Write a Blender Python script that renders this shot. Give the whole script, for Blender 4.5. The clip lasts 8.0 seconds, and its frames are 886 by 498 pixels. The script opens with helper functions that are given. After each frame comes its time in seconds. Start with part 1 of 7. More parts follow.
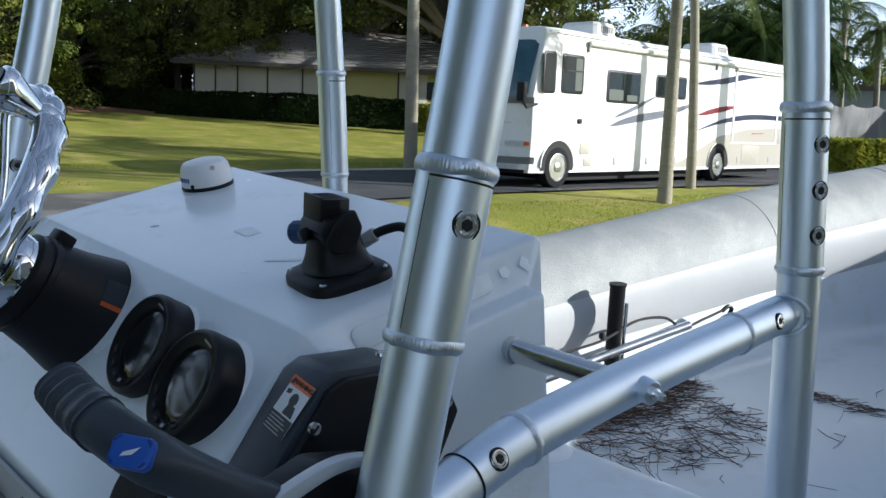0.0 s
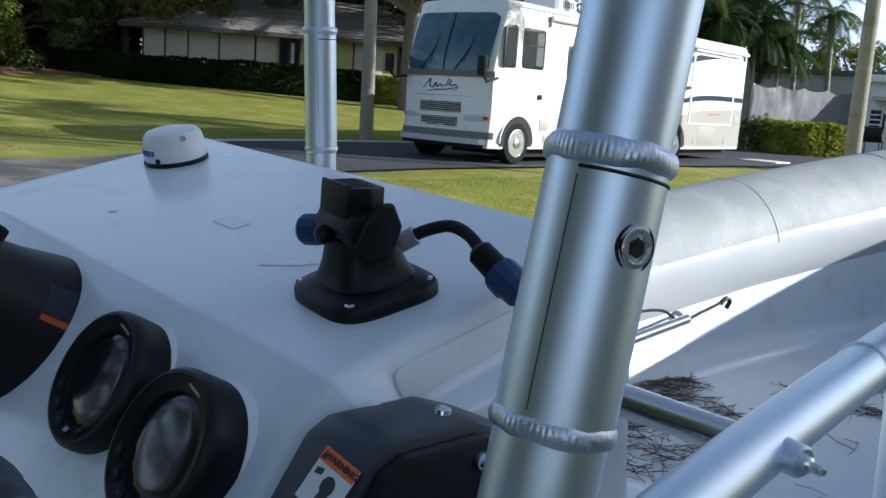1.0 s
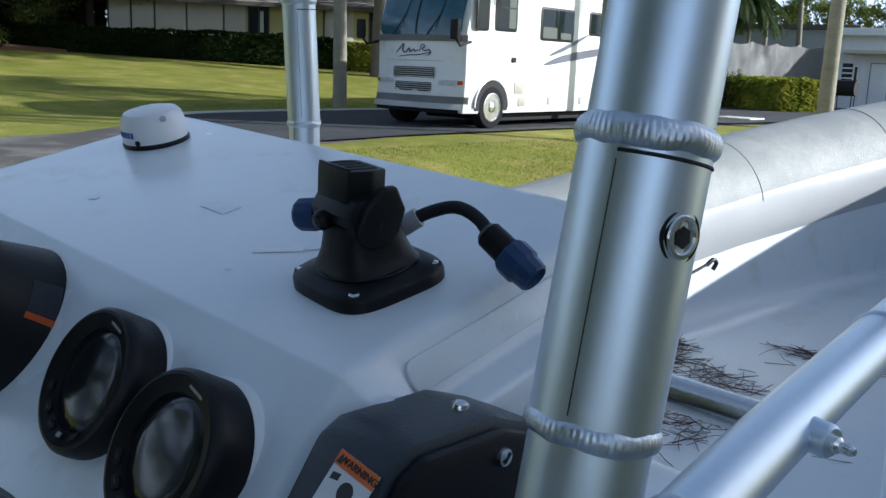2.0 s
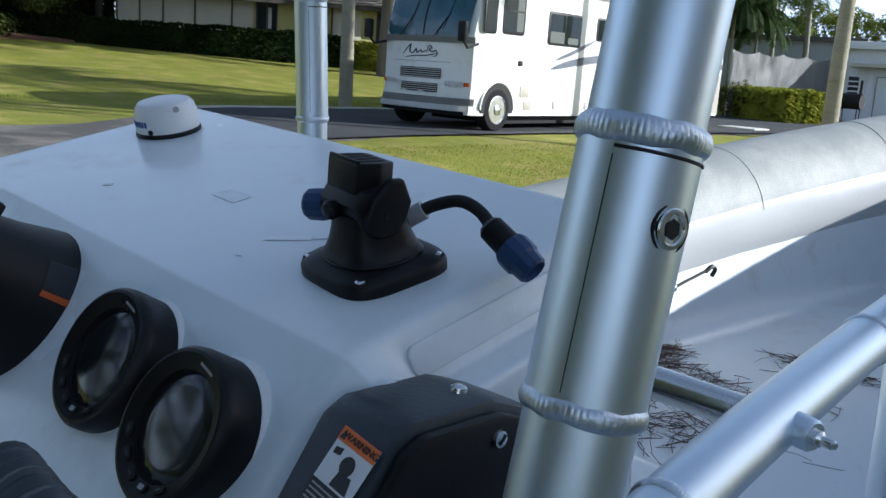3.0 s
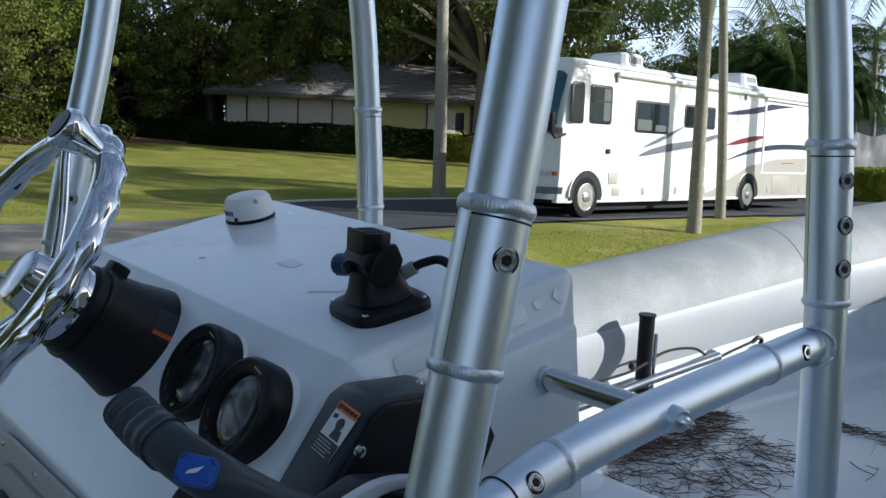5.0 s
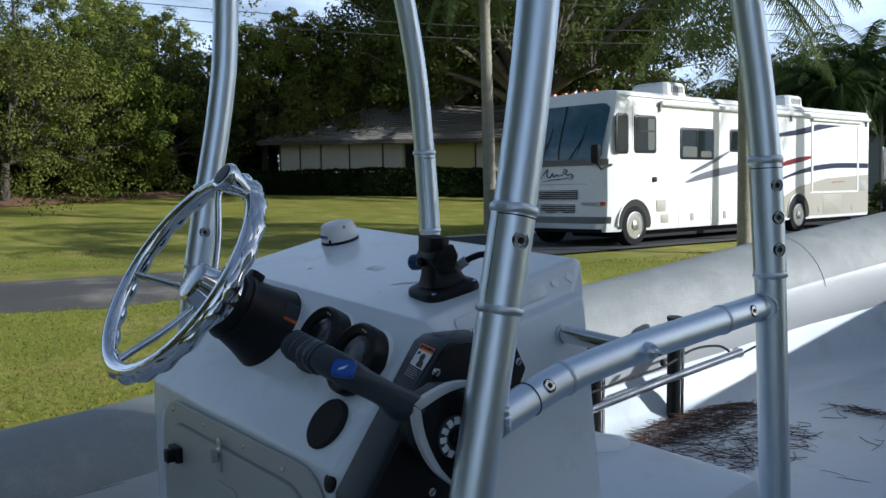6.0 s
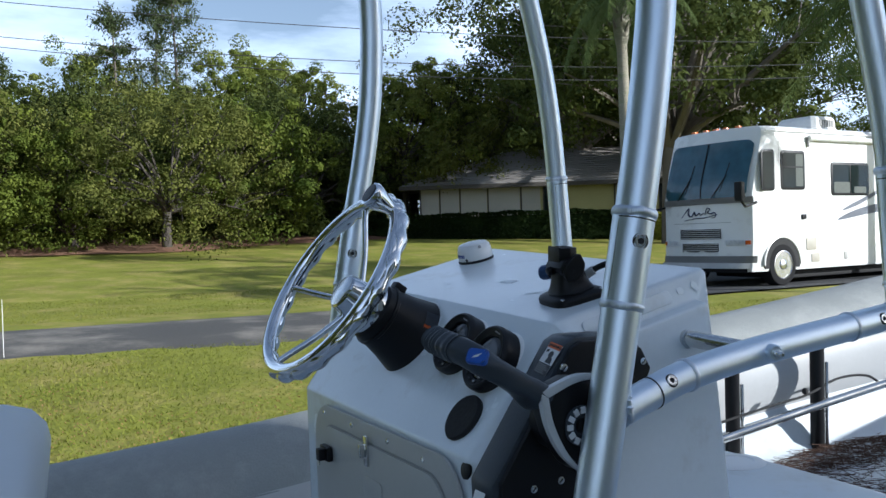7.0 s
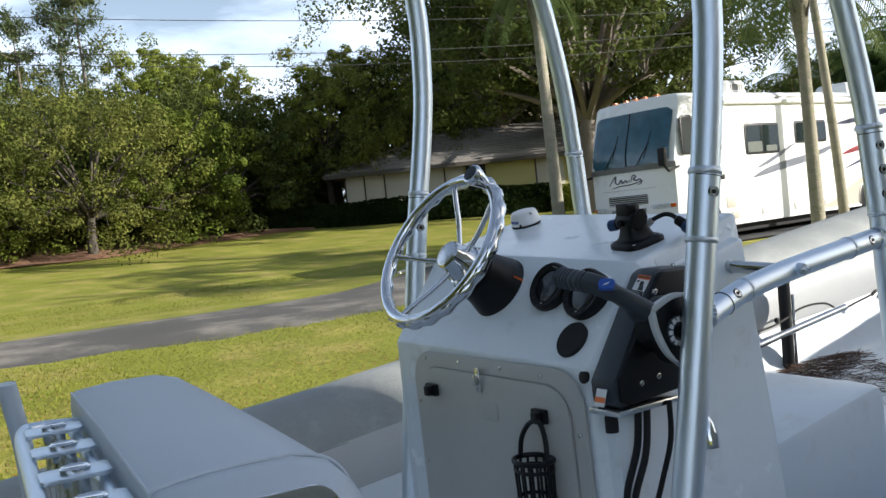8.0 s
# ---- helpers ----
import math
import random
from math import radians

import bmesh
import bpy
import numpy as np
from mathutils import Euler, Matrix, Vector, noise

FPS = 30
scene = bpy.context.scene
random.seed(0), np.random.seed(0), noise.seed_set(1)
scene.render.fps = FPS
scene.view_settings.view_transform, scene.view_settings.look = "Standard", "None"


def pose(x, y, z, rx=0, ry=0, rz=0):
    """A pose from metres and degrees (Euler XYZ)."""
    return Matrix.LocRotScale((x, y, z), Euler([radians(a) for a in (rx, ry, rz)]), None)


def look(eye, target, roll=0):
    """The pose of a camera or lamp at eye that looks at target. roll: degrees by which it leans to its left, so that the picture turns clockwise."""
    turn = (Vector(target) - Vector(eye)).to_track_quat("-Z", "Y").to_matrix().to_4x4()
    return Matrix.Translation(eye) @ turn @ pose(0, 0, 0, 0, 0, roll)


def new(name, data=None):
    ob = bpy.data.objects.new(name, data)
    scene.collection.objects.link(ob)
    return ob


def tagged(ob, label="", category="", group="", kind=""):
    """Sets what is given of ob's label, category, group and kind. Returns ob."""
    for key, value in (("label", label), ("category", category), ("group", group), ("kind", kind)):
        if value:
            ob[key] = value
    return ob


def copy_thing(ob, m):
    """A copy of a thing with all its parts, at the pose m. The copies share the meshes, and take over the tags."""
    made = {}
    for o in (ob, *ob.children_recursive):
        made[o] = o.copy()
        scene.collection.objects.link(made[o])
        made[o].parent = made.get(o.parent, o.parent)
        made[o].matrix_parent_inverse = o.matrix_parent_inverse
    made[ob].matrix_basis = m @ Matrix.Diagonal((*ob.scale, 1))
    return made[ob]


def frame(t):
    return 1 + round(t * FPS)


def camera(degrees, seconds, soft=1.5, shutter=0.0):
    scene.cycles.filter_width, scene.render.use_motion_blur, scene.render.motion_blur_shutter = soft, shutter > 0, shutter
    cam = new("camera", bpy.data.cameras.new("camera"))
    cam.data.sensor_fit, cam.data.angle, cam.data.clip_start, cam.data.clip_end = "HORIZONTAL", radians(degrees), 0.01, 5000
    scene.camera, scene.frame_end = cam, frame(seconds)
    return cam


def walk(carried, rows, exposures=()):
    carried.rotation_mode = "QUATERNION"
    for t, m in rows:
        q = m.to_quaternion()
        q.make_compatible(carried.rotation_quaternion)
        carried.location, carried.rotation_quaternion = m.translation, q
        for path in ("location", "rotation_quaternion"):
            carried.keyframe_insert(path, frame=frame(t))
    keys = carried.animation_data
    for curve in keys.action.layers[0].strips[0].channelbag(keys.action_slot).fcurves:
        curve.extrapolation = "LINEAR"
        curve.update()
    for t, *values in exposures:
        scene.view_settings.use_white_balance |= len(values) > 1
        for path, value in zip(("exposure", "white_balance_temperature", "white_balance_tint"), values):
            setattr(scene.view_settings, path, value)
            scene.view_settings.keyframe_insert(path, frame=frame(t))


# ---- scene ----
cam = camera(52.4, 8.0)
PATH = [
    (0, (1.083, -0.464, 1.869), (-0.394, 0.855, 1.591), 2.1),
    (0.2, (1.007, -0.411, 1.869), (-0.489, 0.879, 1.556), 2.8),
    (0.5, (0.932, -0.367, 1.866), (-0.531, 0.96, 1.558), 1.9),
    (0.7, (0.891, -0.363, 1.861), (-0.546, 0.999, 1.579), 3.2),
    (1, (0.824, -0.364, 1.857), (-0.57, 1.031, 1.527), 3.7),
    (1.2, (0.797, -0.358, 1.853), (-0.576, 1.049, 1.484), 3.1),
    (1.5, (0.78, -0.342, 1.85), (-0.555, 1.092, 1.448), 2.3),
    (1.7, (0.779, -0.347, 1.864), (-0.57, 1.074, 1.463), 1.8),
    (2.8, (0.797, -0.369, 1.86), (-0.544, 1.059, 1.457), 3.8),
    (3, (0.8, -0.376, 1.861), (-0.549, 1.045, 1.462), 3.8),
    (3.5, (0.804, -0.379, 1.859), (-0.551, 1.036, 1.461), 3.5),
    (4, (0.836, -0.394, 1.872), (-0.562, 0.997, 1.539), 2.9),
    (4.2, (0.867, -0.399, 1.877), (-0.549, 0.984, 1.588), 3.1),
    (4.5, (0.937, -0.427, 1.876), (-0.534, 0.902, 1.613), 2.7),
    (4.7, (0.999, -0.442, 1.879), (-0.501, 0.857, 1.625), 2.6),
    (5.8, (1.427, -0.756, 1.869), (-0.158, 0.458, 1.759), 0.1),
    (6, (1.487, -0.791, 1.862), (-0.118, 0.394, 1.73), -1.0),
    (6.2, (1.525, -0.804, 1.855), (-0.117, 0.337, 1.790), -0.5),
    (6.5, (1.544, -0.801, 1.825), (-0.198, 0.18, 1.767), 0.2),
    (6.8, (1.553, -0.806, 1.789), (-0.202, 0.150, 1.732), 0.1),
    (7, (1.596, -0.847, 1.807), (-0.175, 0.082, 1.78), -1.7),
    (7.2, (1.656, -0.906, 1.809), (-0.080, 0.087, 1.794), -3.3),
    (7.5, (1.755, -1.086, 1.8), (0.077, -0.001, 1.744), -6.0),
    (7.7, (1.801, -1.241, 1.795), (0.099, -0.195, 1.697), -6.3),
    (8, (1.779, -1.398, 1.801), (0.096, -0.321, 1.727), -6.0),
]
walk(cam, [(t, look(eye, target, roll)) for t, eye, target, roll in PATH],
     exposures=[(0.0, 0.76, 5820, 8), (1.0, 0.66, 5620, 8), (3.5, 0.76, 5630, 8), (4.5, 0.66, 5760, 8), (6.0, 0.28, 5660, 8), (7.0, 0.66, 5630, 8), (8.0, 0.96, 6370, 9)])

# ---- world, sun, exposure ----
SUN_AZ, SUN_EL = 48.0, 21.0
world = bpy.data.worlds.new("sky_world")
scene.world = world
world.use_nodes = True
wn = world.node_tree
wn.nodes.clear()
w_out = wn.nodes.new("ShaderNodeOutputWorld")
w_bg = wn.nodes.new("ShaderNodeBackground")
w_sky = wn.nodes.new("ShaderNodeTexSky")
w_sky.sky_type = 'NISHITA'
w_sky.sun_disc = False
w_sky.sun_elevation = radians(SUN_EL)
w_sky.sun_rotation = radians(SUN_AZ)
w_sky.air_density, w_sky.dust_density, w_sky.ozone_density = 1.0, 1.6, 1.0
# soft white cloud banks mixed into the sky all round
w_tc = wn.nodes.new("ShaderNodeTexCoord")
w_map = wn.nodes.new("ShaderNodeMapping")
w_map.inputs["Scale"].default_value = (1.6, 1.6, 7.0)
w_noise = wn.nodes.new("ShaderNodeTexNoise")
w_noise.inputs["Scale"].default_value, w_noise.inputs["Detail"].default_value = 1.7, 8.0
w_noise.inputs["Roughness"].default_value = 0.58
w_ramp = wn.nodes.new("ShaderNodeValToRGB")
w_ramp.color_ramp.elements[0].position, w_ramp.color_ramp.elements[1].position = 0.34, 0.60
w_ramp.color_ramp.elements[0].color = (0.20, 0.20, 0.20, 1)
w_mix = wn.nodes.new("ShaderNodeMix")
w_mix.data_type = 'RGBA'
w_mix.inputs["B"].default_value = (11.2, 12.8, 15.6, 1)
wn.links.new(w_tc.outputs["Generated"], w_map.inputs["Vector"])
wn.links.new(w_map.outputs["Vector"], w_noise.inputs["Vector"])
wn.links.new(w_noise.outputs["Fac"], w_ramp.inputs["Fac"])
w_sep = wn.nodes.new("ShaderNodeSeparateXYZ")
w_low = wn.nodes.new("ShaderNodeMapRange")
w_low.inputs["From Min"].default_value, w_low.inputs["From Max"].default_value = 0.18, 0.55
w_low.inputs["To Min"].default_value, w_low.inputs["To Max"].default_value = 1.0, 0.12
w_mul = wn.nodes.new("ShaderNodeMath")
w_mul.operation = 'MULTIPLY'
wn.links.new(w_tc.outputs["Generated"], w_sep.inputs["Vector"])
wn.links.new(w_sep.outputs["Z"], w_low.inputs["Value"])
wn.links.new(w_ramp.outputs["Color"], w_mul.inputs[0])
wn.links.new(w_low.outputs["Result"], w_mul.inputs[1])
wn.links.new(w_mul.outputs["Value"], w_mix.inputs["Factor"])
wn.links.new(w_sky.outputs["Color"], w_mix.inputs["A"])
wn.links.new(w_mix.outputs["Result"], w_bg.inputs["Color"])
w_bg.inputs["Strength"].default_value = 0.070
wn.links.new(w_bg.outputs["Background"], w_out.inputs["Surface"])

sun_data = bpy.data.lights.new("sun", 'SUN')
sun_data.energy, sun_data.angle, sun_data.color = 5.0, radians(0.6), (1.0, 0.94, 0.85)
sun = new("sun", sun_data)
_az, _el = radians(SUN_AZ), radians(SUN_EL)
SUN_DIR = Vector((math.sin(_az) * math.cos(_el), math.cos(_az) * math.cos(_el), math.sin(_el)))
sun.matrix_world = look(SUN_DIR * 60, (0, 0, 0))


# ---- materials ----
def mat(name, color, rough=0.5, metal=0.0, var=0.12, scale=6.0, fine=60.0, bump=0.15, bump_d=0.004,
        spec=0.5, second=None, amount=0.0, second_scale=2.0, coat=0.0, rvar=0.12, per_object=0.0, detail=6.0, trans=0.0, stretch=None):
    """A painted or natural surface: base colour varied at two scales, roughness variation and fine relief."""
    m = bpy.data.materials.new(name)
    m.use_nodes = True
    t = m.node_tree
    b = t.nodes["Principled BSDF"]
    tc = t.nodes.new("ShaderNodeTexCoord")
    src = tc.outputs["Object"]
    if stretch:
        mp = t.nodes.new("ShaderNodeMapping")
        mp.inputs["Scale"].default_value = stretch
        t.links.new(src, mp.inputs["Vector"])
        src = mp.outputs["Vector"]

    def noise_tex(sc, det=detail, rg=0.55):
        n = t.nodes.new("ShaderNodeTexNoise")
        n.inputs["Scale"].default_value, n.inputs["Detail"].default_value, n.inputs["Roughness"].default_value = sc, det, rg
        t.links.new(src, n.inputs["Vector"])
        return n.outputs["Fac"]

    def mathn(op, a, bb):
        n = t.nodes.new("ShaderNodeMath")
        n.operation = op
        for k, v in enumerate((a, bb)):
            if isinstance(v, (int, float)):
                n.inputs[k].default_value = v
            else:
                t.links.new(v, n.inputs[k])
        return n.outputs[0]
    big, small = noise_tex(scale), noise_tex(fine)
    both = mathn('ADD', mathn('MULTIPLY', mathn('SUBTRACT', big, 0.5), 2 * var), mathn('MULTIPLY', mathn('SUBTRACT', small, 0.5), 1.4 * var))
    if per_object:
        oi = t.nodes.new("ShaderNodeObjectInfo")
        both = mathn('ADD', both, mathn('MULTIPLY', mathn('SUBTRACT', oi.outputs["Random"], 0.5), per_object))
    gain = mathn('ADD', both, 1.0)
    base = t.nodes.new("ShaderNodeMix")
    base.data_type = 'RGBA'
    base.inputs["A"].default_value = (*color, 1)
    base.inputs["B"].default_value = (*(second or color), 1)
    if second:
        rp = t.nodes.new("ShaderNodeValToRGB")
        rp.color_ramp.elements[0].position, rp.color_ramp.elements[1].position = 0.62 - 0.35 * amount, 0.78 - 0.25 * amount
        t.links.new(noise_tex(second_scale, 8.0, 0.65), rp.inputs["Fac"])
        t.links.new(rp.outputs["Color"], base.inputs["Factor"])
    else:
        base.inputs["Factor"].default_value = 0.0
    vm = t.nodes.new("ShaderNodeVectorMath")
    vm.operation = 'SCALE'
    t.links.new(base.outputs["Result"], vm.inputs[0])
    t.links.new(gain, vm.inputs["Scale"])
    t.links.new(vm.outputs["Vector"], b.inputs["Base Color"])
    t.links.new(mathn('ADD', mathn('MULTIPLY', mathn('SUBTRACT', big, 0.5), 2 * rvar), rough), b.inputs["Roughness"])
    b.inputs["Metallic"].default_value = metal
    b.inputs["Specular IOR Level"].default_value = spec
    b.inputs["Coat Weight"].default_value = coat
    if trans:
        b.inputs["Transmission Weight"].default_value = trans
    if bump:
        bp = t.nodes.new("ShaderNodeBump")
        bp.inputs["Strength"].default_value, bp.inputs["Distance"].default_value = bump, bump_d
        t.links.new(small, bp.inputs["Height"])
        t.links.new(bp.outputs["Normal"], b.inputs["Normal"])
    return m


def leaf_mat(name, a, c, dry=None):
    m = bpy.data.materials.new(name)
    m.use_nodes = True
    t = m.node_tree
    b = t.nodes["Principled BSDF"]
    geo = t.nodes.new("ShaderNodeNewGeometry")
    mix = t.nodes.new("ShaderNodeValToRGB")
    mix.color_ramp.elements[0].color = (*a, 1)
    mix.color_ramp.elements[1].color = (*c, 1)
    if dry:
        e = mix.color_ramp.elements.new(0.93)
        e.color = (*c, 1)
        mix.color_ramp.elements[-1].color = (*dry, 1)
    tc = t.nodes.new("ShaderNodeTexCoord")
    nz = t.nodes.new("ShaderNodeTexNoise")
    nz.inputs["Scale"].default_value, nz.inputs["Detail"].default_value = 0.75, 3.0
    t.links.new(tc.outputs["Object"], nz.inputs["Vector"])
    mr = t.nodes.new("ShaderNodeMapRange")
    mr.inputs["From Min"].default_value, mr.inputs["From Max"].default_value = 0.32, 0.68
    mr.inputs["To Min"].default_value, mr.inputs["To Max"].default_value = 0.0, 0.68
    t.links.new(nz.outputs["Fac"], mr.inputs["Value"])
    ad = t.nodes.new("ShaderNodeMath")
    ad.operation = 'MULTIPLY_ADD'
    ad.inputs[1].default_value = 0.20
    t.links.new(geo.outputs["Random Per Island"], ad.inputs[0])
    t.links.new(mr.outputs["Result"], ad.inputs[2])
    t.links.new(ad.outputs["Value"], mix.inputs["Fac"])
    t.links.new(mix.outputs["Color"], b.inputs["Base Color"])
    b.inputs["Roughness"].default_value = 0.7
    b.inputs["Specular IOR Level"].default_value = 0.08
    tr = t.nodes.new("ShaderNodeBsdfTranslucent")
    t.links.new(mix.outputs["Color"], tr.inputs["Color"])
    ms = t.nodes.new("ShaderNodeMixShader")
    ms.inputs["Fac"].default_value = 0.36
    out = t.nodes["Material Output"]
    t.links.new(b.outputs["BSDF"], ms.inputs[1])
    t.links.new(tr.outputs["BSDF"], ms.inputs[2])
    t.links.new(ms.outputs["Shader"], out.inputs["Surface"])
    return m


M = {}
M["gel"] = mat("gelcoat_white", (0.735, 0.785, 0.815), 0.24, var=0.04, scale=5, fine=90, bump=0.03, coat=0.10, second=(0.62, 0.64, 0.64), amount=0.15, second_scale=9)
M["deck"] = mat("deck_gelcoat", (0.60, 0.65, 0.69), 0.34, var=0.05, scale=4, fine=80, bump=0.05, coat=0.05, second=(0.52, 0.54, 0.53), amount=0.2, second_scale=6)
M["gel_dull"] = mat("gelcoat_weathered", (0.44, 0.435, 0.405), 0.42, var=0.06, scale=7, fine=120, bump=0.05, second=(0.42, 0.415, 0.39), amount=0.25, second_scale=14)
M["hyp_grey"] = mat("tube_fabric_grey", (0.295, 0.308, 0.298), 0.62, var=0.14, scale=9, fine=150, bump=0.6, bump_d=0.003, second=(0.38, 0.385, 0.37), amount=0.4, second_scale=5)
M["hyp_white"] = mat("tube_fabric_white", (0.47, 0.475, 0.475), 0.35, var=0.05, scale=5, fine=60, bump=0.12, bump_d=0.003, second=(0.46, 0.465, 0.46), amount=0.2, second_scale=6)
M["vinyl"] = mat("grey_vinyl", (0.54, 0.59, 0.64), 0.5, var=0.07, scale=8, fine=260, bump=0.25, bump_d=0.002)
M["alu"] = mat("brushed_aluminium", (0.72, 0.795, 0.875), 0.40, metal=1.0, var=0.05, scale=6, fine=110, bump=0.06, bump_d=0.001, rvar=0.1, stretch=(1, 1, 0.08))
M["weld"] = mat("weld_bead", (0.66, 0.70, 0.75), 0.40, metal=1.0, var=0.12, scale=40, fine=220, bump=0.4, bump_d=0.002)
M["chrome"] = mat("polished_steel", (0.70, 0.71, 0.73), 0.04, metal=1.0, var=0.02, scale=8, fine=80, bump=0.0, rvar=0.03)
M["steel"] = mat("stainless_steel", (0.70, 0.70, 0.69), 0.2, metal=1.0, var=0.05, scale=10, fine=120, bump=0.05)
M["silver"] = mat("satin_silver_paint", (0.62, 0.63, 0.63), 0.42, metal=0.35, var=0.05, scale=40, fine=200, bump=0.04)
M["black"] = mat("black_plastic", (0.007, 0.007, 0.008), 0.42, spec=0.24, var=0.2, scale=14, fine=160, bump=0.12, bump_d=0.002)
M["rubber"] = mat("black_rubber", (0.013, 0.013, 0.014), 0.7, spec=0.3, var=0.25, scale=20, fine=140, bump=0.3)
M["charcoal"] = mat("charcoal_plastic", (0.042, 0.050, 0.060), 0.36, spec=0.28, var=0.15, scale=12, fine=220, bump=0.2, bump_d=0.002)
M["blue"] = mat("blue_plastic", (0.02, 0.09, 0.42), 0.35, var=0.12, scale=30, fine=200, bump=0.05)
M["navy"] = mat("navy_plastic", (0.015, 0.045, 0.13), 0.45, var=0.2, scale=40, fine=200, bump=0.1)
M["ink_blue"] = mat("blue_print", (0.02, 0.06, 0.3), 0.5, var=0.05, bump=0)
M["ink_white"] = mat("white_print", (0.75, 0.75, 0.75), 0.5, var=0.05, bump=0)
M["ink_grey"] = mat("grey_print", (0.35, 0.35, 0.35), 0.5, var=0.05, bump=0)
M["ink_black"] = mat("black_print", (0.02, 0.02, 0.02), 0.5, var=0.05, bump=0)
M["orange"] = mat("orange_print", (0.75, 0.16, 0.03), 0.5, var=0.06, bump=0)
M["white_p"] = mat("white_plastic", (0.78, 0.78, 0.77), 0.35, var=0.04, scale=20, fine=150, bump=0.05)
M["sealant"] = mat("white_sealant", (0.80, 0.81, 0.80), 0.6, var=0.06, scale=60, fine=300, bump=0.3, bump_d=0.001)
M["gauge_glass"] = mat("dark_gauge_glass", (0.010, 0.012, 0.014), 0.13, var=0.03, scale=20, bump=0, rvar=0.02, spec=0.5)
M["needle"] = mat("dry_pine_needle", (0.095, 0.056, 0.040), 0.8, var=0.35, scale=30, fine=90, bump=0.0, per_object=0.3)
M["rv_white"] = mat("motorhome_gelcoat", (0.74, 0.74, 0.72), 0.3, var=0.03, scale=1.2, fine=9, bump=0.04, bump_d=0.01, coat=0.2, second=(0.60, 0.58, 0.52), amount=0.12, second_scale=2.5)
M["rv_beige"] = mat("motorhome_beige", (0.36, 0.335, 0.28), 0.35, var=0.05, scale=1.5, fine=12, bump=0.04)
M["rv_navy"] = mat("motorhome_navy", (0.05, 0.06, 0.12), 0.35, var=0.08, bump=0)
M["rv_grey"] = mat("motorhome_grey", (0.26, 0.28, 0.33), 0.35, var=0.08, bump=0)
M["rv_blind"] = mat("inner_curtain", (0.085, 0.095, 0.085), 0.8, var=0.3, scale=7, fine=30, bump=0.2)
M["rv_rim"] = mat("polished_wheel", (0.66, 0.66, 0.67), 0.20, metal=1.0, var=0.1, scale=12, fine=60, bump=0.05)
M["rv_red"] = mat("motorhome_red", (0.30, 0.03, 0.04), 0.35, var=0.08, bump=0)
M["rv_glass"] = mat("dark_window_glass", (0.012, 0.018, 0.018), 0.05, var=0.3, scale=1.5, fine=6, bump=0, rvar=0.01, spec=0.2)
# teal base colour stands in for the sky mirrored in the windscreen
M["ws_glass"] = mat("windscreen_sky_tint", (0.07, 0.185, 0.25), 0.05, var=0.5, scale=0.9, fine=4, bump=0, rvar=0.01, spec=0.9)
M["curtain"] = mat("pale_curtain", (0.5, 0.5, 0.44), 0.8, var=0.2, scale=5, fine=20, bump=0.2)
M["bumper"] = mat("grey_bumper", (0.30, 0.295, 0.28), 0.5, var=0.1, scale=3, fine=30, bump=0.1)
M["tyre"] = mat("tyre_rubber", (0.015, 0.015, 0.016), 0.85, spec=0.12, var=0.2, scale=8, fine=60, bump=0.3)
M["amber"] = mat("amber_lens", (0.7, 0.16, 0.02), 0.2, var=0.1, bump=0)
M["lamp"] = mat("clear_lens", (0.78, 0.79, 0.80), 0.3, var=0.2, scale=20, bump=0, spec=0.8)
M["asphalt"] = mat("asphalt", (0.076, 0.071, 0.064), 0.85, var=0.3, scale=0.9, fine=45, bump=0.6, bump_d=0.01, second=(0.21, 0.19, 0.16), amount=0.42, second_scale=0.9)
M["kerb"] = mat("painted_kerb", (0.55, 0.54, 0.5), 0.8, var=0.2, scale=2, fine=30, bump=0.3)
M["bark"] = mat("bark", (0.050, 0.040, 0.032), 0.9, var=0.35, scale=3, fine=14, bump=0.9, bump_d=0.04, stretch=(1, 1, 0.25))
# darker than the pale bark: the trunk's shade is put into its tone
M["bark_mid"] = mat("shaded_bark", (0.062, 0.052, 0.041), 0.9, var=0.35, scale=3, fine=14, bump=0.9, bump_d=0.04, stretch=(1, 1, 0.25))
M["bark_pale"] = mat("pale_bark", (0.145, 0.122, 0.10), 0.9, var=0.3, scale=3, fine=12, bump=0.8, bump_d=0.03, stretch=(1, 1, 0.3))
M["palm_bark"] = mat("palm_bark", (0.27, 0.245, 0.185), 0.9, var=0.28, scale=2, fine=16, bump=0.9, bump_d=0.02, second=(0.17, 0.19, 0.10), amount=0.3, second_scale=1.4, stretch=(1, 1, 2.5))
M["roof"] = mat("grey_shingle", (0.24, 0.22, 0.20), 0.9, var=0.25, scale=0.8, fine=6, bump=0.5, bump_d=0.03)
M["house_y"] = mat("yellow_stucco", (0.46, 0.42, 0.17), 0.85, var=0.1, scale=1, fine=15, bump=0.3)
M["shutter"] = mat("cream_shutter", (0.50, 0.47, 0.37), 0.7, var=0.08, scale=2, fine=20, bump=0.1)
M["trim_dark"] = mat("dark_trim", (0.07, 0.06, 0.05), 0.7, var=0.2, bump=0.1)
M["tarp"] = mat("grey_tarp", (0.27, 0.27, 0.27), 0.55, var=0.15, scale=1.2, fine=8, bump=0.4, bump_d=0.03)
M["shed_white"] = mat("white_siding", (0.72, 0.73, 0.74), 0.6, var=0.06, scale=1, fine=12, bump=0.1)
M["shed_grey"] = mat("blue_grey_siding", (0.30, 0.34, 0.37), 0.7, var=0.1, scale=1, fine=12, bump=0.1)
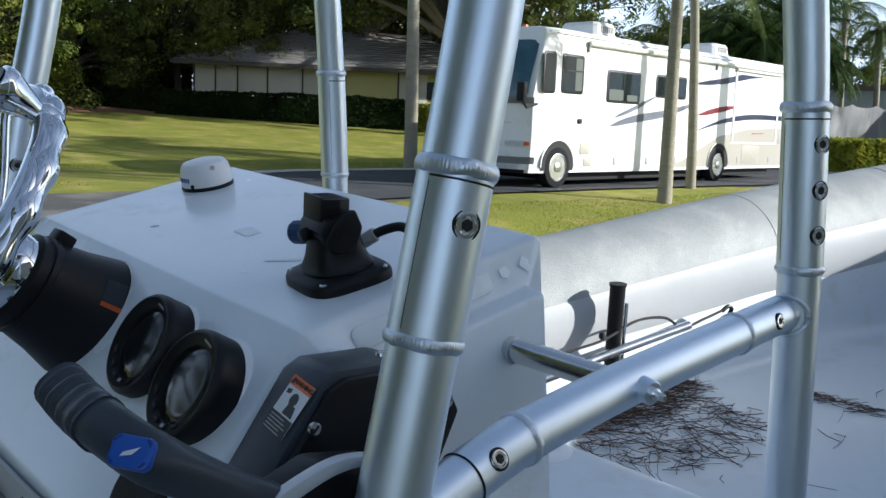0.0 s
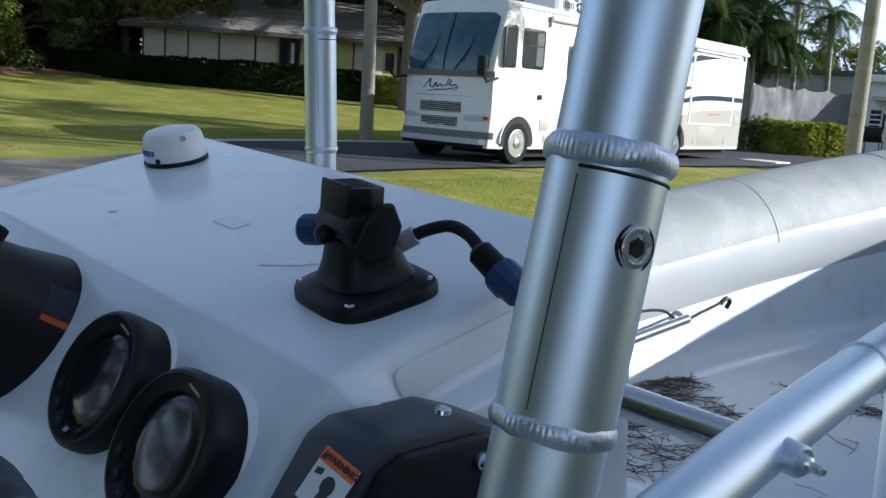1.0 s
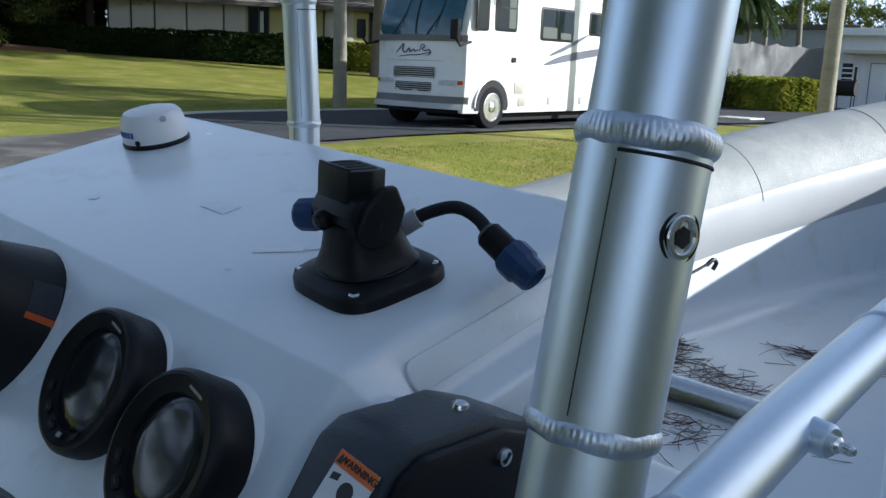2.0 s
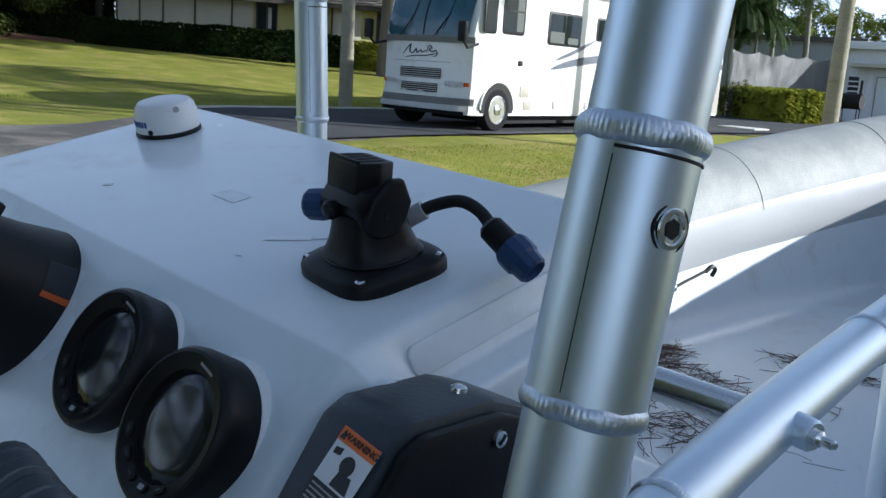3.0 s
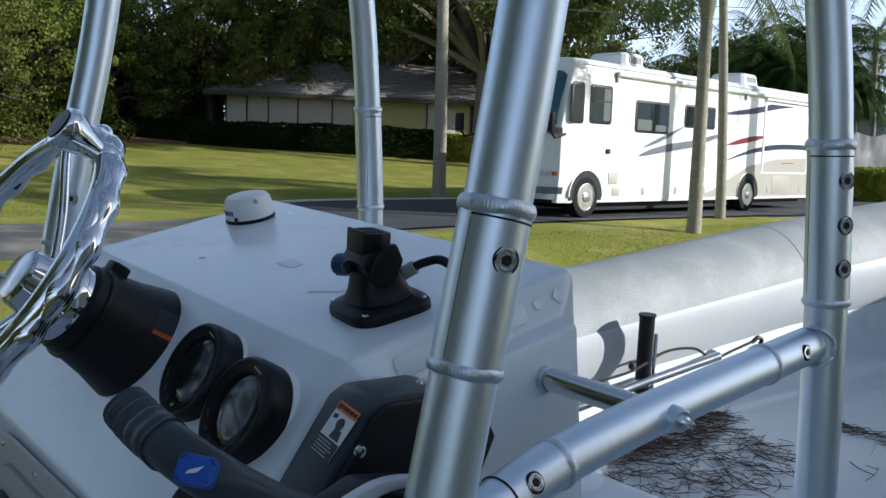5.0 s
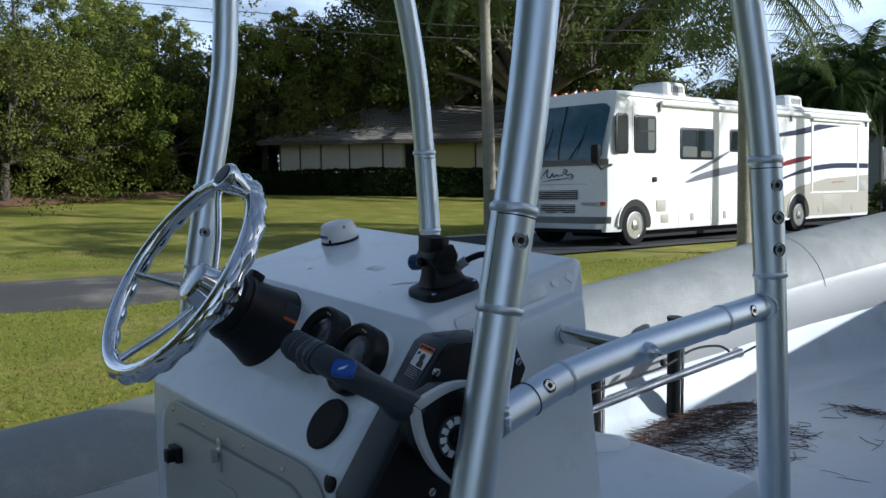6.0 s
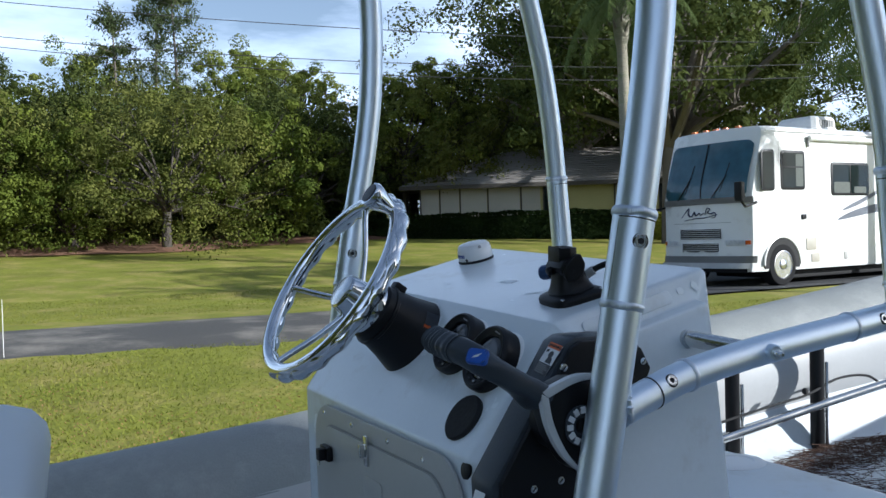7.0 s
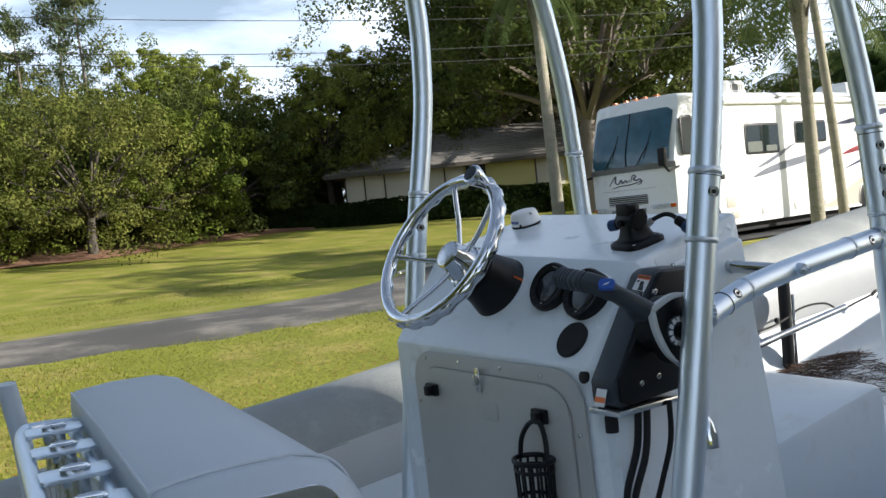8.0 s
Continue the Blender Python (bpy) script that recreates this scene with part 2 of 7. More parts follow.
M["dirt"] = mat("brown_litter", (0.20, 0.10, 0.055), 0.95, var=0.4, scale=0.7, fine=7, bump=0.5, bump_d=0.05)
M["soil_wall"] = mat("plaster_plain", (0.45, 0.43, 0.40), 0.9, var=0.1, scale=1, fine=9, bump=0.2)
M["wire"] = mat("power_cable", (0.05, 0.05, 0.05), 0.7, var=0.1, bump=0)
M["cord"] = mat("black_cord", (0.015, 0.015, 0.015), 0.8, var=0.2, scale=60, bump=0.2)
M["gal"] = mat("galvanised_steel", (0.5, 0.5, 0.5), 0.45, metal=0.8, var=0.15, scale=12, fine=60, bump=0.1)
M["leaf_oak"] = leaf_mat("oak_leaf", (0.034, 0.052, 0.015), (0.120, 0.140, 0.034), (0.19, 0.16, 0.06))
M["leaf_bright"] = leaf_mat("bright_leaf", (0.046, 0.074, 0.013), (0.190, 0.220, 0.036), (0.30, 0.25, 0.07))
M["leaf_olive"] = leaf_mat("olive_leaf", (0.064, 0.082, 0.020), (0.205, 0.208, 0.050), (0.32, 0.26, 0.10))
M["leaf_pine"] = leaf_mat("pine_leaf", (0.07, 0.10, 0.045), (0.18, 0.21, 0.09), (0.26, 0.20, 0.11))
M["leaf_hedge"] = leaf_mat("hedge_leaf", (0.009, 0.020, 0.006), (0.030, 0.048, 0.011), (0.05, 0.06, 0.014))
M["leaf_yellow"] = leaf_mat("yellow_shrub_leaf", (0.12, 0.17, 0.02), (0.40, 0.38, 0.05), (0.45, 0.20, 0.05))
M["leaf_palm"] = leaf_mat("palm_frond", (0.05, 0.085, 0.025), (0.12, 0.15, 0.05), (0.22, 0.18, 0.08))


def grass_material():
    m = mat("mown_grass", (0.198, 0.208, 0.029), 0.85, var=0.46, scale=0.8, fine=12, bump=0.9, bump_d=0.03, detail=10.0,
            second=(0.31, 0.26, 0.075), amount=0.42, second_scale=1.1, spec=0.2)
    return m


M["grass"] = grass_material()

# ---- mesh helpers ----
BASE = {}


def thing(name, label, category, loc=(0, 0, 0), m=None, group="", kind="", local=False):
    """A top-level Empty. Its parts are given in world coordinates, or in its own with local=True."""
    ob = new(name)
    mm = m if m is not None else Matrix.Translation(loc)
    ob.matrix_world = mm
    ob.empty_display_size = 0.1
    BASE[ob] = Matrix.Identity(4) if local else mm.inverted()
    return tagged(ob, label, category, group, kind)


def finish(bm, name, material, smooth=True, angle=35):
    me = bpy.data.meshes.new(name)
    bmesh.ops.recalc_face_normals(bm, faces=bm.faces)
    if smooth:
        lim = radians(angle)
        for f in bm.faces:
            f.smooth = True
        for e in bm.edges:
            if len(e.link_faces) == 2 and e.calc_face_angle(0.0) > lim:
                e.smooth = False
    bm.to_mesh(me)
    bm.free()
    for mm in (material if isinstance(material, (list, tuple)) else [material]):
        me.materials.append(mm)
    return me


def part(name, bm, material, parent, label="", smooth=True, angle=35):
    b = BASE[parent]
    bm.transform(b)
    ob = new(name, finish(bm, name, material, smooth, angle))
    ob.parent = parent
    BASE[ob] = b
    if label:
        ob["label"] = label
    return ob


def solo(name, bm, material, label, category, kind="", group="", smooth=True, angle=35, loc=None):
    """A top-level thing of one mesh."""
    if loc is not None:
        bm.transform(Matrix.Translation(loc).inverted())
    ob = new(name, finish(bm, name, material, smooth, angle))
    if loc is not None:
        ob.location = loc
    BASE[ob] = Matrix.Translation(loc).inverted() if loc is not None else Matrix.Identity(4)
    return tagged(ob, label, category, group, kind)


def add_box(bm, lo, hi, bevel=0.0, m=None, seg=2):
    n = len(bm.faces)
    r = bmesh.ops.create_cube(bm, size=1.0)
    vs = r["verts"]
    for v in vs:
        v.co = Vector([lo[k] + (v.co[k] + 0.5) * (hi[k] - lo[k]) for k in range(3)])
    if bevel:
        es = list({e for v in vs for e in v.link_edges})
        r2 = bmesh.ops.bevel(bm, geom=es, offset=bevel, segments=seg, profile=0.6, affect='EDGES')
        vs = list({v for f in r2["faces"] for v in f.verts} | {v for v in vs if v.is_valid})
        vs = [v for v in vs if v.is_valid]
    if m is not None:
        bmesh.ops.transform(bm, matrix=m, verts=vs)
    return bm


def box(lo, hi, bevel=0.0, m=None, seg=2):
    return add_box(bmesh.new(), lo, hi, bevel, m, seg)


def loft(rings, closed=True, caps=True, bm=None):
    """Skin through rings of equal point counts."""
    bm = bm or bmesh.new()
    R = [[bm.verts.new(p) for p in ring] for ring in rings]
    n = len(R[0])
    for a, b in zip(R, R[1:]):
        for i in range(n if closed else n - 1):
            j = (i + 1) % n
            bm.faces.new((a[i], a[j], b[j], b[i]))
    if caps and closed:
        bm.faces.new(list(reversed(R[0])))
        bm.faces.new(R[-1])
    return bm


def smooth_path(pts, n=8):
    """Catmull-Rom through the points."""
    P = [Vector(p) for p in pts]
    if len(P) < 3:
        return P
    out = []
    for i in range(len(P) - 1):
        p0, p1, p2, p3 = P[max(i - 1, 0)], P[i], P[i + 1], P[min(i + 2, len(P) - 1)]
        for k in range(n):
            t = k / n
            out.append(0.5 * ((2 * p1) + (p2 - p0) * t + (2 * p0 - 5 * p1 + 4 * p2 - p3) * t * t + (3 * p1 - p0 - 3 * p2 + p3) * t ** 3))
    out.append(P[-1])
    return out


def sweep(pts, r, sides=12, caps=True, bm=None, closed=False):
    """A round bar along points; r a number or one per point."""
    P = [Vector(p) for p in pts]
    rr = r if isinstance(r, (list, tuple)) else [r] * len(P)
    rings, up = [], None
    for i, p in enumerate(P):
        if closed:
            d = P[(i + 1) % len(P)] - P[i - 1]
        else:
            d = P[min(i + 1, len(P) - 1)] - P[max(i - 1, 0)]
        d.normalize()
        if up is None:
            up = d.orthogonal().normalized()
        up = (up - d * up.dot(d)).normalized()
        side = d.cross(up)
        rings.append([p + (up * math.cos(a) + side * math.sin(a)) * rr[i] for a in [2 * math.pi * k / sides for k in range(sides)]])
    if closed:
        rings.append(rings[0])
        bm = loft(rings[:-1], caps=False, bm=bm)
        bm.verts.ensure_lookup_table()
        n = len(rings) - 1
        vs = bm.verts[-n * sides:]
        a, b = vs[-sides:], vs[:sides]
        # match the first ring's turn
        k0 = min(range(sides), key=lambda k: (a[0].co - b[k].co).length)
        for i in range(sides):
            bm.faces.new((a[i], a[(i + 1) % sides], b[(i + 1 + k0) % sides], b[(i + k0) % sides]))
        return bm
    return loft(rings, caps=caps, bm=bm)


def lathe(profile, m=None, sides=28, bm=None):
    """Turn (radius, height) pairs round local z, then place by m."""
    m = m or Matrix.Identity(4)
    rings = [[m @ Vector((r * math.cos(a), r * math.sin(a), z)) for a in [2 * math.pi * k / sides for k in range(sides)]] for r, z in profile]
    return loft(rings, bm=bm)


def slab(poly, thick, m=None, bevel=0.0, bm=None, seg=2):
    """A flat outline (x, y) thickened along local z from 0, placed by m."""
    own = bmesh.new()
    vs = [own.verts.new((x, y, 0)) for x, y in poly]
    f = own.faces.new(vs)
    r = bmesh.ops.extrude_face_region(own, geom=[f])
    for v in r["geom"]:
        if isinstance(v, bmesh.types.BMVert):
            v.co.z += thick
    bmesh.ops.recalc_face_normals(own, faces=own.faces)
    if bevel:
        bmesh.ops.bevel(own, geom=list(own.edges), offset=bevel, segments=seg, profile=0.6, affect='EDGES')
    if m is not None:
        own.transform(m)
    if bm is None:
        return own
    me = bpy.data.meshes.new("tmp")
    own.to_mesh(me)
    own.free()
    bm.from_mesh(me)
    bpy.data.meshes.remove(me)
    return bm


def rounded(w, h, r, n=5):
    """Outline of a rectangle with round corners about the origin."""
    out = []
    for cx, cy, a0 in ((w / 2 - r, h / 2 - r, 0), (-w / 2 + r, h / 2 - r, 90), (-w / 2 + r, -h / 2 + r, 180), (w / 2 - r, -h / 2 + r, 270)):
        for k in range(n + 1):
            a = radians(a0 + 90 * k / n)
            out.append((cx + r * math.cos(a), cy + r * math.sin(a)))
    return out


def frame_m(origin, xdir, zdir):
    """A pose with local x and z along the given ways."""
    z = Vector(zdir).normalized()
    x = Vector(xdir)
    x = (x - z * x.dot(z)).normalized()
    y = z.cross(x)
    return Matrix(((x.x, y.x, z.x, origin[0]), (x.y, y.y, z.y, origin[1]), (x.z, y.z, z.z, origin[2]), (0, 0, 0, 1)))


def text_part(name, body, size, material, parent, m, label=""):
    """Flat raised lettering."""
    cu = bpy.data.curves.new(name, 'FONT')
    cu.body, cu.size, cu.extrude = body, size, 0.0006
    cu.align_x, cu.align_y = 'CENTER', 'CENTER'
    tmp = bpy.data.objects.new(name, cu)
    me = bpy.data.meshes.new_from_object(tmp)
    bpy.data.objects.remove(tmp)
    bm = bmesh.new()
    bm.from_mesh(me)
    bpy.data.meshes.remove(me)
    bm.transform(m)
    return part(name, bm, material, parent, label, smooth=False)


# ---- the ground ----
def step(a, b, t):
    t = min(1, max(0, (t - a) / (b - a)))
    return t * t * (3 - 2 * t)


def ground_z(x, y):
    """Lawn that climbs gently to a level drive and on to the house."""
    d = -x
    z = 0.66 * min(1.0, max(0.0, (d - 0.8) / 8.6)) if d < 16.5 else 0.66
    if d > 16.5:
        z += 0.0615 * (min(d, 44.0) - 16.5)
    return z


def ground():
    bm = bmesh.new()
    xs = [-900, -400, -200, -120, -80, -60, -50] + [-46 + 1.0 * k for k in range(47)] + [2, 4, 8, 16, 40, 120, 400, 900]
    ys = [-900, -400, -150, -60, -30, -20, -14] + [-10 + 1.0 * k for k in range(61)] + [56, 64, 80, 120, 200, 400, 900]
    grid = [[bm.verts.new((x, y, ground_z(x, y) + 0.03 * noise.noise((x * 0.3, y * 0.3, 1.7)) * (0 if -17 < x < -8 else 1))) for y in ys] for x in xs]
    for i in range(len(xs) - 1):
        for j in range(len(ys) - 1):
            bm.faces.new((grid[i][j], grid[i + 1][j], grid[i + 1][j + 1], grid[i][j + 1]))
    return solo("ground", bm, M["grass"], "mown green lawn with dry brown patches", "lawn", kind="structure", angle=60)


ground()

# drive: a sheet of asphalt with uneven edges on the level strip
NEAR = [(-9.3, -60), (-9.25, -8), (-9.1, -0.6), (-8.65, 2.0), (-8.8, 4.5), (-9.55, 7.6), (-9.9, 10.4), (-9.95, 14), (-9.8, 18), (-9.3, 22), (-8.8, 30), (-8.6, 46)]
FAR = [(-12.7, -60), (-12.7, -8), (-12.6, -0.5), (-12.4, 3.0), (-12.6, 5.5), (-15.2, 8.6), (-16.0, 10), (-16.2, 14), (-16.2, 18), (-16.2, 22), (-16.0, 30), (-16.0, 46)]


def drive():
    bm = bmesh.new()
    A, B = smooth_path([(x, y, 0) for x, y in NEAR], 16), smooth_path([(x, y, 0) for x, y in FAR], 16)
    rows = []
    for a, b in zip(A, B):
        row = []
        for k in range(7):
            p = a.lerp(b, k / 6)
            jit = 0.09 * noise.noise((p.y * 1.7, k * 3.0, 0)) + 0.07 * noise.noise((p.y * 6.0, k * 3.0, 4)) if k in (0, 6) else 0
            row.append(bm.verts.new((p.x + jit, p.y, ground_z(p.x, p.y) + (-0.006 if k in (0, 6) else 0.03))))
        rows.append(row)
    for r, q in zip(rows, rows[1:]):
        for k in range(6):
            bm.faces.new((r[k], r[k + 1], q[k + 1], q[k]))
    return solo("road", bm, M["asphalt"], "worn grey asphalt driveway crossing the lawn", "driveway", kind="structure", angle=60)


drive()

# a darker sheet of asphalt over the drive where the motorhome is parked
M["asphalt_dark"] = mat("dark_asphalt", (0.036, 0.037, 0.041), 0.85, var=0.3, scale=1.1, fine=45, bump=0.6, bump_d=0.01, second=(0.075, 0.072, 0.07), amount=0.25, second_scale=0.8)


def parking_pad():
    bm = bmesh.new()
    rows = []
    for k in range(41):
        y = 7.4 + k * 0.75
        xn = next((p[0] + (q[0] - p[0]) * (y - p[1]) / (q[1] - p[1]) for p, q in zip(NEAR, NEAR[1:]) if p[1] <= y < q[1]), -9.0)
        xf = next((p[0] + (q[0] - p[0]) * (y - p[1]) / (q[1] - p[1]) for p, q in zip(FAR, FAR[1:]) if p[1] <= y < q[1]), -16.0)
        row = []
        for j in range(7):
            u = j / 6
            x = xn - 0.12 + (xf + 0.15 - xn + 0.12) * u
            yy = y + (0.5 * noise.noise((x * 0.6, 2.0, 5.0)) - 0.10 * (x + 10) if k == 0 else 0)
            row.append(bm.verts.new((x + (0.08 * noise.noise((y, 1.0, j)) if j in (0, 6) else 0), yy, ground_z(x, yy) + 0.036)))
        rows.append(row)
    for r, q in zip(rows, rows[1:]):
        for j in range(6):
            bm.faces.new((r[j], r[j + 1], q[j + 1], q[j]))
    return solo("parking_pad", bm, M["asphalt_dark"], "darker asphalt sheet over the driveway by the motorhome", "driveway", kind="structure", angle=60)


parking_pad()

# ================= the boat =================
TUBE_R = 0.23
XC = -0.055          # the console stands a little to port


def tube_axis(y, side):
    """Centre line of an inflatable side tube; it closes in and rises towards the bow."""
    if y < 0:
        x, z = -1.349 + 0.10 * y, 0.974 + 0.10 * y
        x = max(x, -1.5)
    else:
        x, z = -1.349 + 0.202 * y, 0.974 + 0.155 * y
        if y > 2.6:
            x += 0.075 * (y - 2.6) ** 2
    return Vector((-x if side > 0 else x, y, z))


boat = thing("inflatable_boat", "grey and white rigid inflatable boat on a trailer on the lawn", "boat", loc=(0, 0, 0.35))


def tube_ring(c, d, r, sides=48):
    s = d.cross(Vector((0, 0, 1))).normalized()
    u = s.cross(d)
    return [c + (s * math.cos(a) + u * math.sin(a)) * r for a in [2 * math.pi * k / sides for k in range(sides)]]


def side_tube(side, name):
    ys = [-2.6 + 0.12 * k for k in range(63)]
    cs = [tube_axis(y, side) for y in ys]
    rings = []
    for i, c in enumerate(cs):
        d = (cs[min(i + 1, len(cs) - 1)] - cs[max(i - 1, 0)]).normalized()
        ring = tube_ring(c, d, TUBE_R)
        # slack folds in the cloth on the inner flank
        for k, p in enumerate(ring):
            a = 2 * math.pi * k / 48
            inner = max(0.0, (-1 if side > 0 else 1) * math.cos(a)) * (1 if math.sin(a) < 0.25 else 0)
            wob = 0.006 * noise.noise((p.y * 1.6 + p.z * 2.0, p.z * 5 - p.y * 0.9, 3 * side)) + 0.004 * noise.noise((p.y * 0.9, p.z * 9, 5))
            ring[k] = p + (p - c).normalized() * wob * (0.25 + 1.6 * inner)
        rings.append(ring)
    bm = loft(rings)
    bm.faces.ensure_lookup_table()
    for n, f in enumerate(bm.faces):
        k = n % 48
        white = (k < 2 or k >= 36) if side < 0 else (22 <= k < 36)
        f.material_index = 1 if white and n < 48 * (len(rings) - 1) else 0
    ob = part(name, bm, [M["hyp_grey"], M["hyp_white"]], boat, "inflated fabric tube, textured grey above and smooth white inside", angle=60)
    # glued seams round the tube
    for y in (-1.35, 0.35, 1.60, 2.76, 3.5):
        c0, c1 = tube_axis(y, side), tube_axis(y + 0.03, side)
        arc = tube_ring(c0, (c1 - c0).normalized(), TUBE_R + 0.0008)
        part("seam", sweep([arc[k % 48] for k in range(1, 24)], 0.0010, 6), M["hyp_grey"], ob)
    # edge strip between wear cloth and white flank
    pts = []
    for k in range(40):
        y = -1.5 + k * 0.125
        ax = tube_axis(y, side)
        pts.append(ax + Vector((-side * (TUBE_R * 0.965 + 0.001), 0, 0.0595)))
    part("edge_strip", sweep(pts, 0.004, 6), M["hyp_grey"], ob)
    return ob


side_tube(-1, "port_tube")
side_tube(1, "starboard_tube")


def deck_z(y):
    """Inside deck: low round the console, raised in the bow."""
    return 0.62 + 0.26 * step(0.95, 1.05, y) + 0.045 * max(0, y - 1.0) + 0.03 * y


def liner():
    bm = bmesh.new()
    rows = []
    ys = [-2.5 + 0.125 * k for k in range(57)]
    for y in ys:
        ax = tube_axis(y, -1)
        zf = deck_z(y)
        xi = min(ax.x + TUBE_R * 0.86, -0.02)
        prof = [(xi, ax.z - 0.115), (xi + 0.012, ax.z - 0.16), (xi + 0.03, zf + 0.10), (xi + 0.05, zf + 0.045), (xi + 0.085, zf + 0.012), (xi + 0.14, zf), (xi * 0.4, zf + 0.004)]
        prof = [(min(x, -0.005 - 0.001 * k), z) for k, (x, z) in zip(range(7, 0, -1), prof)]
        row = prof + [(0, zf + 0.006)] + [(-x, z) for x, z in reversed(prof)]
        rows.append([bm.verts.new((x, y, z)) for x, z in row])
    for a, b in zip(rows, rows[1:]):
        for k in range(len(a) - 1):
            bm.faces.new((a[k], a[k + 1], b[k + 1], b[k]))
    return part("deck_liner", bm, M["deck"], boat, "moulded white inner deck", angle=50)


liner()


def hull():
    rings = []
    for k in range(30):
        y = -2.6 + k * 0.235
        ax = tube_axis(y, -1)
        x, z = min(ax.x + 0.05, -0.03), ax.z - 0.12
        keel = 0.30 + 0.05 * max(0, y - 1) ** 2
        rings.append([(x, y, z), (x * 0.75, y, min(z - 0.02, keel + 0.2)), (0, y, min(z - 0.03, keel)), (-x * 0.75, y, min(z - 0.02, keel + 0.2)), (-x, y, z)])
    bm = loft(rings, closed=False, caps=False)
    bmesh.ops.solidify(bm, geom=list(bm.faces), thickness=0.02)
    return part("hull", bm, M["gel"], boat, "white moulded V hull")


hull()

part("transom", box((-1.28, -2.54, 0.42), (1.28, -2.48, 0.98), 0.02), M["gel"], boat, "plain white transom board")

# trailer that carries it
trailer = thing("boat_trailer", "galvanised steel boat trailer standing on the grass", "trailer", loc=(0, 0, 0.0))
for sx in (-0.55, 0.55):
    part("beam", box((sx - 0.04, -2.3, 0.22), (sx + 0.04, 3.6, 0.32), 0.006), M["gal"], trailer)
    part("tyre", lathe([(0.16, -0.08), (0.27, -0.08), (0.29, -0.04), (0.29, 0.04), (0.27, 0.08), (0.16, 0.08)], frame_m((sx * 1.9, -0.6, 0.28), (0, 1, 0), (1, 0, 0))), M["tyre"], trailer)
for y in (-1.8, 0.4, 2.4):
    part("cross_beam", box((-0.51, y - 0.03, 0.23), (0.51, y + 0.03, 0.31), 0.006), M["gal"], trailer)


# ---- console ----
CORNERS = [((-0.140, 0.62), 0.0), ((-0.155, 1.452), 0.012), ((0.018, 1.664), 0.007), ((0.366, 1.746), 0.012), ((0.468, 0.62), 0.0)]


def console_outline(d):
    """The side outline moved in by d, its corners rounded, with support points beside each bend."""
    C = [Vector((y, z)) for (y, z), _ in CORNERS]
    R = [r for _, r in CORNERS]
    lines = []
    for a, b in zip(C, C[1:]):
        t = (b - a).normalized()
        nrm = Vector((t.y, -t.x))
        lines.append((a + nrm * d, t))
    pts = [lines[0][0]]
    for (p, t), (q, u) in zip(lines, lines[1:]):
        k = ((q - p).x * u.y - (q - p).y * u.x) / (t.x * u.y - t.y * u.x)
        pts.append(p + t * k)
    p, t = lines[-1]
    pts.append(Vector((C[-1].x - d, C[-1].y)))
    out = [pts[0]]
    for i in range(1, len(pts) - 1):
        a, b, c = pts[i - 1], pts[i], pts[i + 1]
        t, u = (a - b).normalized(), (c - b).normalized()
        ang = t.angle(u)
        r = max(0.006, R[i] - d * 0.2)
        l = r / math.tan(ang / 2)
        p0, p1 = b + t * l, b + u * l
        cen = b + (t + u).normalized() * (r / math.sin(ang / 2))
        out.append(p0 + t * 0.006)
        v0, v1 = p0 - cen, p1 - cen
        for k in range(6):
            v = v0.lerp(v1, k / 5)
            out.append(cen + v.normalized() * r)
        out.append(p1 + u * 0.006)
    out.append(pts[-1])
    a, b = out[16], out[17]
    out[17:17] = [a.lerp(b, 0.02), a.lerp(b, 0.06), a.lerp(b, 0.10), a.lerp(b, 0.14)]
    return out


TOP_ROLL = 0.050      # the top leans down to starboard


def top_z(x, y):
    return 1.664 + (y - 0.018) * 0.2356 - TOP_ROLL * (x - 0.17)


console = thing("helm_console", "white gelcoat helm console with sloped dash and moulded sides", "console", loc=(XC, 0.1, 0.62))


def console_body():
    half = [(0.4520, 0.0620), (0.4518, 0.0520), (0.4505, 0.0492), (0.4480, 0.0478), (0.4450, 0.0472), (0.4250, 0.0462), (0.4225, 0.0454), (0.4207, 0.0432), (0.4190, 0.0395), (0.4052, 0.0090), (0.4036, 0.0054), (0.4008, 0.0022), (0.3970, 0.0005), (0.3920, 0.0), (0.3800, 0.0), (0.2, 0.0), (0.0, 0.0)]
    cols = [(-x, d) for x, d in half] + list(reversed(half[:-1]))
    base = console_outline(0.0)
    bm = bmesh.new()
    grid = []
    for x, d in cols:
        pr = console_outline(d)
        col = []
        for k, p in enumerate(pr):
            y, z = p.x, p.y
            # below the dash the edges are only rounded, not stepped
            if k <= 19:
                f = (0.40, 0.62, 0.9)[k - 17] if k > 16 else 0.36
                y, z = base[k].x + (y - base[k].x) * f, base[k].y + (z - base[k].y) * f
            low = min(1, max(0, (1.66 - z) / 1.0))
            xw = XC + x * (0.975 + 0.055 * low) * (1.0 if x > 0 else 0.97)
            col.append(bm.verts.new((xw, y, z - TOP_ROLL * (xw - 0.17) * step(1.36, 1.62, z))))
        grid.append(col)
    for a, b in zip(grid, grid[1:]):
        for k in range(len(base) - 1):
            bm.faces.new((a[k], b[k], b[k + 1], a[k + 1]))
    bm.faces.new(grid[0])
    bm.faces.new(list(reversed(grid[-1])))
    bm.faces.new([g[0] for g in grid] + [g[-1] for g in reversed(grid)])
    bmesh.ops.recalc_face_normals(bm, faces=bm.faces)
    return part("body", bm, M["gel"], console, angle=40)


console_body()
XS = 0.394          # starboard side face of the console
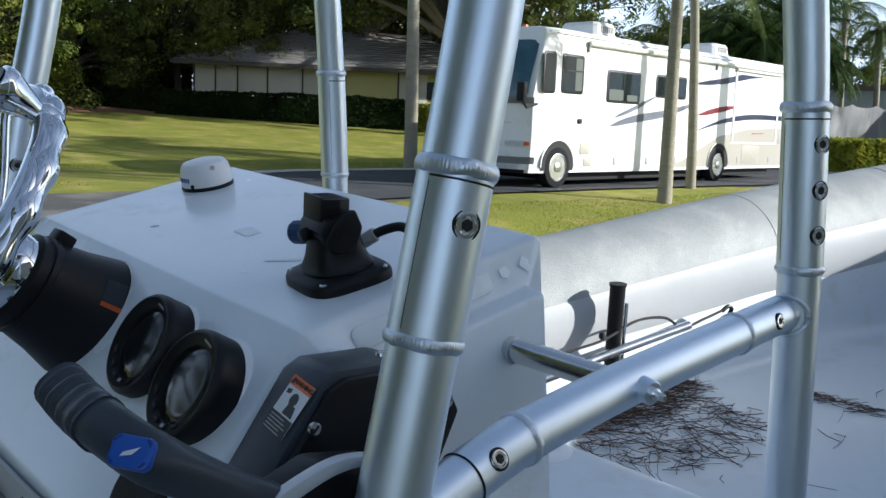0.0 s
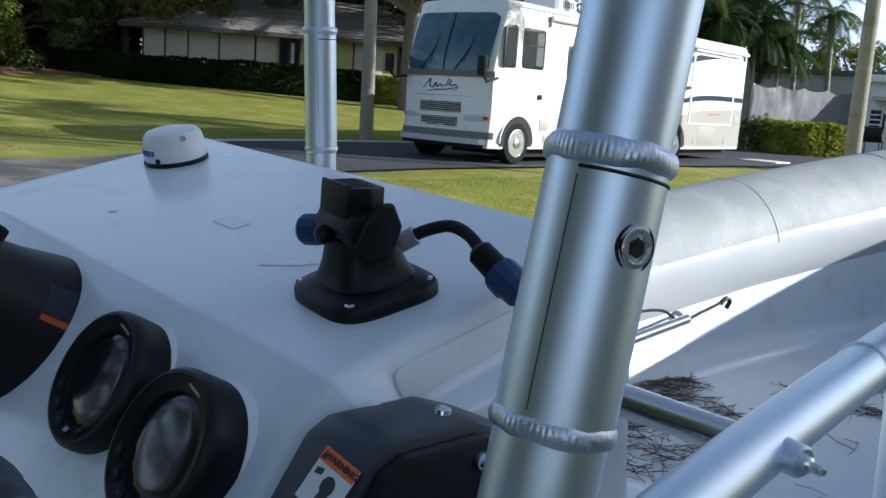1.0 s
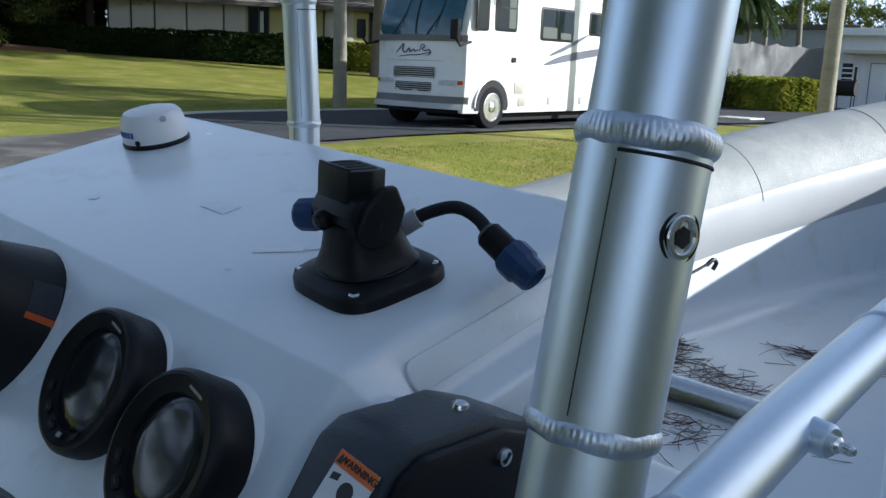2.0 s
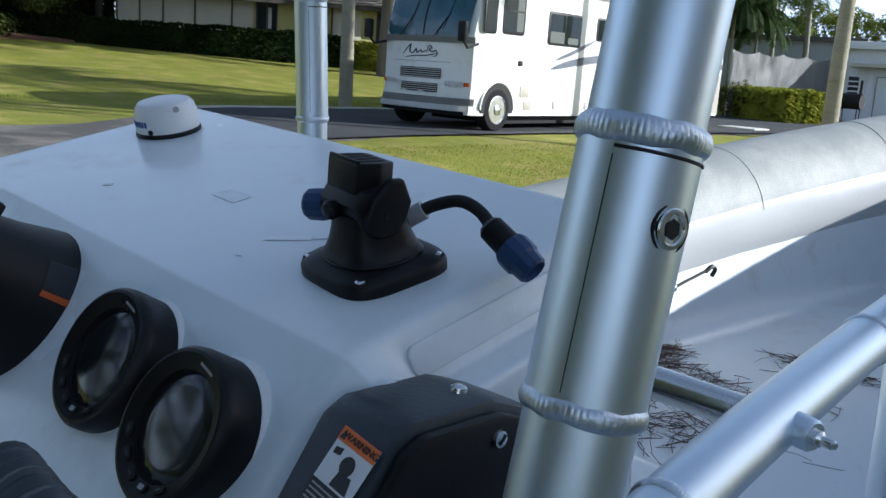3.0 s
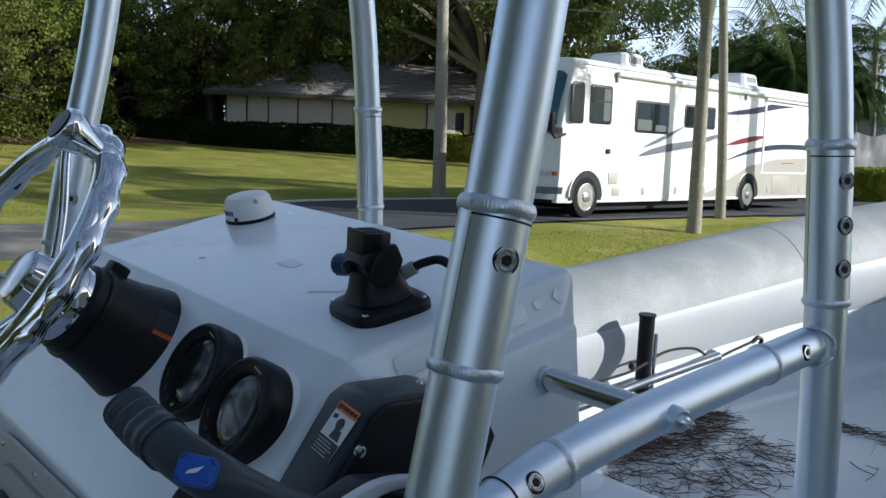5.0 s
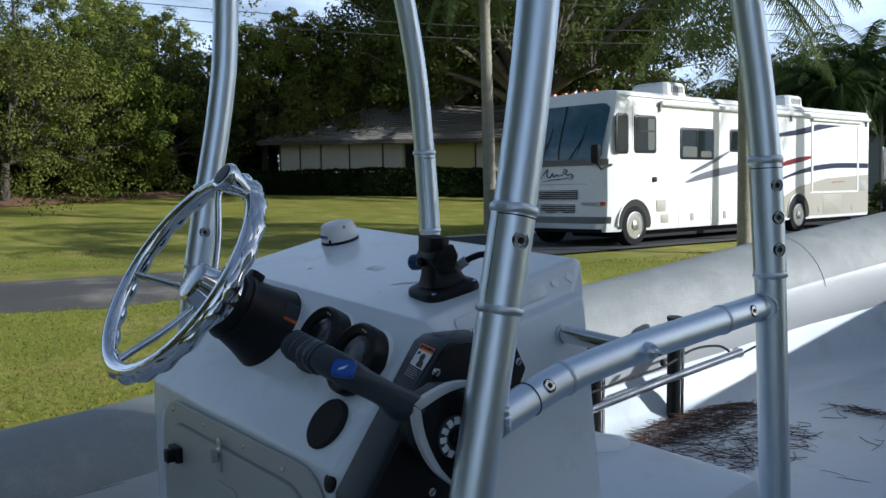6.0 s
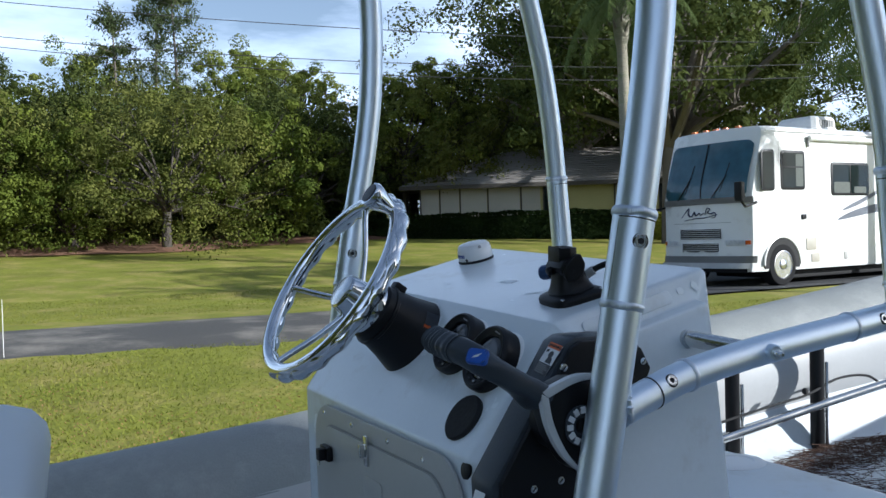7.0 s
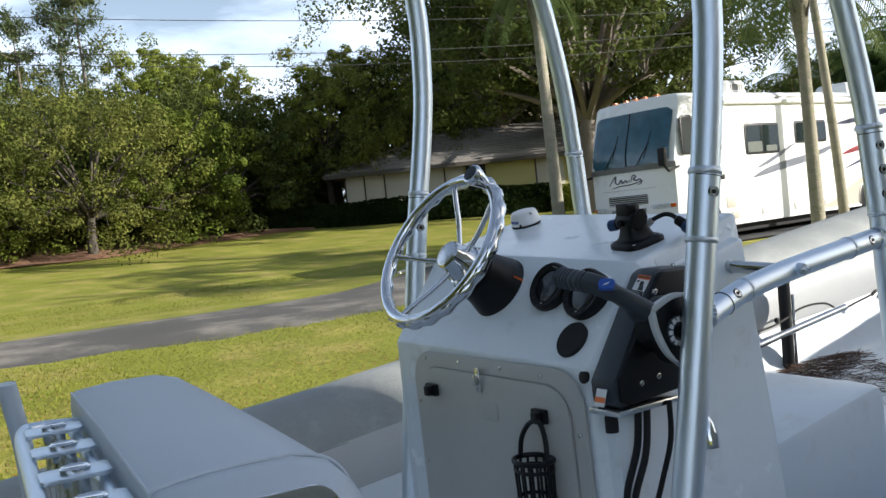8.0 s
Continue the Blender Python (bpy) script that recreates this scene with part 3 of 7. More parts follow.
# raised panel moulded on the starboard shoulder
sp_a, sp_b = Vector((XC + 0.3975, 0.170, top_z(XC + 0.3975, 0.170) - 0.013)), Vector((XC + 0.4065, 0.170, top_z(XC + 0.4065, 0.170) - 0.036))
sp_along = Vector((0, 1, 0.2356)).normalized()
sp_out = sp_along.cross(sp_a - sp_b).normalized()
if sp_out.z < 0:
    sp_out = -sp_out
part("shoulder_panel", slab(rounded(0.20, 0.026, 0.009, 5), 0.0042, frame_m(sp_a.lerp(sp_b, 0.58) - sp_out * 0.0008, sp_along, sp_out), 0.0018, seg=3), M["gel"], console)



def dash_pt(x, s, out=0.0):
    """A place on the sloping dash: s from 0 at its lower edge to 1 at the upper one."""
    y, z = -0.112 + 0.118 * s, 1.4907 + 0.1573 * s
    n = Vector((0, -0.1573, 0.118)).normalized()
    p = Vector((x, y, z)) + n * out
    return p, n


# forward seat box of the console
def seat_box():
    rings = []
    for y, w, zt in ((0.385, 0.425, 1.165), (0.70, 0.385, 1.185), (0.955, 0.35, 1.195), (0.985, 0.34, 1.19)):
        c = XC
        f = 1.0
        rings.append([(c - w, y, 0.60), (c - w, y, zt - 0.03), (c - w + 0.01, y, zt - 0.008), (c - w + 0.03, y, zt), (c, y, zt + 0.004), (c + w - 0.03, y, zt), (c + w - 0.01, y, zt - 0.008), (c + w, y, zt - 0.03), (c + w, y, 0.60)])
    bm = loft(rings)
    return part("front_seat_box", bm, M["deck"], console)


seat_box()
part("deck_plate", lathe([(0.0, 0.0), (0.075, 0.0), (0.078, 0.004), (0.07, 0.009), (0.05, 0.010), (0.046, 0.007), (0.0, 0.007)], frame_m((-0.13, 0.90, 1.193), (1, 0, 0), (0, -0.03, 1))), M["white_p"], console, "round white inspection plate")

# access door in the aft face, slightly weathered
door_m = frame_m((-0.012, -0.155, 1.104), (1, 0, 0), (0, -1, -0.012))
part("door_frame", slab(rounded(0.695, 0.68, 0.085, 8), 0.006, door_m, 0.002), M["gel_dull"], console)
acc = part("door", slab(rounded(0.605, 0.60, 0.075, 8), 0.005, door_m @ Matrix.Translation((0, 0, 0.0075)), 0.0015), M["gel_dull"], console, "weathered off-white access door")
part("door_gap", slab(rounded(0.612, 0.607, 0.078, 8), 0.0012, door_m @ Matrix.Translation((0, 0, 0.0065))), M["bumper"], console)
for x, y in ((-0.28, 0.322), (-0.12, 0.322), (0.06, 0.322), (0.21, 0.318), (0.325, 0.2), (0.325, 0.0), (-0.327, 0.2), (-0.327, 0.03), (-0.327, -0.2), (0.325, -0.2)):
    part("screw", lathe([(0.0, 0), (0.0055, 0), (0.005, 0.002), (0, 0.003)], door_m @ Matrix.Translation((x, y, 0.006)), 10), M["steel"], console)
lt = part("latch", box((-0.024, -0.016, 0.012), (0.024, 0.016, 0.026), 0.004, door_m @ Matrix.Translation((-0.243, 0.242, 0))), M["black"], console, "black turn latch")
part("latch_knob", box((-0.006, -0.013, 0.026), (0.016, 0.013, 0.042), 0.004, door_m @ Matrix.Translation((-0.243, 0.242, 0))), M["black"], lt)
lt2 = part("latch", box((-0.024, -0.016, 0.012), (0.024, 0.016, 0.026), 0.004, door_m @ Matrix.Translation((0.208, 0.230, 0))), M["black"], console, "black turn latch")
part("latch_knob", box((-0.006, -0.013, 0.026), (0.016, 0.013, 0.042), 0.004, door_m @ Matrix.Translation((0.208, 0.230, 0))), M["black"], lt2)
hp = part("hasp", box((-0.009, -0.03, 0.012), (0.009, 0.03, 0.018), 0.002, door_m @ Matrix.Translation((-0.026, 0.288, 0))), M["steel"], console, "small steel hasp")
part("staple", box((-0.004, -0.012, 0.018), (0.004, 0.014, 0.03), 0.002, door_m @ Matrix.Translation((-0.026, 0.288, 0))), M["steel"], hp)
part("finger_pull", slab(rounded(0.09, 0.045, 0.012), 0.002, door_m @ Matrix.Translation((-0.005, 0.215, 0.0125)), 0.0008), M["gel_dull"], acc)
part("keyhole_plug", lathe([(0, 0), (0.016, 0), (0.016, 0.003), (0.012, 0.005), (0, 0.004)], frame_m((0.332, -0.152, 1.432), (1, 0, 0), (0, -1, 0.2)), 16), M["black"], console, "black round plug")


def gauge(x, s):
    p, n = dash_pt(x, s, 0.001)
    m = frame_m(p, (1, 0, 0), n) @ Matrix.Rotation(radians(8), 4, "X") @ Matrix.Scale(1.15, 4)
    g = thing("gauge", "round black digital dash gauge with glass lens", "gauge", m=m, group="dash gauges", local=True)
    part("bezel", lathe([(0.0, -0.02), (0.052, -0.02), (0.0525, 0.0195), (0.0518, 0.0245), (0.0492, 0.0278), (0.0470, 0.0282), (0.0456, 0.0272), (0.0368, 0.0238), (0.0360, 0.0208), (0.0, 0.0206)], sides=64), M["black"], g)
    part("lens", lathe([(0, 0.0233), (0.013, 0.0231), (0.026, 0.0224), (0.0353, 0.0213), (0.0360, 0.0207), (0, 0.0207)], Matrix.Identity(4), 56), M["gauge_glass"], g, "dark glossy lens")
    for k, a in enumerate((-158, -135, -112, -88, -62)):
        ar = radians(a)
        mk = Matrix.Translation((0.0400 * math.cos(ar), 0.0400 * math.sin(ar), 0.0256)) @ Matrix.Rotation(ar + math.pi / 2, 4, 'Z') @ Matrix.Rotation(radians(-17), 4, 'X')
        bt = part("button", slab(rounded(0.0100, 0.0056, 0.0024, 4), 0.0012, mk, 0.0005), M["rubber"], g)
        part("button_mark", slab(rounded(0.0052 if k == 3 else 0.0040, 0.0034 if k == 3 else 0.0012, 0.0004, 2), 0.0004, mk @ Matrix.Translation((0, 0, 0.0011))), M["ink_grey" if k == 3 else "charcoal"], bt)
    part("print", slab(rounded(0.0165, 0.0019, 0.0006, 2), 0.0004, Matrix.Translation((0.0100, 0.0402, 0.0257)) @ Matrix.Rotation(radians(-14), 4, 'Z') @ Matrix.Rotation(radians(17), 4, 'X')), M["ink_grey"], g)
    part("sealant", lathe([(0.050, -0.012), (0.0548, -0.012), (0.0545, -0.006), (0.0530, -0.0015), (0.0522, -0.001)], sides=48), M["sealant"], g, "white sealant bead")
    return g


gauge(0.121, 0.675)
gauge(0.253, 0.59)
# blanked gauge hole lower on the dash
p, n = dash_pt(0.262, 0.02, 0.010)
bl = thing("gauge_blank", "black round blanking plate on the dash", "blanking plate", m=frame_m(p, (1, 0, 0), n), local=True)
part("plate", lathe([(0, -0.006), (0.042, -0.006), (0.043, 0.002), (0.040, 0.006), (0.0, 0.0055)], sides=36), M["rubber"], bl)

# ---- steering ----
WN = Vector((0.045, -0.83, 0.57)).normalized()
WC = Vector((-0.085, -0.218, 1.722))
WR = 0.196
WM = frame_m(WC, (1, 0, 0), WN)
wheel = thing("steering_wheel", "polished stainless five-spoke steering wheel with a turning knob", "steering wheel", m=WM, local=True)
rimpts, rimr = [], []
for k in range(160):
    a = 2 * math.pi * k / 160
    rimpts.append((WR * math.cos(a), WR * math.sin(a), 0))
    rimr.append(0.0146)
part("rim", sweep(rimpts, rimr, 14, closed=True), M["chrome"], wheel)
part("grip", sweep([((WR + 0.0035) * math.cos(a), (WR + 0.0035) * math.sin(a), -0.006) for a in [2 * math.pi * k / 220 for k in range(220)]], [0.0128 + 0.0046 * (0.5 + 0.5 * math.cos(a * 22)) for a in [2 * math.pi * k / 220 for k in range(220)]], 12, closed=True), M["chrome"], wheel)
part("hub", lathe([(0, -0.027), (0.033, -0.027), (0.0375, -0.0305), (0.040, -0.050), (0.044, -0.074), (0.0475, -0.082), (0.053, -0.085), (0.0545, -0.089), (0.0545, -0.102), (0.051, -0.106), (0, -0.106)], sides=44), M["chrome"], wheel)
part("hub_cap", lathe([(0, -0.0235), (0.029, -0.0242), (0.0335, -0.0262), (0.0, -0.0275)], sides=36), M["steel"], wheel)
for a in (187, 259, 331, 43, 107):
    ar = radians(a)
    c, s = math.cos(ar), math.sin(ar)
    part("spoke", sweep(smooth_path([(0.034 * c, 0.034 * s, -0.064), (0.10 * c, 0.10 * s, -0.042), (0.165 * c, 0.165 * s, -0.012), (WR * c, WR * s, 0)], 5), 0.0066, 12), M["chrome"], wheel)
ka = radians(58)
kc = Vector((WR * math.cos(ka), WR * math.sin(ka), 0))
kn = part("knob_clamp", lathe([(0, -0.012), (0.017, -0.012), (0.018, 0.006), (0.013, 0.014), (0, 0.014)], Matrix.Translation(kc), 20), M["chrome"], wheel)
part("knob", lathe([(0.011, 0.008), (0.014, 0.02), (0.019, 0.034), (0.0245, 0.050), (0.0262, 0.060), (0.0240, 0.066), (0.0185, 0.0675), (0.0, 0.0665)], Matrix.Translation(kc), 28), M["chrome"], kn)
part("knob_inset", lathe([(0, 0.0668), (0.019, 0.0678), (0.0195, 0.0686), (0, 0.0690)], Matrix.Translation(kc), 24), M["black"], kn, "dark knob inset")

helm = thing("steering_column", "black moulded steering column cover on the dash", "steering column", m=frame_m(WC - WN * 0.062, (1, 0, 0), WN), local=True)
part("cover", lathe([(0, -0.040), (0.055, -0.040), (0.0605, -0.045), (0.0645, -0.07), (0.0725, -0.11), (0.0830, -0.145), (0.0885, -0.165), (0.0, -0.19)], sides=44), M["black"], helm)
part("rib", lathe([(0.0625, -0.058), (0.0662, -0.059), (0.0668, -0.066), (0.0640, -0.068)], sides=44), M["black"], helm)
part("tilt_lever", box((-0.012, 0.054, -0.085), (0.014, 0.079, -0.058), 0.005), M["black"], helm)
M["label_blue"] = mat("faded_label", (0.035, 0.045, 0.062), 0.5, var=0.3, scale=120, fine=500, bump=0)
# orange-topped caution label on the cover, in bars
for a0, a1, z0, z1, mm in ((19, 42, -0.152, -0.126, "label_blue"), (14, 18.5, -0.152, -0.126, "orange")):
    lab = bmesh.new()
    vs = []
    for k in range(7):
        a = radians(a0 + (a1 - a0) * k / 6)
        r0, r1 = 0.0851 + 0.0005, 0.0775 + 0.0005
        vs.append((lab.verts.new((r0 * math.cos(a), r0 * math.sin(a), z0)), lab.verts.new((r1 * math.cos(a), r1 * math.sin(a), z1))))
    for q, w2 in zip(vs, vs[1:]):
        lab.faces.new((q[0], w2[0], w2[1], q[1]))
    bmesh.ops.solidify(lab, geom=list(lab.faces), thickness=0.0006)
    part("caution_label", lab, M[mm], helm, "dark blue and orange caution label")
part("sealant", lathe([(0.080, -0.152), (0.0905, -0.158), (0.0925, -0.168), (0.080, -0.172)], sides=40), M["sealant"], helm, "white sealant bead")

# ---- throttle control on the starboard side ----
throttle = thing("throttle_control", "charcoal side-mount throttle and shift control with silver trim", "throttle", loc=(0.43, -0.03, 1.35))
TP = [(0.020, 1.380), (-0.145, 1.372), (-0.163, 1.382), (-0.164, 1.428), (-0.020, 1.634), (-0.002, 1.643), (0.075, 1.641), (0.125, 1.622), (0.145, 1.585), (0.120, 1.535), (0.050, 1.430)]


def yz_slab(poly, x0, x1, bevel):
    m = frame_m((x0, 0, 0), (0, 1, 0), (1, 0, 0))
    return slab([(y, z) for y, z in poly], x1 - x0, m, bevel)


part("housing", yz_slab(TP, 0.360, 0.430, 0.010), M["charcoal"], throttle, "charcoal plastic housing")
part("front_cover", yz_slab([(y * 0.95 + 0.002, 1.5 + (z - 1.5) * 0.95) for y, z in TP], 0.4305, 0.441, 0.004), M["black"], throttle)
part("base_trim", box((0.354, -0.170, 1.360), (0.444, 0.02, 1.373), 0.004), M["steel"], throttle, "silver lower trim strip")
for y, z in ((0.068, 1.618), (-0.036, 1.598), (-0.098, 1.418), (-0.048, 1.424), (0.121, 1.594)):
    sc = part("screw", lathe([(0, 0), (0.0065, 0), (0.006, 0.003), (0, 0.004)], frame_m((0.4415, y, z), (0, 1, 0), (1, 0, 0)), 14), M["steel"], throttle)
    part("screw_slot", box((-0.004, -0.0008, 0.0035), (0.004, 0.0008, 0.0046), 0, frame_m((0.4415, y, z), (0, 1, 1), (1, 0, 0))), M["black"], sc)
part("top_screw", lathe([(0, 0), (0.007, 0), (0.006, 0.006), (0.003, 0.008), (0, 0.008)], frame_m((0.405, 0.065, 1.638), (1, 0, 0), (0, 0.1, 1)), 14), M["steel"], throttle)
# warning label on the sloping aft facet
fa, fb = Vector((0, -0.020, 1.634)), Vector((0, -0.164, 1.428))
fd = (fb - fa).normalized()
fn = Vector((0, -(fa - fb).z, (fa - fb).y)).normalized()
fm = frame_m(Vector((0.4085, fa.y, fa.z)) + fd * 0.005 + fn * 0.0008, (1, 0, 0), fn) @ Matrix.Rotation(radians(-8), 4, 'Z') @ Matrix.Diagonal((0.86, 0.76, 0.9, 1))
WLAB = part("warning_label", slab([(-0.022, -0.072), (0.022, -0.072), (0.022, 0.0), (-0.022, 0.0)], 0.0006, fm), M["ink_white"], throttle, "white warning label with orange heading")
part("heading", slab([(-0.022, -0.0125), (0.022, -0.0125), (0.022, 0.0), (-0.022, 0.0)], 0.0004, fm @ Matrix.Translation((0, 0, 0.0007))), M["orange"], WLAB)
text_part("heading_text", "WARNING", 0.0085, M["ink_black"], WLAB, fm @ Matrix.Translation((0.003, -0.0062, 0.0013)))
part("triangle", slab([(-0.0205, -0.0105), (-0.0145, -0.0105), (-0.0175, -0.002)], 0.0004, fm @ Matrix.Translation((0, 0, 0.0012))), M["ink_black"], WLAB)
part("pictogram", slab([(0.002 + 0.0075 * math.cos(a), -0.026 + 0.0085 * math.sin(a)) for a in [k * math.pi / 8 for k in range(16)]], 0.0003, fm @ Matrix.Translation((0, 0, 0.0007))), M["ink_black"], WLAB)
part("pictogram", slab([(-0.004, -0.046), (0.016, -0.046), (0.012, -0.032), (-0.002, -0.033)], 0.0003, fm @ Matrix.Translation((0, 0, 0.0007))), M["ink_black"], WLAB)
part("pictogram", slab([(-0.018, -0.024), (-0.010, -0.022), (-0.010, -0.016), (-0.018, -0.018)], 0.0003, fm @ Matrix.Translation((0, 0, 0.0007))), M["ink_black"], WLAB)
part("text_panel", slab([(-0.022, -0.072), (0.022, -0.072), (0.022, -0.048), (-0.022, -0.048)], 0.0004, fm @ Matrix.Translation((0, 0, 0.0007))), M["ink_black"], WLAB)
for k in range(5):
    part("text_bar", slab([(-0.019, -0.053 - k * 0.0043), (0.013 + 0.004 * ((k * 7) % 3 - 1), -0.053 - k * 0.0043), (0.013 + 0.004 * ((k * 7) % 3 - 1), -0.0515 - k * 0.0043), (-0.019, -0.0515 - k * 0.0043)], 0.0003, fm @ Matrix.Translation((0, 0, 0.0012))), M["ink_grey"], WLAB)
# small label low on the aft edge
lm2 = frame_m((0.380, -0.158, 1.392), (1, 0, 0), (0, -0.93, 0.36))
part("caution_label", slab([(0.004, -0.018), (0.034, -0.018), (0.034, 0.018), (0.004, 0.018)], 0.0008, lm2 @ Matrix.Translation((0, 0, 0.016))), M["ink_white"], throttle, "white caution label with orange band")
part("label_band", slab([(0.004, -0.010), (0.034, -0.010), (0.034, 0.001), (0.004, 0.001)], 0.0004, lm2 @ Matrix.Translation((0, 0, 0.0172))), M["orange"], throttle)
# lever: hub, silver rim, arm and the ribbed hand grip
part("lever_boss", lathe([(0, 0), (0.046, 0), (0.044, 0.032), (0, 0.036)], frame_m((0.440, -0.055, 1.522), (0, 1, 0), (1, 0, 0)), 32), M["black"], throttle)
HUBC = Vector((0.476, -0.055, 1.522))
HM = frame_m(HUBC, (0, 1, 0), (1, 0, 0))
lev = part("lever_hub", slab([(-0.075, 0.055), (-0.02, 0.075), (0.035, 0.066), (0.058, 0.03), (0.055, -0.03), (0.022, -0.060), (-0.006, -0.068), (-0.026, -0.055), (-0.056, -0.01)], 0.042, HM, 0.010, seg=3), M["black"], throttle, "black lever hub")
for outer, inner in ((((0.046, 0.069), (0.012, 0.077), (-0.022, 0.076), (-0.077, 0.058)), ((0.046, 0.065), (0.012, 0.068), (-0.020, 0.065), (-0.064, 0.049))),
                     (((-0.077, 0.0575), (-0.068, 0.010), (-0.044, -0.036), (-0.004, -0.072)), ((-0.064, 0.0485), (-0.056, 0.010), (-0.034, -0.034), (-0.004, -0.068)))):
    ring = [(p.x, p.y) for p in smooth_path([(a, b, 0) for a, b in outer], 6)] + [(p.x, p.y) for p in reversed(smooth_path([(a, b, 0) for a, b in inner], 6))]
    part("silver_trim", slab(ring, 0.012, HM @ Matrix.Translation((0, 0, 0.034)), 0.001), M["silver"], lev, "satin silver trim")
dialm = HM @ Matrix.Translation((-0.006, 0.002, 0.042))
dl = part("dial", lathe([(0, 0), (0.030, 0), (0.030, 0.004), (0.024, 0.006), (0.023, 0.004), (0.0, 0.004)], dialm, 32), M["charcoal"], lev)
for k in range(12):
    a = 2 * math.pi * k / 12
    part("dial_tooth", box((0.0185, -0.0042, 0.004), (0.0285, 0.0042, 0.0075), 0.001, dialm @ Matrix.Rotation(a, 4, 'Z')), M["ink_white"], dl)
part("dial_boss", lathe([(0, 0.004), (0.013, 0.004), (0.0125, 0.011), (0.008, 0.013), (0, 0.013)], dialm, 20), M["black"], dl)
arm_pts = smooth_path([(0.492, -0.118, 1.566), (0.497, -0.155, 1.592), (0.492, -0.205, 1.624), (0.466, -0.224, 1.640), (0.43, -0.228, 1.646)], 7)


def flat_sweep(pts, wr, hr, up=Vector((0, -0.6, 0.8))):
    rings = []
    P = [Vector(p) for p in pts]
    for i, p in enumerate(P):
        d = (P[min(i + 1, len(P) - 1)] - P[max(i - 1, 0)]).normalized()
        u = (up - d * up.dot(d)).normalized()
        s = d.cross(u)
        w, h = (wr[i] if isinstance(wr, list) else wr), (hr[i] if isinstance(hr, list) else hr)
        rings.append([p + s * (w * math.copysign(abs(math.cos(a)) ** 0.75, math.cos(a))) + u * (h * math.copysign(abs(math.sin(a)) ** 0.75, math.sin(a))) for a in [2 * math.pi * k / 20 for k in range(20)]])
    return loft(rings)


na = len(arm_pts)
part("lever_arm", flat_sweep(arm_pts, [0.0295 - 0.0105 * step(0, 0.5, k / na) for k in range(na)], [0.0172 + 0.001 * k / na for k in range(na)]), M["charcoal"], lev)
gp = smooth_path([(0.452, -0.227, 1.643), (0.418, -0.229, 1.647), (0.396, -0.229, 1.650), (0.376, -0.228, 1.652)], 9)
ng = len(gp)
part("hand_grip", flat_sweep(gp, [(0.0195 + 0.0013 * math.cos(k * 1.75)) * (1 if k < ng - 2 else 0.75) for k in range(ng)], [(0.0188 + 0.0011 * math.cos(k * 1.75)) * (1 if k < ng - 2 else 0.75) for k in range(ng)]), M["charcoal"], lev, "ribbed charcoal hand grip")
bmx = frame_m(Vector((0.500, -0.224, 1.634)), (0, -0.85, 0.5), (0.55, -0.62, 0.56))
btn = part("trim_button", slab(rounded(0.031, 0.023, 0.006), 0.010, bmx @ Matrix.Translation((-0.004, 0, 0.0035)), 0.003), M["blue"], lev, "blue trim button")
part("button_mark", slab([(-0.007, -0.004), (0.004, 0.001), (0.006, 0.0042), (-0.002, 0.0022)], 0.0005, bmx @ Matrix.Translation((-0.004, 0, 0.0137))), M["ink_white"], btn)

# cables below the control
cab = thing("control_cables", "black control cables hanging below the throttle", "cables", loc=(0.42, -0.12, 1.0))
for r, pts in ((0.0075, [(0.412, -0.085, 1.365), (0.414, -0.100, 1.28), (0.402, -0.128, 1.19), (0.404, -0.135, 1.11), (0.420, -0.115, 1.05), (0.446, -0.070, 1.035), (0.458, -0.035, 1.07), (0.452, -0.01, 1.14)]),
               (0.0075, [(0.428, -0.075, 1.365), (0.428, -0.090, 1.27), (0.414, -0.122, 1.17), (0.412, -0.140, 1.05), (0.420, -0.150, 0.90), (0.418, -0.16, 0.70)]),
               (0.0058, [(0.448, -0.030, 1.37), (0.452, -0.040, 1.29), (0.440, -0.066, 1.20), (0.428, -0.098, 1.10), (0.440, -0.090, 1.02), (0.436, -0.12, 0.86), (0.43, -0.15, 0.70)])):
    part("cable", sweep(smooth_path(pts, 8), r, 8), M["rubber"], cab)
part("cable_end", lathe([(0, 0), (0.014, 0), (0.014, 0.03), (0.009, 0.05), (0, 0.05)], frame_m((0.388, -0.140, 1.318), (1, 0, 0), (0, 0, 1)), 14), M["rubber"], cab)

# shell light on the console side
sh = thing("side_light", "small chrome clam-shell light on the console side", "light", m=frame_m((XS + 0.012, 0.118, 1.268), (0, 1, 0), (1, 0, 0)), local=True)
part("shell", loft([[(w * math.cos(a), l, h * max(0, math.sin(a))) for a in [math.pi * k / 10 for k in range(11)]] for l, w, h in ((-0.035, 0.024, 0.030), (-0.01, 0.023, 0.028), (0.02, 0.017, 0.018), (0.036, 0.006, 0.005))], closed=True), M["chrome"], sh)

# ---- display bracket on the console top ----
TOPN = Vector((TOP_ROLL, -0.2356, 1.0)).normalized()
MB = frame_m((0.240, 0.130, top_z(0.240, 0.130)), (0.991, -0.132, 0.0), TOPN)
mount = thing("display_bracket", "empty black swivel display bracket on the console top", "bracket", m=MB, local=True)


def superellipse(w, h, p, n=40):
    out = []
    for k in range(n):
        a = 2 * math.pi * k / n
        c, s = math.cos(a), math.sin(a)
        out.append((w * math.copysign(abs(c) ** p, c), h * math.copysign(abs(s) ** p, s)))
    return out


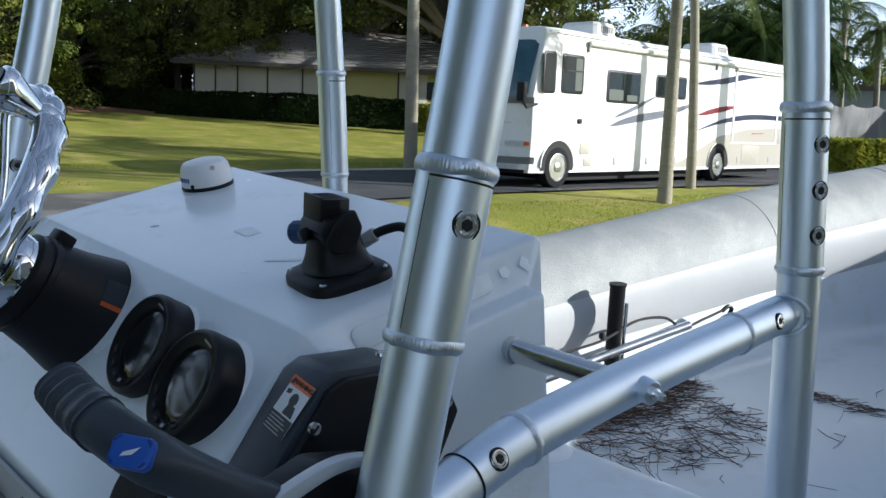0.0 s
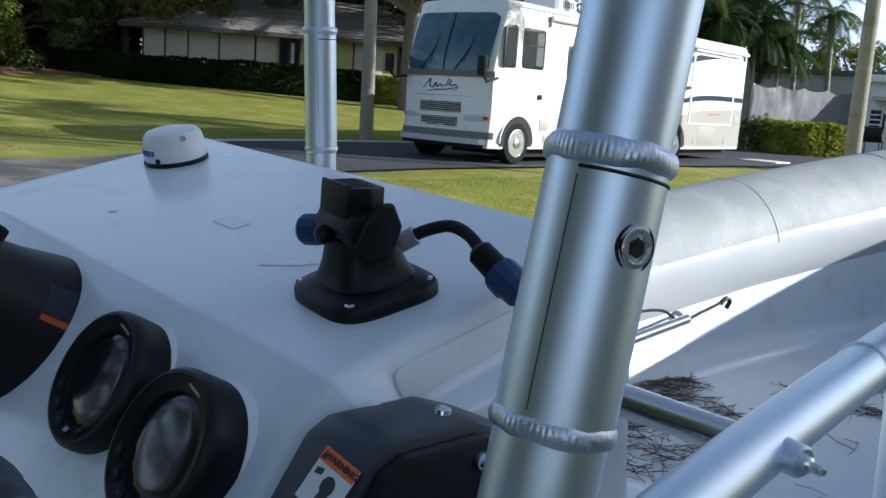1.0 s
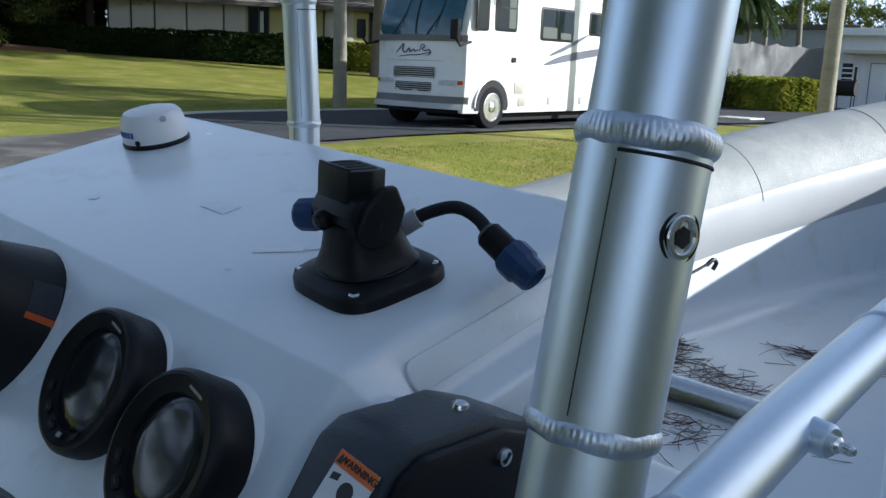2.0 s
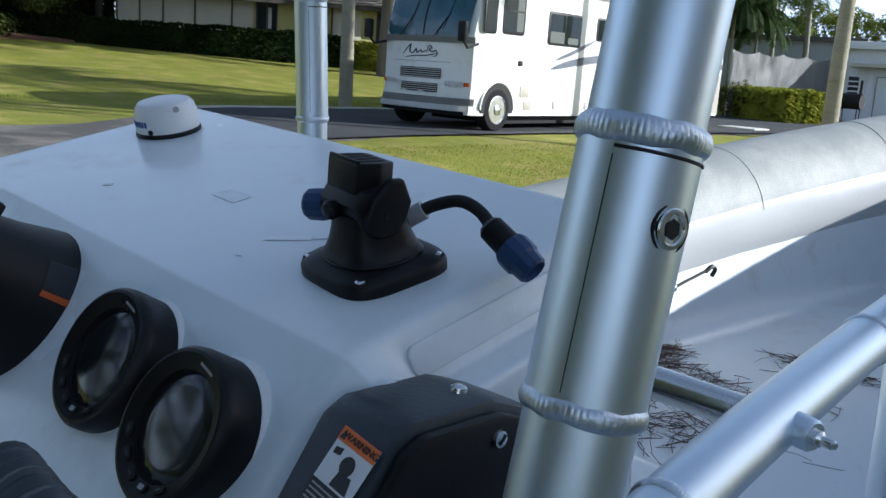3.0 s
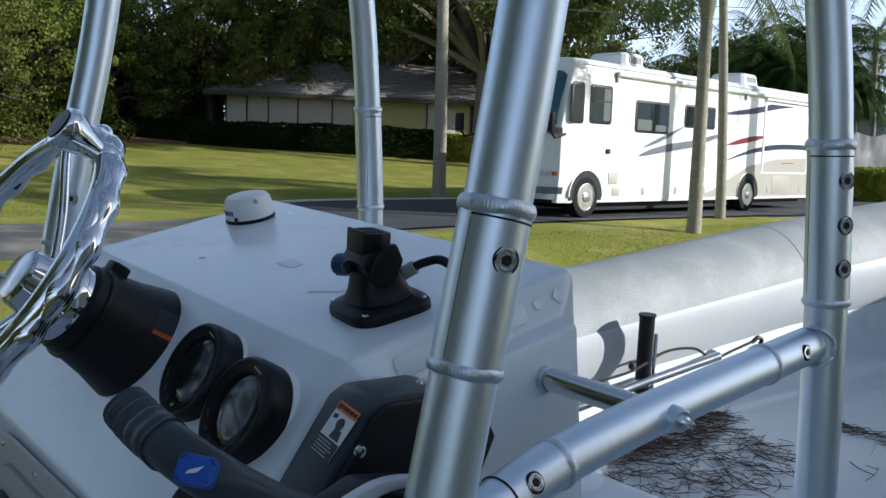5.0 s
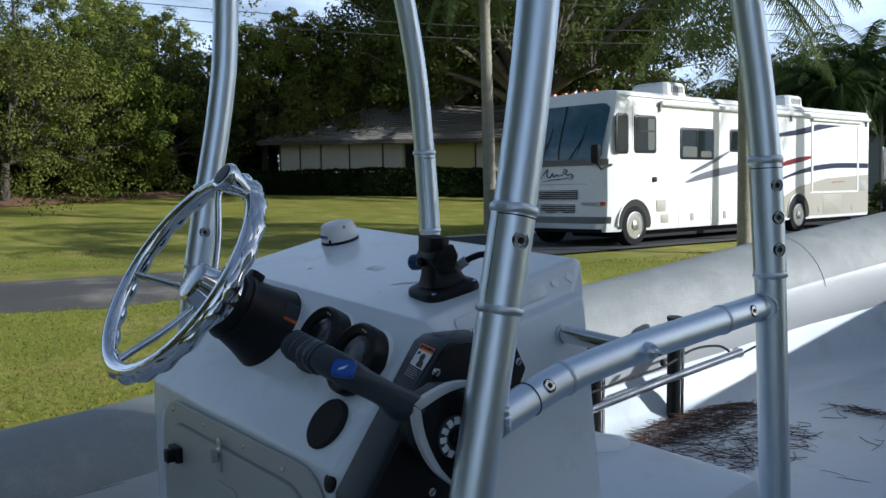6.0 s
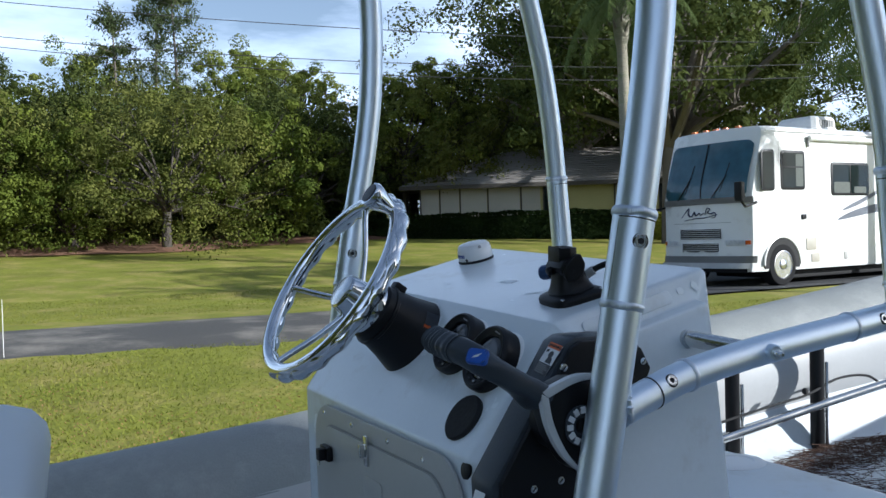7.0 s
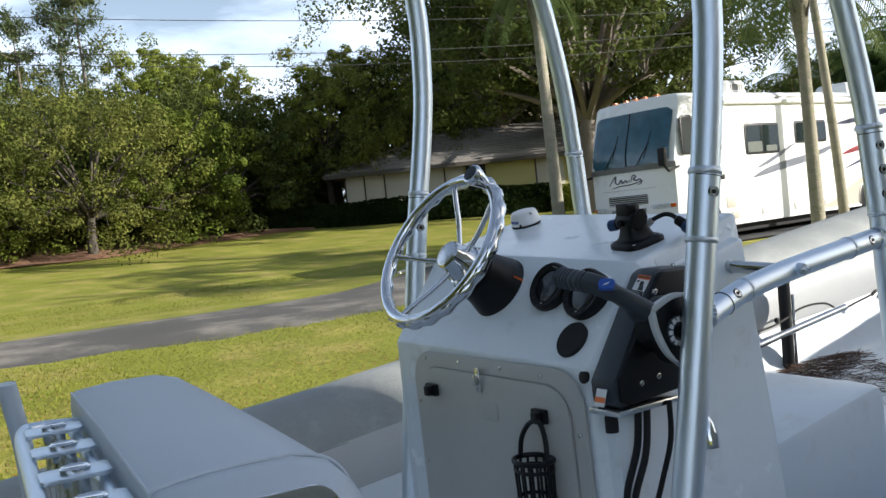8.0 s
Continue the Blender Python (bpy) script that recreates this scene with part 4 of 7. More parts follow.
# foot: a cushion-shaped plate with bowed edges, a round groove and four countersunk screws
rings = []
for z, f in ((0.0, 1.0), (0.0075, 1.0), (0.0095, 0.988), (0.0115, 0.96), (0.0135, 0.90), (0.0165, 0.78)):
    rings.append([(x * f, y * f, z) for x, y in superellipse(0.0535, 0.0535, 0.52, 56)])
part("base", loft(rings), M["black"], mount)
part("base_ring", lathe([(0.0, 0.0160), (0.0405, 0.0160), (0.0415, 0.0172), (0.0405, 0.0184), (0.0385, 0.0186), (0.0, 0.0186)], sides=44), M["black"], mount)
for sx in (0.0385, -0.0385):
    for sy in (0.0385, -0.0385):
        sc_ = part("screw", lathe([(0, 0.0125), (0.0052, 0.0125), (0.0050, 0.0150), (0.0032, 0.0160), (0, 0.0152)], Matrix.Translation((sx, sy, -0.0015)), 14), M["steel"], mount, "stainless screw")
        part("screw_recess", lathe([(0.0052, 0.0118), (0.0072, 0.0118), (0.0070, 0.0136), (0.0054, 0.0134)], Matrix.Translation((sx, sy, -0.0012)), 16), M["rubber"], sc_)
# stem: flares into the foot, with a hollow in its aft face
rings = []
for z, w, d in ((0.0184, 0.0385, 0.0385), (0.021, 0.0360, 0.0365), (0.026, 0.0330, 0.0340), (0.034, 0.0300, 0.0310), (0.044, 0.0280, 0.0285), (0.056, 0.0270, 0.0262)):
    rings.append([(x, y, z) for x, y in superellipse(w, d, 0.6)])
part("stem", loft(rings), M["black"], mount)
hd = part("swivel_head", slab([(-0.022, 0.046), (0.020, 0.044), (0.026, 0.056), (0.023, 0.070), (0.010, 0.078), (-0.016, 0.078), (-0.026, 0.066)], 0.060, frame_m((-0.0345, 0.0, 0.0), (0, 1, 0), (1, 0, 0)), 0.005), M["black"], mount)
part("aft_boss", lathe([(0, 0), (0.0075, 0), (0.0085, 0.006), (0.006, 0.010), (0, 0.011)], frame_m((-0.010, -0.0255, 0.060), (1, 0, 0), (0, -1, -0.1)), 16), M["black"], hd)
# clamp cheek with its pin hole
part("clamp_cheek", slab([(-0.020, 0.044), (-0.012, 0.038), (0.004, 0.037), (0.016, 0.046), (0.024, 0.062), (0.018, 0.083), (0.006, 0.085), (-0.014, 0.072), (-0.022, 0.058)], 0.009, frame_m((0.0225, 0.0, 0.0), (0, 1, 0), (1, 0, 0)), 0.0035, seg=3), M["black"], hd)
part("pin_hole", lathe([(0, 0.0), (0.0032, 0.0), (0.0032, 0.0006), (0, 0.0004)], frame_m((0.0315, -0.002, 0.056), (0, 1, 0), (1, 0, 0)), 14), M["rubber"], hd)
# socket block on top, leaning back, its upper face slotted for the display
SK = frame_m((-0.008, -0.002, 0.070), (1, 0, 0), (0, 0.20, 1))
socket = part("socket", slab([(-0.0225, -0.018), (0.0215, -0.018), (0.0235, 0.004), (0.019, 0.020), (-0.020, 0.020), (-0.0245, 0.002)], 0.027, SK, 0.0025), M["black"], mount)
for k in range(4):
    part("socket_slot", box((-0.0185 + k * 0.0098, -0.0125, 0.0262), (-0.0125 + k * 0.0098, 0.0125, 0.0276), 0.0006, SK), M["rubber"], socket, "open contact slot")
part("socket_lip", box((-0.0215, -0.0175, 0.0262), (0.0205, -0.0145, 0.0290), 0.0008, SK), M["black"], socket)
lp = part("left_plug", lathe([(0, 0), (0.0125, 0), (0.0130, 0.004), (0.0130, 0.024), (0.0, 0.025)], frame_m((-0.030, 0.004, 0.049), (0, 0, 1), (-0.88, -0.46, -0.06)) @ Matrix.Diagonal((0.92, 0.92, 1.05, 1)), 20), M["rubber"], mount, "black cable plug")
part("plug_collar", lathe([(0, 0.0235), (0.0150, 0.0235), (0.0158, 0.026), (0.0155, 0.040), (0.0135, 0.043), (0.0, 0.042)], frame_m((-0.030, 0.004, 0.049), (0, 0, 1), (-0.88, -0.46, -0.06)) @ Matrix.Diagonal((0.92, 0.92, 1.05, 1)), 12), M["navy"], lp, "navy blue ribbed collar", angle=20)

# power lead with blue plug lying on the console
lead = thing("power_lead", "black cable with a blue plug lying on the console top", "cable", loc=(0.36, 0.15, 1.70))
part("cable", sweep(smooth_path([(0.256, 0.160, 1.735), (0.270, 0.170, 1.744), (0.292, 0.177, 1.750), (0.317, 0.176, 1.744), (0.340, 0.169, 1.730)], 8), 0.0055, 12), M["rubber"], lead)
part("label_sleeve", sweep([(0.240, 0.150, 1.722), (0.262, 0.164, 1.739)], 0.0085, 12), M["ink_grey"], lead, "grey printed sleeve")
pa, pb = Vector((0.333, 0.171, 1.7345)), Vector((0.371, 0.174, 1.711))
pm = frame_m(pa, (0, 0, 1), pb - pa) @ Matrix.Scale(0.88, 4)
part("plug_body", lathe([(0, -0.004), (0.010, -0.004), (0.013, 0.0), (0.0135, 0.026), (0.012, 0.030), (0, 0.03)], pm, 18), M["black"], lead)
part("plug_collar", lathe([(0.0, 0.026), (0.0165, 0.026), (0.0178, 0.030), (0.0178, 0.044), (0.0155, 0.047), (0.0145, 0.058), (0.0125, 0.060), (0.0115, 0.056), (0, 0.054)], pm, 12), M["navy"], lead, "navy blue ribbed plug collar", angle=20)

# GPS antenna
gpsb = Vector((-0.342, 0.262, top_z(-0.342, 0.262)))
GM = frame_m(gpsb, (1, 0.25, 0), TOPN) @ Matrix.Scale(0.92, 4)
gps = thing("gps_antenna", "white dome GPS antenna with blue lettering on a black gasket", "antenna", m=GM, local=True)
part("gasket", lathe([(0, 0), (0.0475, 0), (0.048, 0.004), (0.0465, 0.0065), (0, 0.0065)], sides=40), M["black"], gps, "black gasket")
part("dome", lathe([(0, 0.0066), (0.0462, 0.0066), (0.0466, 0.012), (0.0455, 0.030), (0.043, 0.041), (0.038, 0.047), (0.028, 0.0495), (0, 0.0505)], sides=44), M["white_p"], gps)
part("screw_hole", lathe([(0, 0), (0.0045, 0), (0.0045, 0.0012), (0, 0.001)], frame_m((0.041, -0.017, 0.0405), (0, 1, 0), (0.8, -0.33, 0.5)), 12), M["ink_grey"], gps)
part("notch", lathe([(0, 0), (0.004, 0), (0.004, 0.0012), (0, 0.001)], frame_m((0.012, -0.0452, 0.0105), (1, 0, 0), (0.25, -0.97, 0)), 10), M["black"], gps)
# maker's mark as plain blue bars round the flank
for k in range(7):
    a = radians(-128 + k * 7.2)
    lm = frame_m((0.0458 * math.cos(a), 0.0458 * math.sin(a), 0.021), (-math.sin(a), math.cos(a), 0), (math.cos(a), math.sin(a), 0.05))
    part("mark", slab([(-0.0021, -0.0042), (0.0021, -0.0042), (0.0021, 0.0042), (-0.0021, 0.0042)], 0.0006, lm), M["ink_blue"], gps)

M["tape"] = mat("old_tape", (0.80, 0.84, 0.86), 0.45, var=0.10, scale=90, fine=300, bump=0.1, bump_d=0.001)
# scraps of old tape on the console top
for x, y, w, h, r in ((0.122, 0.126, 0.048, 0.012, 34), (-0.030, 0.162, 0.046, 0.026, -6), (-0.19, 0.10, 0.012, 0.008, 30), (0.118, 0.075, 0.008, 0.003, 10), (0.16, 0.155, 0.05, 0.004, 44)):
    z = top_z(x, y)
    m = frame_m((x, y, z + 0.0006), (math.cos(radians(r)), math.sin(radians(r)), 0), TOPN)
    solo("tape_scrap", slab([(-w / 2, -h / 2), (w / 2, -h * 0.4), (w * 0.45, h / 2), (-w * 0.4, h * 0.45)], 0.0002, m), M["tape"], "torn scrap of old clear tape on the console", "tape", smooth=False)
# screw anchors on the raised side panel
for y in (0.290, 0.326):
    pm_ = frame_m((XC + 0.4026, y, 1.6935 + (y - 0.28) * 0.235), (0, 1, 0), (0.92, 0, 0.38))
    part("side_patch", slab([((0.0085 + 0.003 * math.sin(k * 2.1 + y * 90)) * math.cos(k * 0.698), (0.0085 + 0.003 * math.cos(k * 1.7 + y * 60)) * math.sin(k * 0.698)) for k in range(9)], 0.0006, pm_), M["tape"], console, "filled screw hole")

# drink basket hanging from the latch
BK = Vector((0.197, -0.207, 1.187))
bask = thing("drink_basket", "black plastic lattice drink holder hanging from the door latch", "drink holder", loc=tuple(BK))
ring = lambda r, z, k=28: [BK + Vector((r * math.cos(2 * math.pi * i / k), r * math.sin(2 * math.pi * i / k) * 0.8, z)) for i in range(k)]
part("top_ring", sweep(ring(0.050, 0.055), 0.006, 8, closed=True), M["black"], bask)
part("upper_band", sweep(ring(0.0485, 0.035), 0.0045, 8, closed=True), M["black"], bask)
part("lower_band", sweep(ring(0.046, -0.03), 0.0045, 8, closed=True), M["black"], bask)
part("bottom_ring", sweep(ring(0.044, -0.075), 0.005, 8, closed=True), M["black"], bask)
for k in range(14):
    a = 2 * math.pi * k / 14
    part("slat", sweep([BK + Vector((0.049 * math.cos(a), 0.039 * math.sin(a), 0.052)), BK + Vector((0.044 * math.cos(a), 0.035 * math.sin(a), -0.075))], 0.0032, 6), M["black"], bask)
part("bottom", lathe([(0, -0.078), (0.043, -0.078), (0.043, -0.073), (0, -0.073)], Matrix.Translation(BK), 24), M["black"], bask)
part("handle", sweep(smooth_path([BK + Vector(p) for p in ((-0.047, 0, 0.055), (-0.040, 0.004, 0.10), (-0.012, 0.010, 0.135), (0.02, 0.012, 0.137), (0.042, 0.006, 0.10), (0.048, 0, 0.055))], 6), 0.0058, 8), M["black"], bask)

# ---- T-top frame ----
R_LEG = 0.0295
R_FWD = 0.0275       # the forward legs are a little slimmer


def leg_path(side, aft):
    x = 0.56 * side
    if aft:
        f = 0.0 if side > 0 else 0.013
        pts = [(x * 0.97, -0.27 + 9 * f, 0.62), (x, -0.126 + 4 * f, 1.20), (x, -0.005 + f, 1.74), (x, 0.052 + f, 2.04), (x * 0.99, 0.072 + f, 2.22), (x * 0.97, 0.055 + 2 * f, 2.45), (x * 0.95, 0.0 + 2 * f, 2.75)]
    elif side > 0:
        pts = [(0.53, 0.70, 0.75), (0.53, 0.672, 1.30), (0.525, 0.66, 1.70), (0.517, 0.655, 1.90), (0.505, 0.635, 2.10), (0.485, 0.57, 2.45), (0.465, 0.48, 2.75)]
    else:
        pts = [(-0.55, 0.71, 0.75), (-0.545, 0.678, 1.30), (-0.538, 0.662, 1.72), (-0.530, 0.642, 1.95), (-0.512, 0.60, 2.22), (-0.495, 0.525, 2.5), (-0.48, 0.425, 2.75)]
    return smooth_path(pts, 8)


def on_path(path, z):
    for a, b in zip(path, path[1:]):
        if a.z <= z <= b.z:
            t = (z - a.z) / (b.z - a.z)
            return a.lerp(b, t), (b - a).normalized()
    return path[-1], Vector((0, 0, 1))


ttop = thing("t_top_frame", "brushed aluminium pipe frame with welded sleeves round the console", "boat frame", loc=(0, 0.3, 0.62))


def weld_ring(c, d, r, parent, bead=0.0052, n=66):
    """A weld bead: a low wide ring laid down in overlapping crescents."""
    m = frame_m(c, Vector((1, 0, 0)) if abs(d.x) < 0.9 else Vector((0, 1, 0)), d)
    turns, rows = n * 5, 9
    rings = []
    for k in range(turns):
        a = 2 * math.pi * k / turns
        wob = 0.0016 * noise.noise((a * 2.3, r * 90, c.z * 7))
        fat = bead * (1.0 + 0.16 * noise.noise((a * 2.0, c.z * 11, 2)))
        ring = []
        for j in range(rows):
            h = -1 + 2 * j / (rows - 1)
            ph = ((a * n / (2 * math.pi)) + 0.45 * h * h + 0.10 * math.sin(a * 5)) % 1.0
            rad = r - 0.0012 + fat * 0.80 * (1 - h * h) ** 0.55 * (0.93 + 0.12 * ph)
            ring.append(m @ Vector((rad * math.cos(a), rad * math.sin(a), h * fat * 1.25 + wob)))
        rings.append(ring)
    bm = loft(rings + [rings[0]], closed=False)
    bmesh.ops.remove_doubles(bm, verts=bm.verts, dist=1e-6)
    return part("weld", bm, M["weld"], parent, "rippled weld bead", angle=75)


def socket_bolt(c, nrm, parent, r=0.0105):
    """A socket-head bolt in its counterbore."""
    m = frame_m(c, (0, 0, 1), nrm)
    b = part("bolt", lathe([(0, -0.010), (r * 1.02, -0.010), (r * 1.02, 0.0004), (r * 0.95, 0.0012), (r * 0.78, 0.0013), (r * 0.70, 0.0003), (0, 0.0001)], m, 28), M["steel"], parent, "stainless socket-head bolt")
    part("counterbore", lathe([(r * 1.04, -0.008), (r * 1.24, -0.008), (r * 1.24, -0.0004), (r * 1.18, 0.0), (r * 1.04, -0.0012)], m, 28), M["rubber"], b, "dark counterbore ring")
    part("hex_socket", slab([(r * 0.52 * math.cos(math.pi * k / 3), r * 0.52 * math.sin(math.pi * k / 3)) for k in range(6)], 0.0004, m @ Matrix.Translation((0, 0, 0.0004))), M["rubber"], b)
    return b


LEGS = {}
for side in (1, -1):
    for aft in (True, False):
        path = leg_path(side, aft)
        leg = part("leg", sweep(path, R_LEG if aft else R_FWD, 32), M["alu"], ttop)
        LEGS[(side, aft)] = (path, leg)


def sleeve(key, z0, z1, slit_way, bolts):
    """A welded joint: an inner sleeve between two weld rings, with its slit and bolts."""
    path, leg = LEGS[key]
    rl = R_LEG if key[1] else R_FWD
    (a, d), (b, _) = on_path(path, z0), on_path(path, z1)
    part("sleeve", sweep([a, a.lerp(b, 0.5), b], rl + 0.0016, 32), M["alu"], leg)
    weld_ring(a, d, rl + 0.0005, leg)
    weld_ring(b, d, rl + 0.0005, leg, 0.0062)
    s = Vector(slit_way)
    s = (s - d * s.dot(d)).normalized()
    gap0, gap1 = a.lerp(b, 0.06) + s * (rl + 0.0016), a.lerp(b, 0.9) + s * (rl + 0.0016)
    part("sleeve_slit", sweep([gap0, gap1], 0.00035, 5), M["rubber"], leg)
    # open seam below the upper bead, a third of the way round
    m = frame_m(a.lerp(b, 0.93), s, d)
    part("sleeve_seam", sweep([m @ Vector(((rl + 0.0016) * math.cos(t), (rl + 0.0016) * math.sin(t), 0)) for t in [radians(4 * k) for k in range(0, 42)]], 0.0010, 5), M["rubber"], leg)
    for z, w in bolts:
        c, dd = on_path(path, z)
        n = Vector(w)
        n = (n - dd * n.dot(dd)).normalized()
        socket_bolt(c + n * (rl + 0.0012), n, leg, 0.0100)


sleeve((1, True), 1.699, 1.833, (0.16, -0.99, 0), [(1.7915, (0.95, -0.20, 0))])
sleeve((1, False), 1.697, 1.905, (-0.5, -0.9, 0), [(1.858, (0.93, -0.30, 0)), (1.800, (0.93, -0.30, 0)), (1.743, (0.93, -0.30, 0))])
sleeve((-1, True), 1.690, 1.873, (-0.5, -0.9, 0), [(1.771, (0.97, -0.15, 0))])
sleeve((-1, False), 1.750, 1.963, (0.7, -0.7, 0), [])

# grab rail between the starboard legs
R_RAIL = 0.0245
rail_pts = smooth_path([(0.552, -0.020, 1.544), (0.543, 0.06, 1.566), (0.538, 0.126, 1.582), (0.533, 0.24, 1.599), (0.528, 0.36, 1.612), (0.522, 0.50, 1.625), (0.517, 0.655, 1.640)], 8)
rail = part("grab_rail", sweep(rail_pts, R_RAIL, 28), M["alu"], ttop, "bent aluminium grab rail")
# open angle weld where rail meets the leg
for yc, up in ((0.126, 0), (0.520, 0)):
    i = min(range(len(rail_pts)), key=lambda k: abs(rail_pts[k].y - yc))
    weld_ring(rail_pts[i], (rail_pts[min(i + 1, len(rail_pts) - 1)] - rail_pts[i - 1]).normalized(), R_RAIL + 0.0002, rail, 0.0042)
i0 = min(range(len(rail_pts)), key=lambda k: abs(rail_pts[k].y - 0.045))
dr = (rail_pts[i0 + 1] - rail_pts[i0 - 1]).normalized()
mm0 = frame_m(rail_pts[i0], (1, 0, 0), dr)
part("rail_seam", sweep([mm0 @ Vector(((R_RAIL + 0.0003) * math.cos(t), (R_RAIL + 0.0003) * math.sin(t), 0)) for t in [radians(6 * k) for k in range(60)]], 0.0011, 5, closed=True), M["rubber"], rail)
for end, yc in ((0, 0.02), (1, 0.615)):
    # fillet bead round the joint with the leg
    path, leg = LEGS[(1, end == 0)]
    zc = 1.555 if end == 0 else 1.640
    c, dd = on_path(path, zc)
    dv = Vector((0, 1, 0.12)) if end == 0 else Vector((0, -1, -0.05))
    m = frame_m(c, Vector((1, 0, 0)), dv)
    pts = []
    for k in range(60):
        t = 2 * math.pi * k / 60
        lx, ly = (R_RAIL + 0.0015) * math.cos(t), (R_RAIL + 0.0015) * math.sin(t)
        off = math.sqrt(max(0.0, (R_LEG + 0.002) ** 2 - min(abs(lx), R_RAIL) ** 2))
        pts.append(m @ Vector((lx, ly, off)))
    part("weld", sweep(pts, [(0.0048 if end == 0 else 0.0026) * (1 + 0.2 * math.cos(k * 2.3)) for k in range(60)], 8, closed=True), M["weld"], rail)
for yc, w, r in ((0.076, (0.86, -0.15, 0.45), 0.0084), (0.587, (0.93, -0.1, 0.2), 0.0084)):
    i = min(range(len(rail_pts)), key=lambda k: abs(rail_pts[k].y - yc))
    d = (rail_pts[min(i + 1, len(rail_pts) - 1)] - rail_pts[i - 1]).normalized()
    n = Vector(w)
    n = (n - d * n.dot(d)).normalized()
    socket_bolt(rail_pts[i] + n * (R_RAIL + 0.0005), n, rail, r)
# stub with grease nipple
i = min(range(len(rail_pts)), key=lambda k: abs(rail_pts[k].y - 0.302))
n = Vector((0.93, -0.25, -0.02)).normalized()
sm = frame_m(rail_pts[i] + n * (R_RAIL - 0.004), (0, 0, 1), n)
st = part("stub", lathe([(0.0, 0.0), (0.0135, 0.0), (0.0132, 0.016), (0.011, 0.019), (0, 0.019)], sm, 22), M["alu"], rail, "short welded stub")
part("stub_screw", lathe([(0, 0.018), (0.0065, 0.018), (0.0065, 0.024), (0.0042, 0.026), (0.0042, 0.034), (0.0025, 0.037), (0, 0.037)], sm, 12), M["steel"], st)
# stand-off tube from the console to the rail
so = part("stand_off", sweep([(XS - 0.03, 0.262, 1.618), (0.526, 0.297, 1.602)], 0.0145, 20), M["steel"], ttop, "stainless stand-off tube")
part("weld", sweep([(XS + 0.001, 0.266 + 0.0150 * math.cos(a), 1.6145 + 0.0150 * math.sin(a)) for a in [math.pi * k / 12 for k in range(24)]], 0.0016, 6, closed=True), M["weld"], so)
# feet of the legs
for side in (1, -1):
    for aft in (True, False):
        p = LEGS[(side, aft)][0][0]
        part("foot_plate", lathe([(0, -0.012), (0.055, -0.012), (0.055, -0.004), (0.034, 0.0), (0, 0.0)], Matrix.Translation(p), 24), M["alu"], LEGS[(side, aft)][1])

# hoop that the legs carry
part("canopy_hoop", sweep(smooth_path([(-0.72, -0.55, 2.78), (0.72, -0.55, 2.78), (0.75, -0.5, 2.78), (0.75, 1.05, 2.78), (0.70, 1.1, 2.78), (-0.70, 1.1, 2.78), (-0.75, 1.05, 2.78), (-0.75, -0.5, 2.78)], 4), 0.02, 10, closed=True), M["alu"], ttop)

# ---- rod tubes and rail on the port inner side ----
for k, (a, b) in enumerate((((-0.695, 1.885, deck_z(1.885) - 0.002), (-0.672, 1.865, 1.372)), ((-0.775, 1.545, deck_z(1.545) - 0.002), (-0.752, 1.525, 1.315)))):
    rt = thing("rod_holder", "black plastic tube rod holder against the inner side", "rod holder", loc=a, group="rod holders")
    v = (Vector(b) - Vector(a)).normalized()
    part("tube", sweep([a, b], 0.0255, 22), M["black"], rt)
    part("rim", sweep([Vector(b) - v * 0.004, Vector(b) + v * 0.004], 0.0285, 22), M["black"], rt)
    part("steel_liner", sweep([Vector(a) + Vector((0.02, 0.026, 0.01)), Vector(b) + Vector((0.02, 0.026, -0.06))], 0.006, 10), M["steel"], rt)
srail = thing("side_rail", "polished stainless rail lashed along the inner side with black cord", "rail", loc=(-0.66, 1.8, 1.12))
part("bar", sweep(smooth_path([(-0.728, 1.40, 1.068), (-0.648, 1.80, 1.155), (-0.570, 2.13, 1.226)], 8), 0.0155, 16), M["steel"], srail)
for p in ((-0.600, 2.03, 1.205), (-0.583, 2.10, 1.215)):
    part("bracket_bolt", lathe([(0, 0), (0.009, 0), (0.009, 0.008), (0.005, 0.012), (0, 0.012)], frame_m(p, (0, 0, 1), (0.9, -0.3, -0.2)), 10), M["steel"], srail)
part("cord", sweep(smooth_path([(-0.76, 1.36, 1.11), (-0.69, 1.66, 1.175), (-0.665, 1.80, 1.20), (-0.655, 1.95, 1.245), (-0.62, 2.06, 1.25), (-0.59, 2.125, 1.215), (-0.582, 2.24, 1.232), (-0.578, 2.355, 1.252)], 8), 0.0048, 8), M["cord"], srail, "black bungee cord")
part("cord_hook", sweep(smooth_path([(-0.578, 2.345, 1.248), (-0.572, 2.372, 1.264), (-0.568, 2.39, 1.252), (-0.572, 2.378, 1.230)], 5), 0.0075, 8), M["black"], srail)
part("cord_knot", lathe([(0, -0.012), (0.010, -0.008), (0.012, 0.002), (0.008, 0.012), (0, 0.014)], Matrix.Translation((-0.668, 1.795, 1.212)), 10), M["cord"], srail)

# ---- dry pine needles on the bow deck ----
rng = random.Random(5)


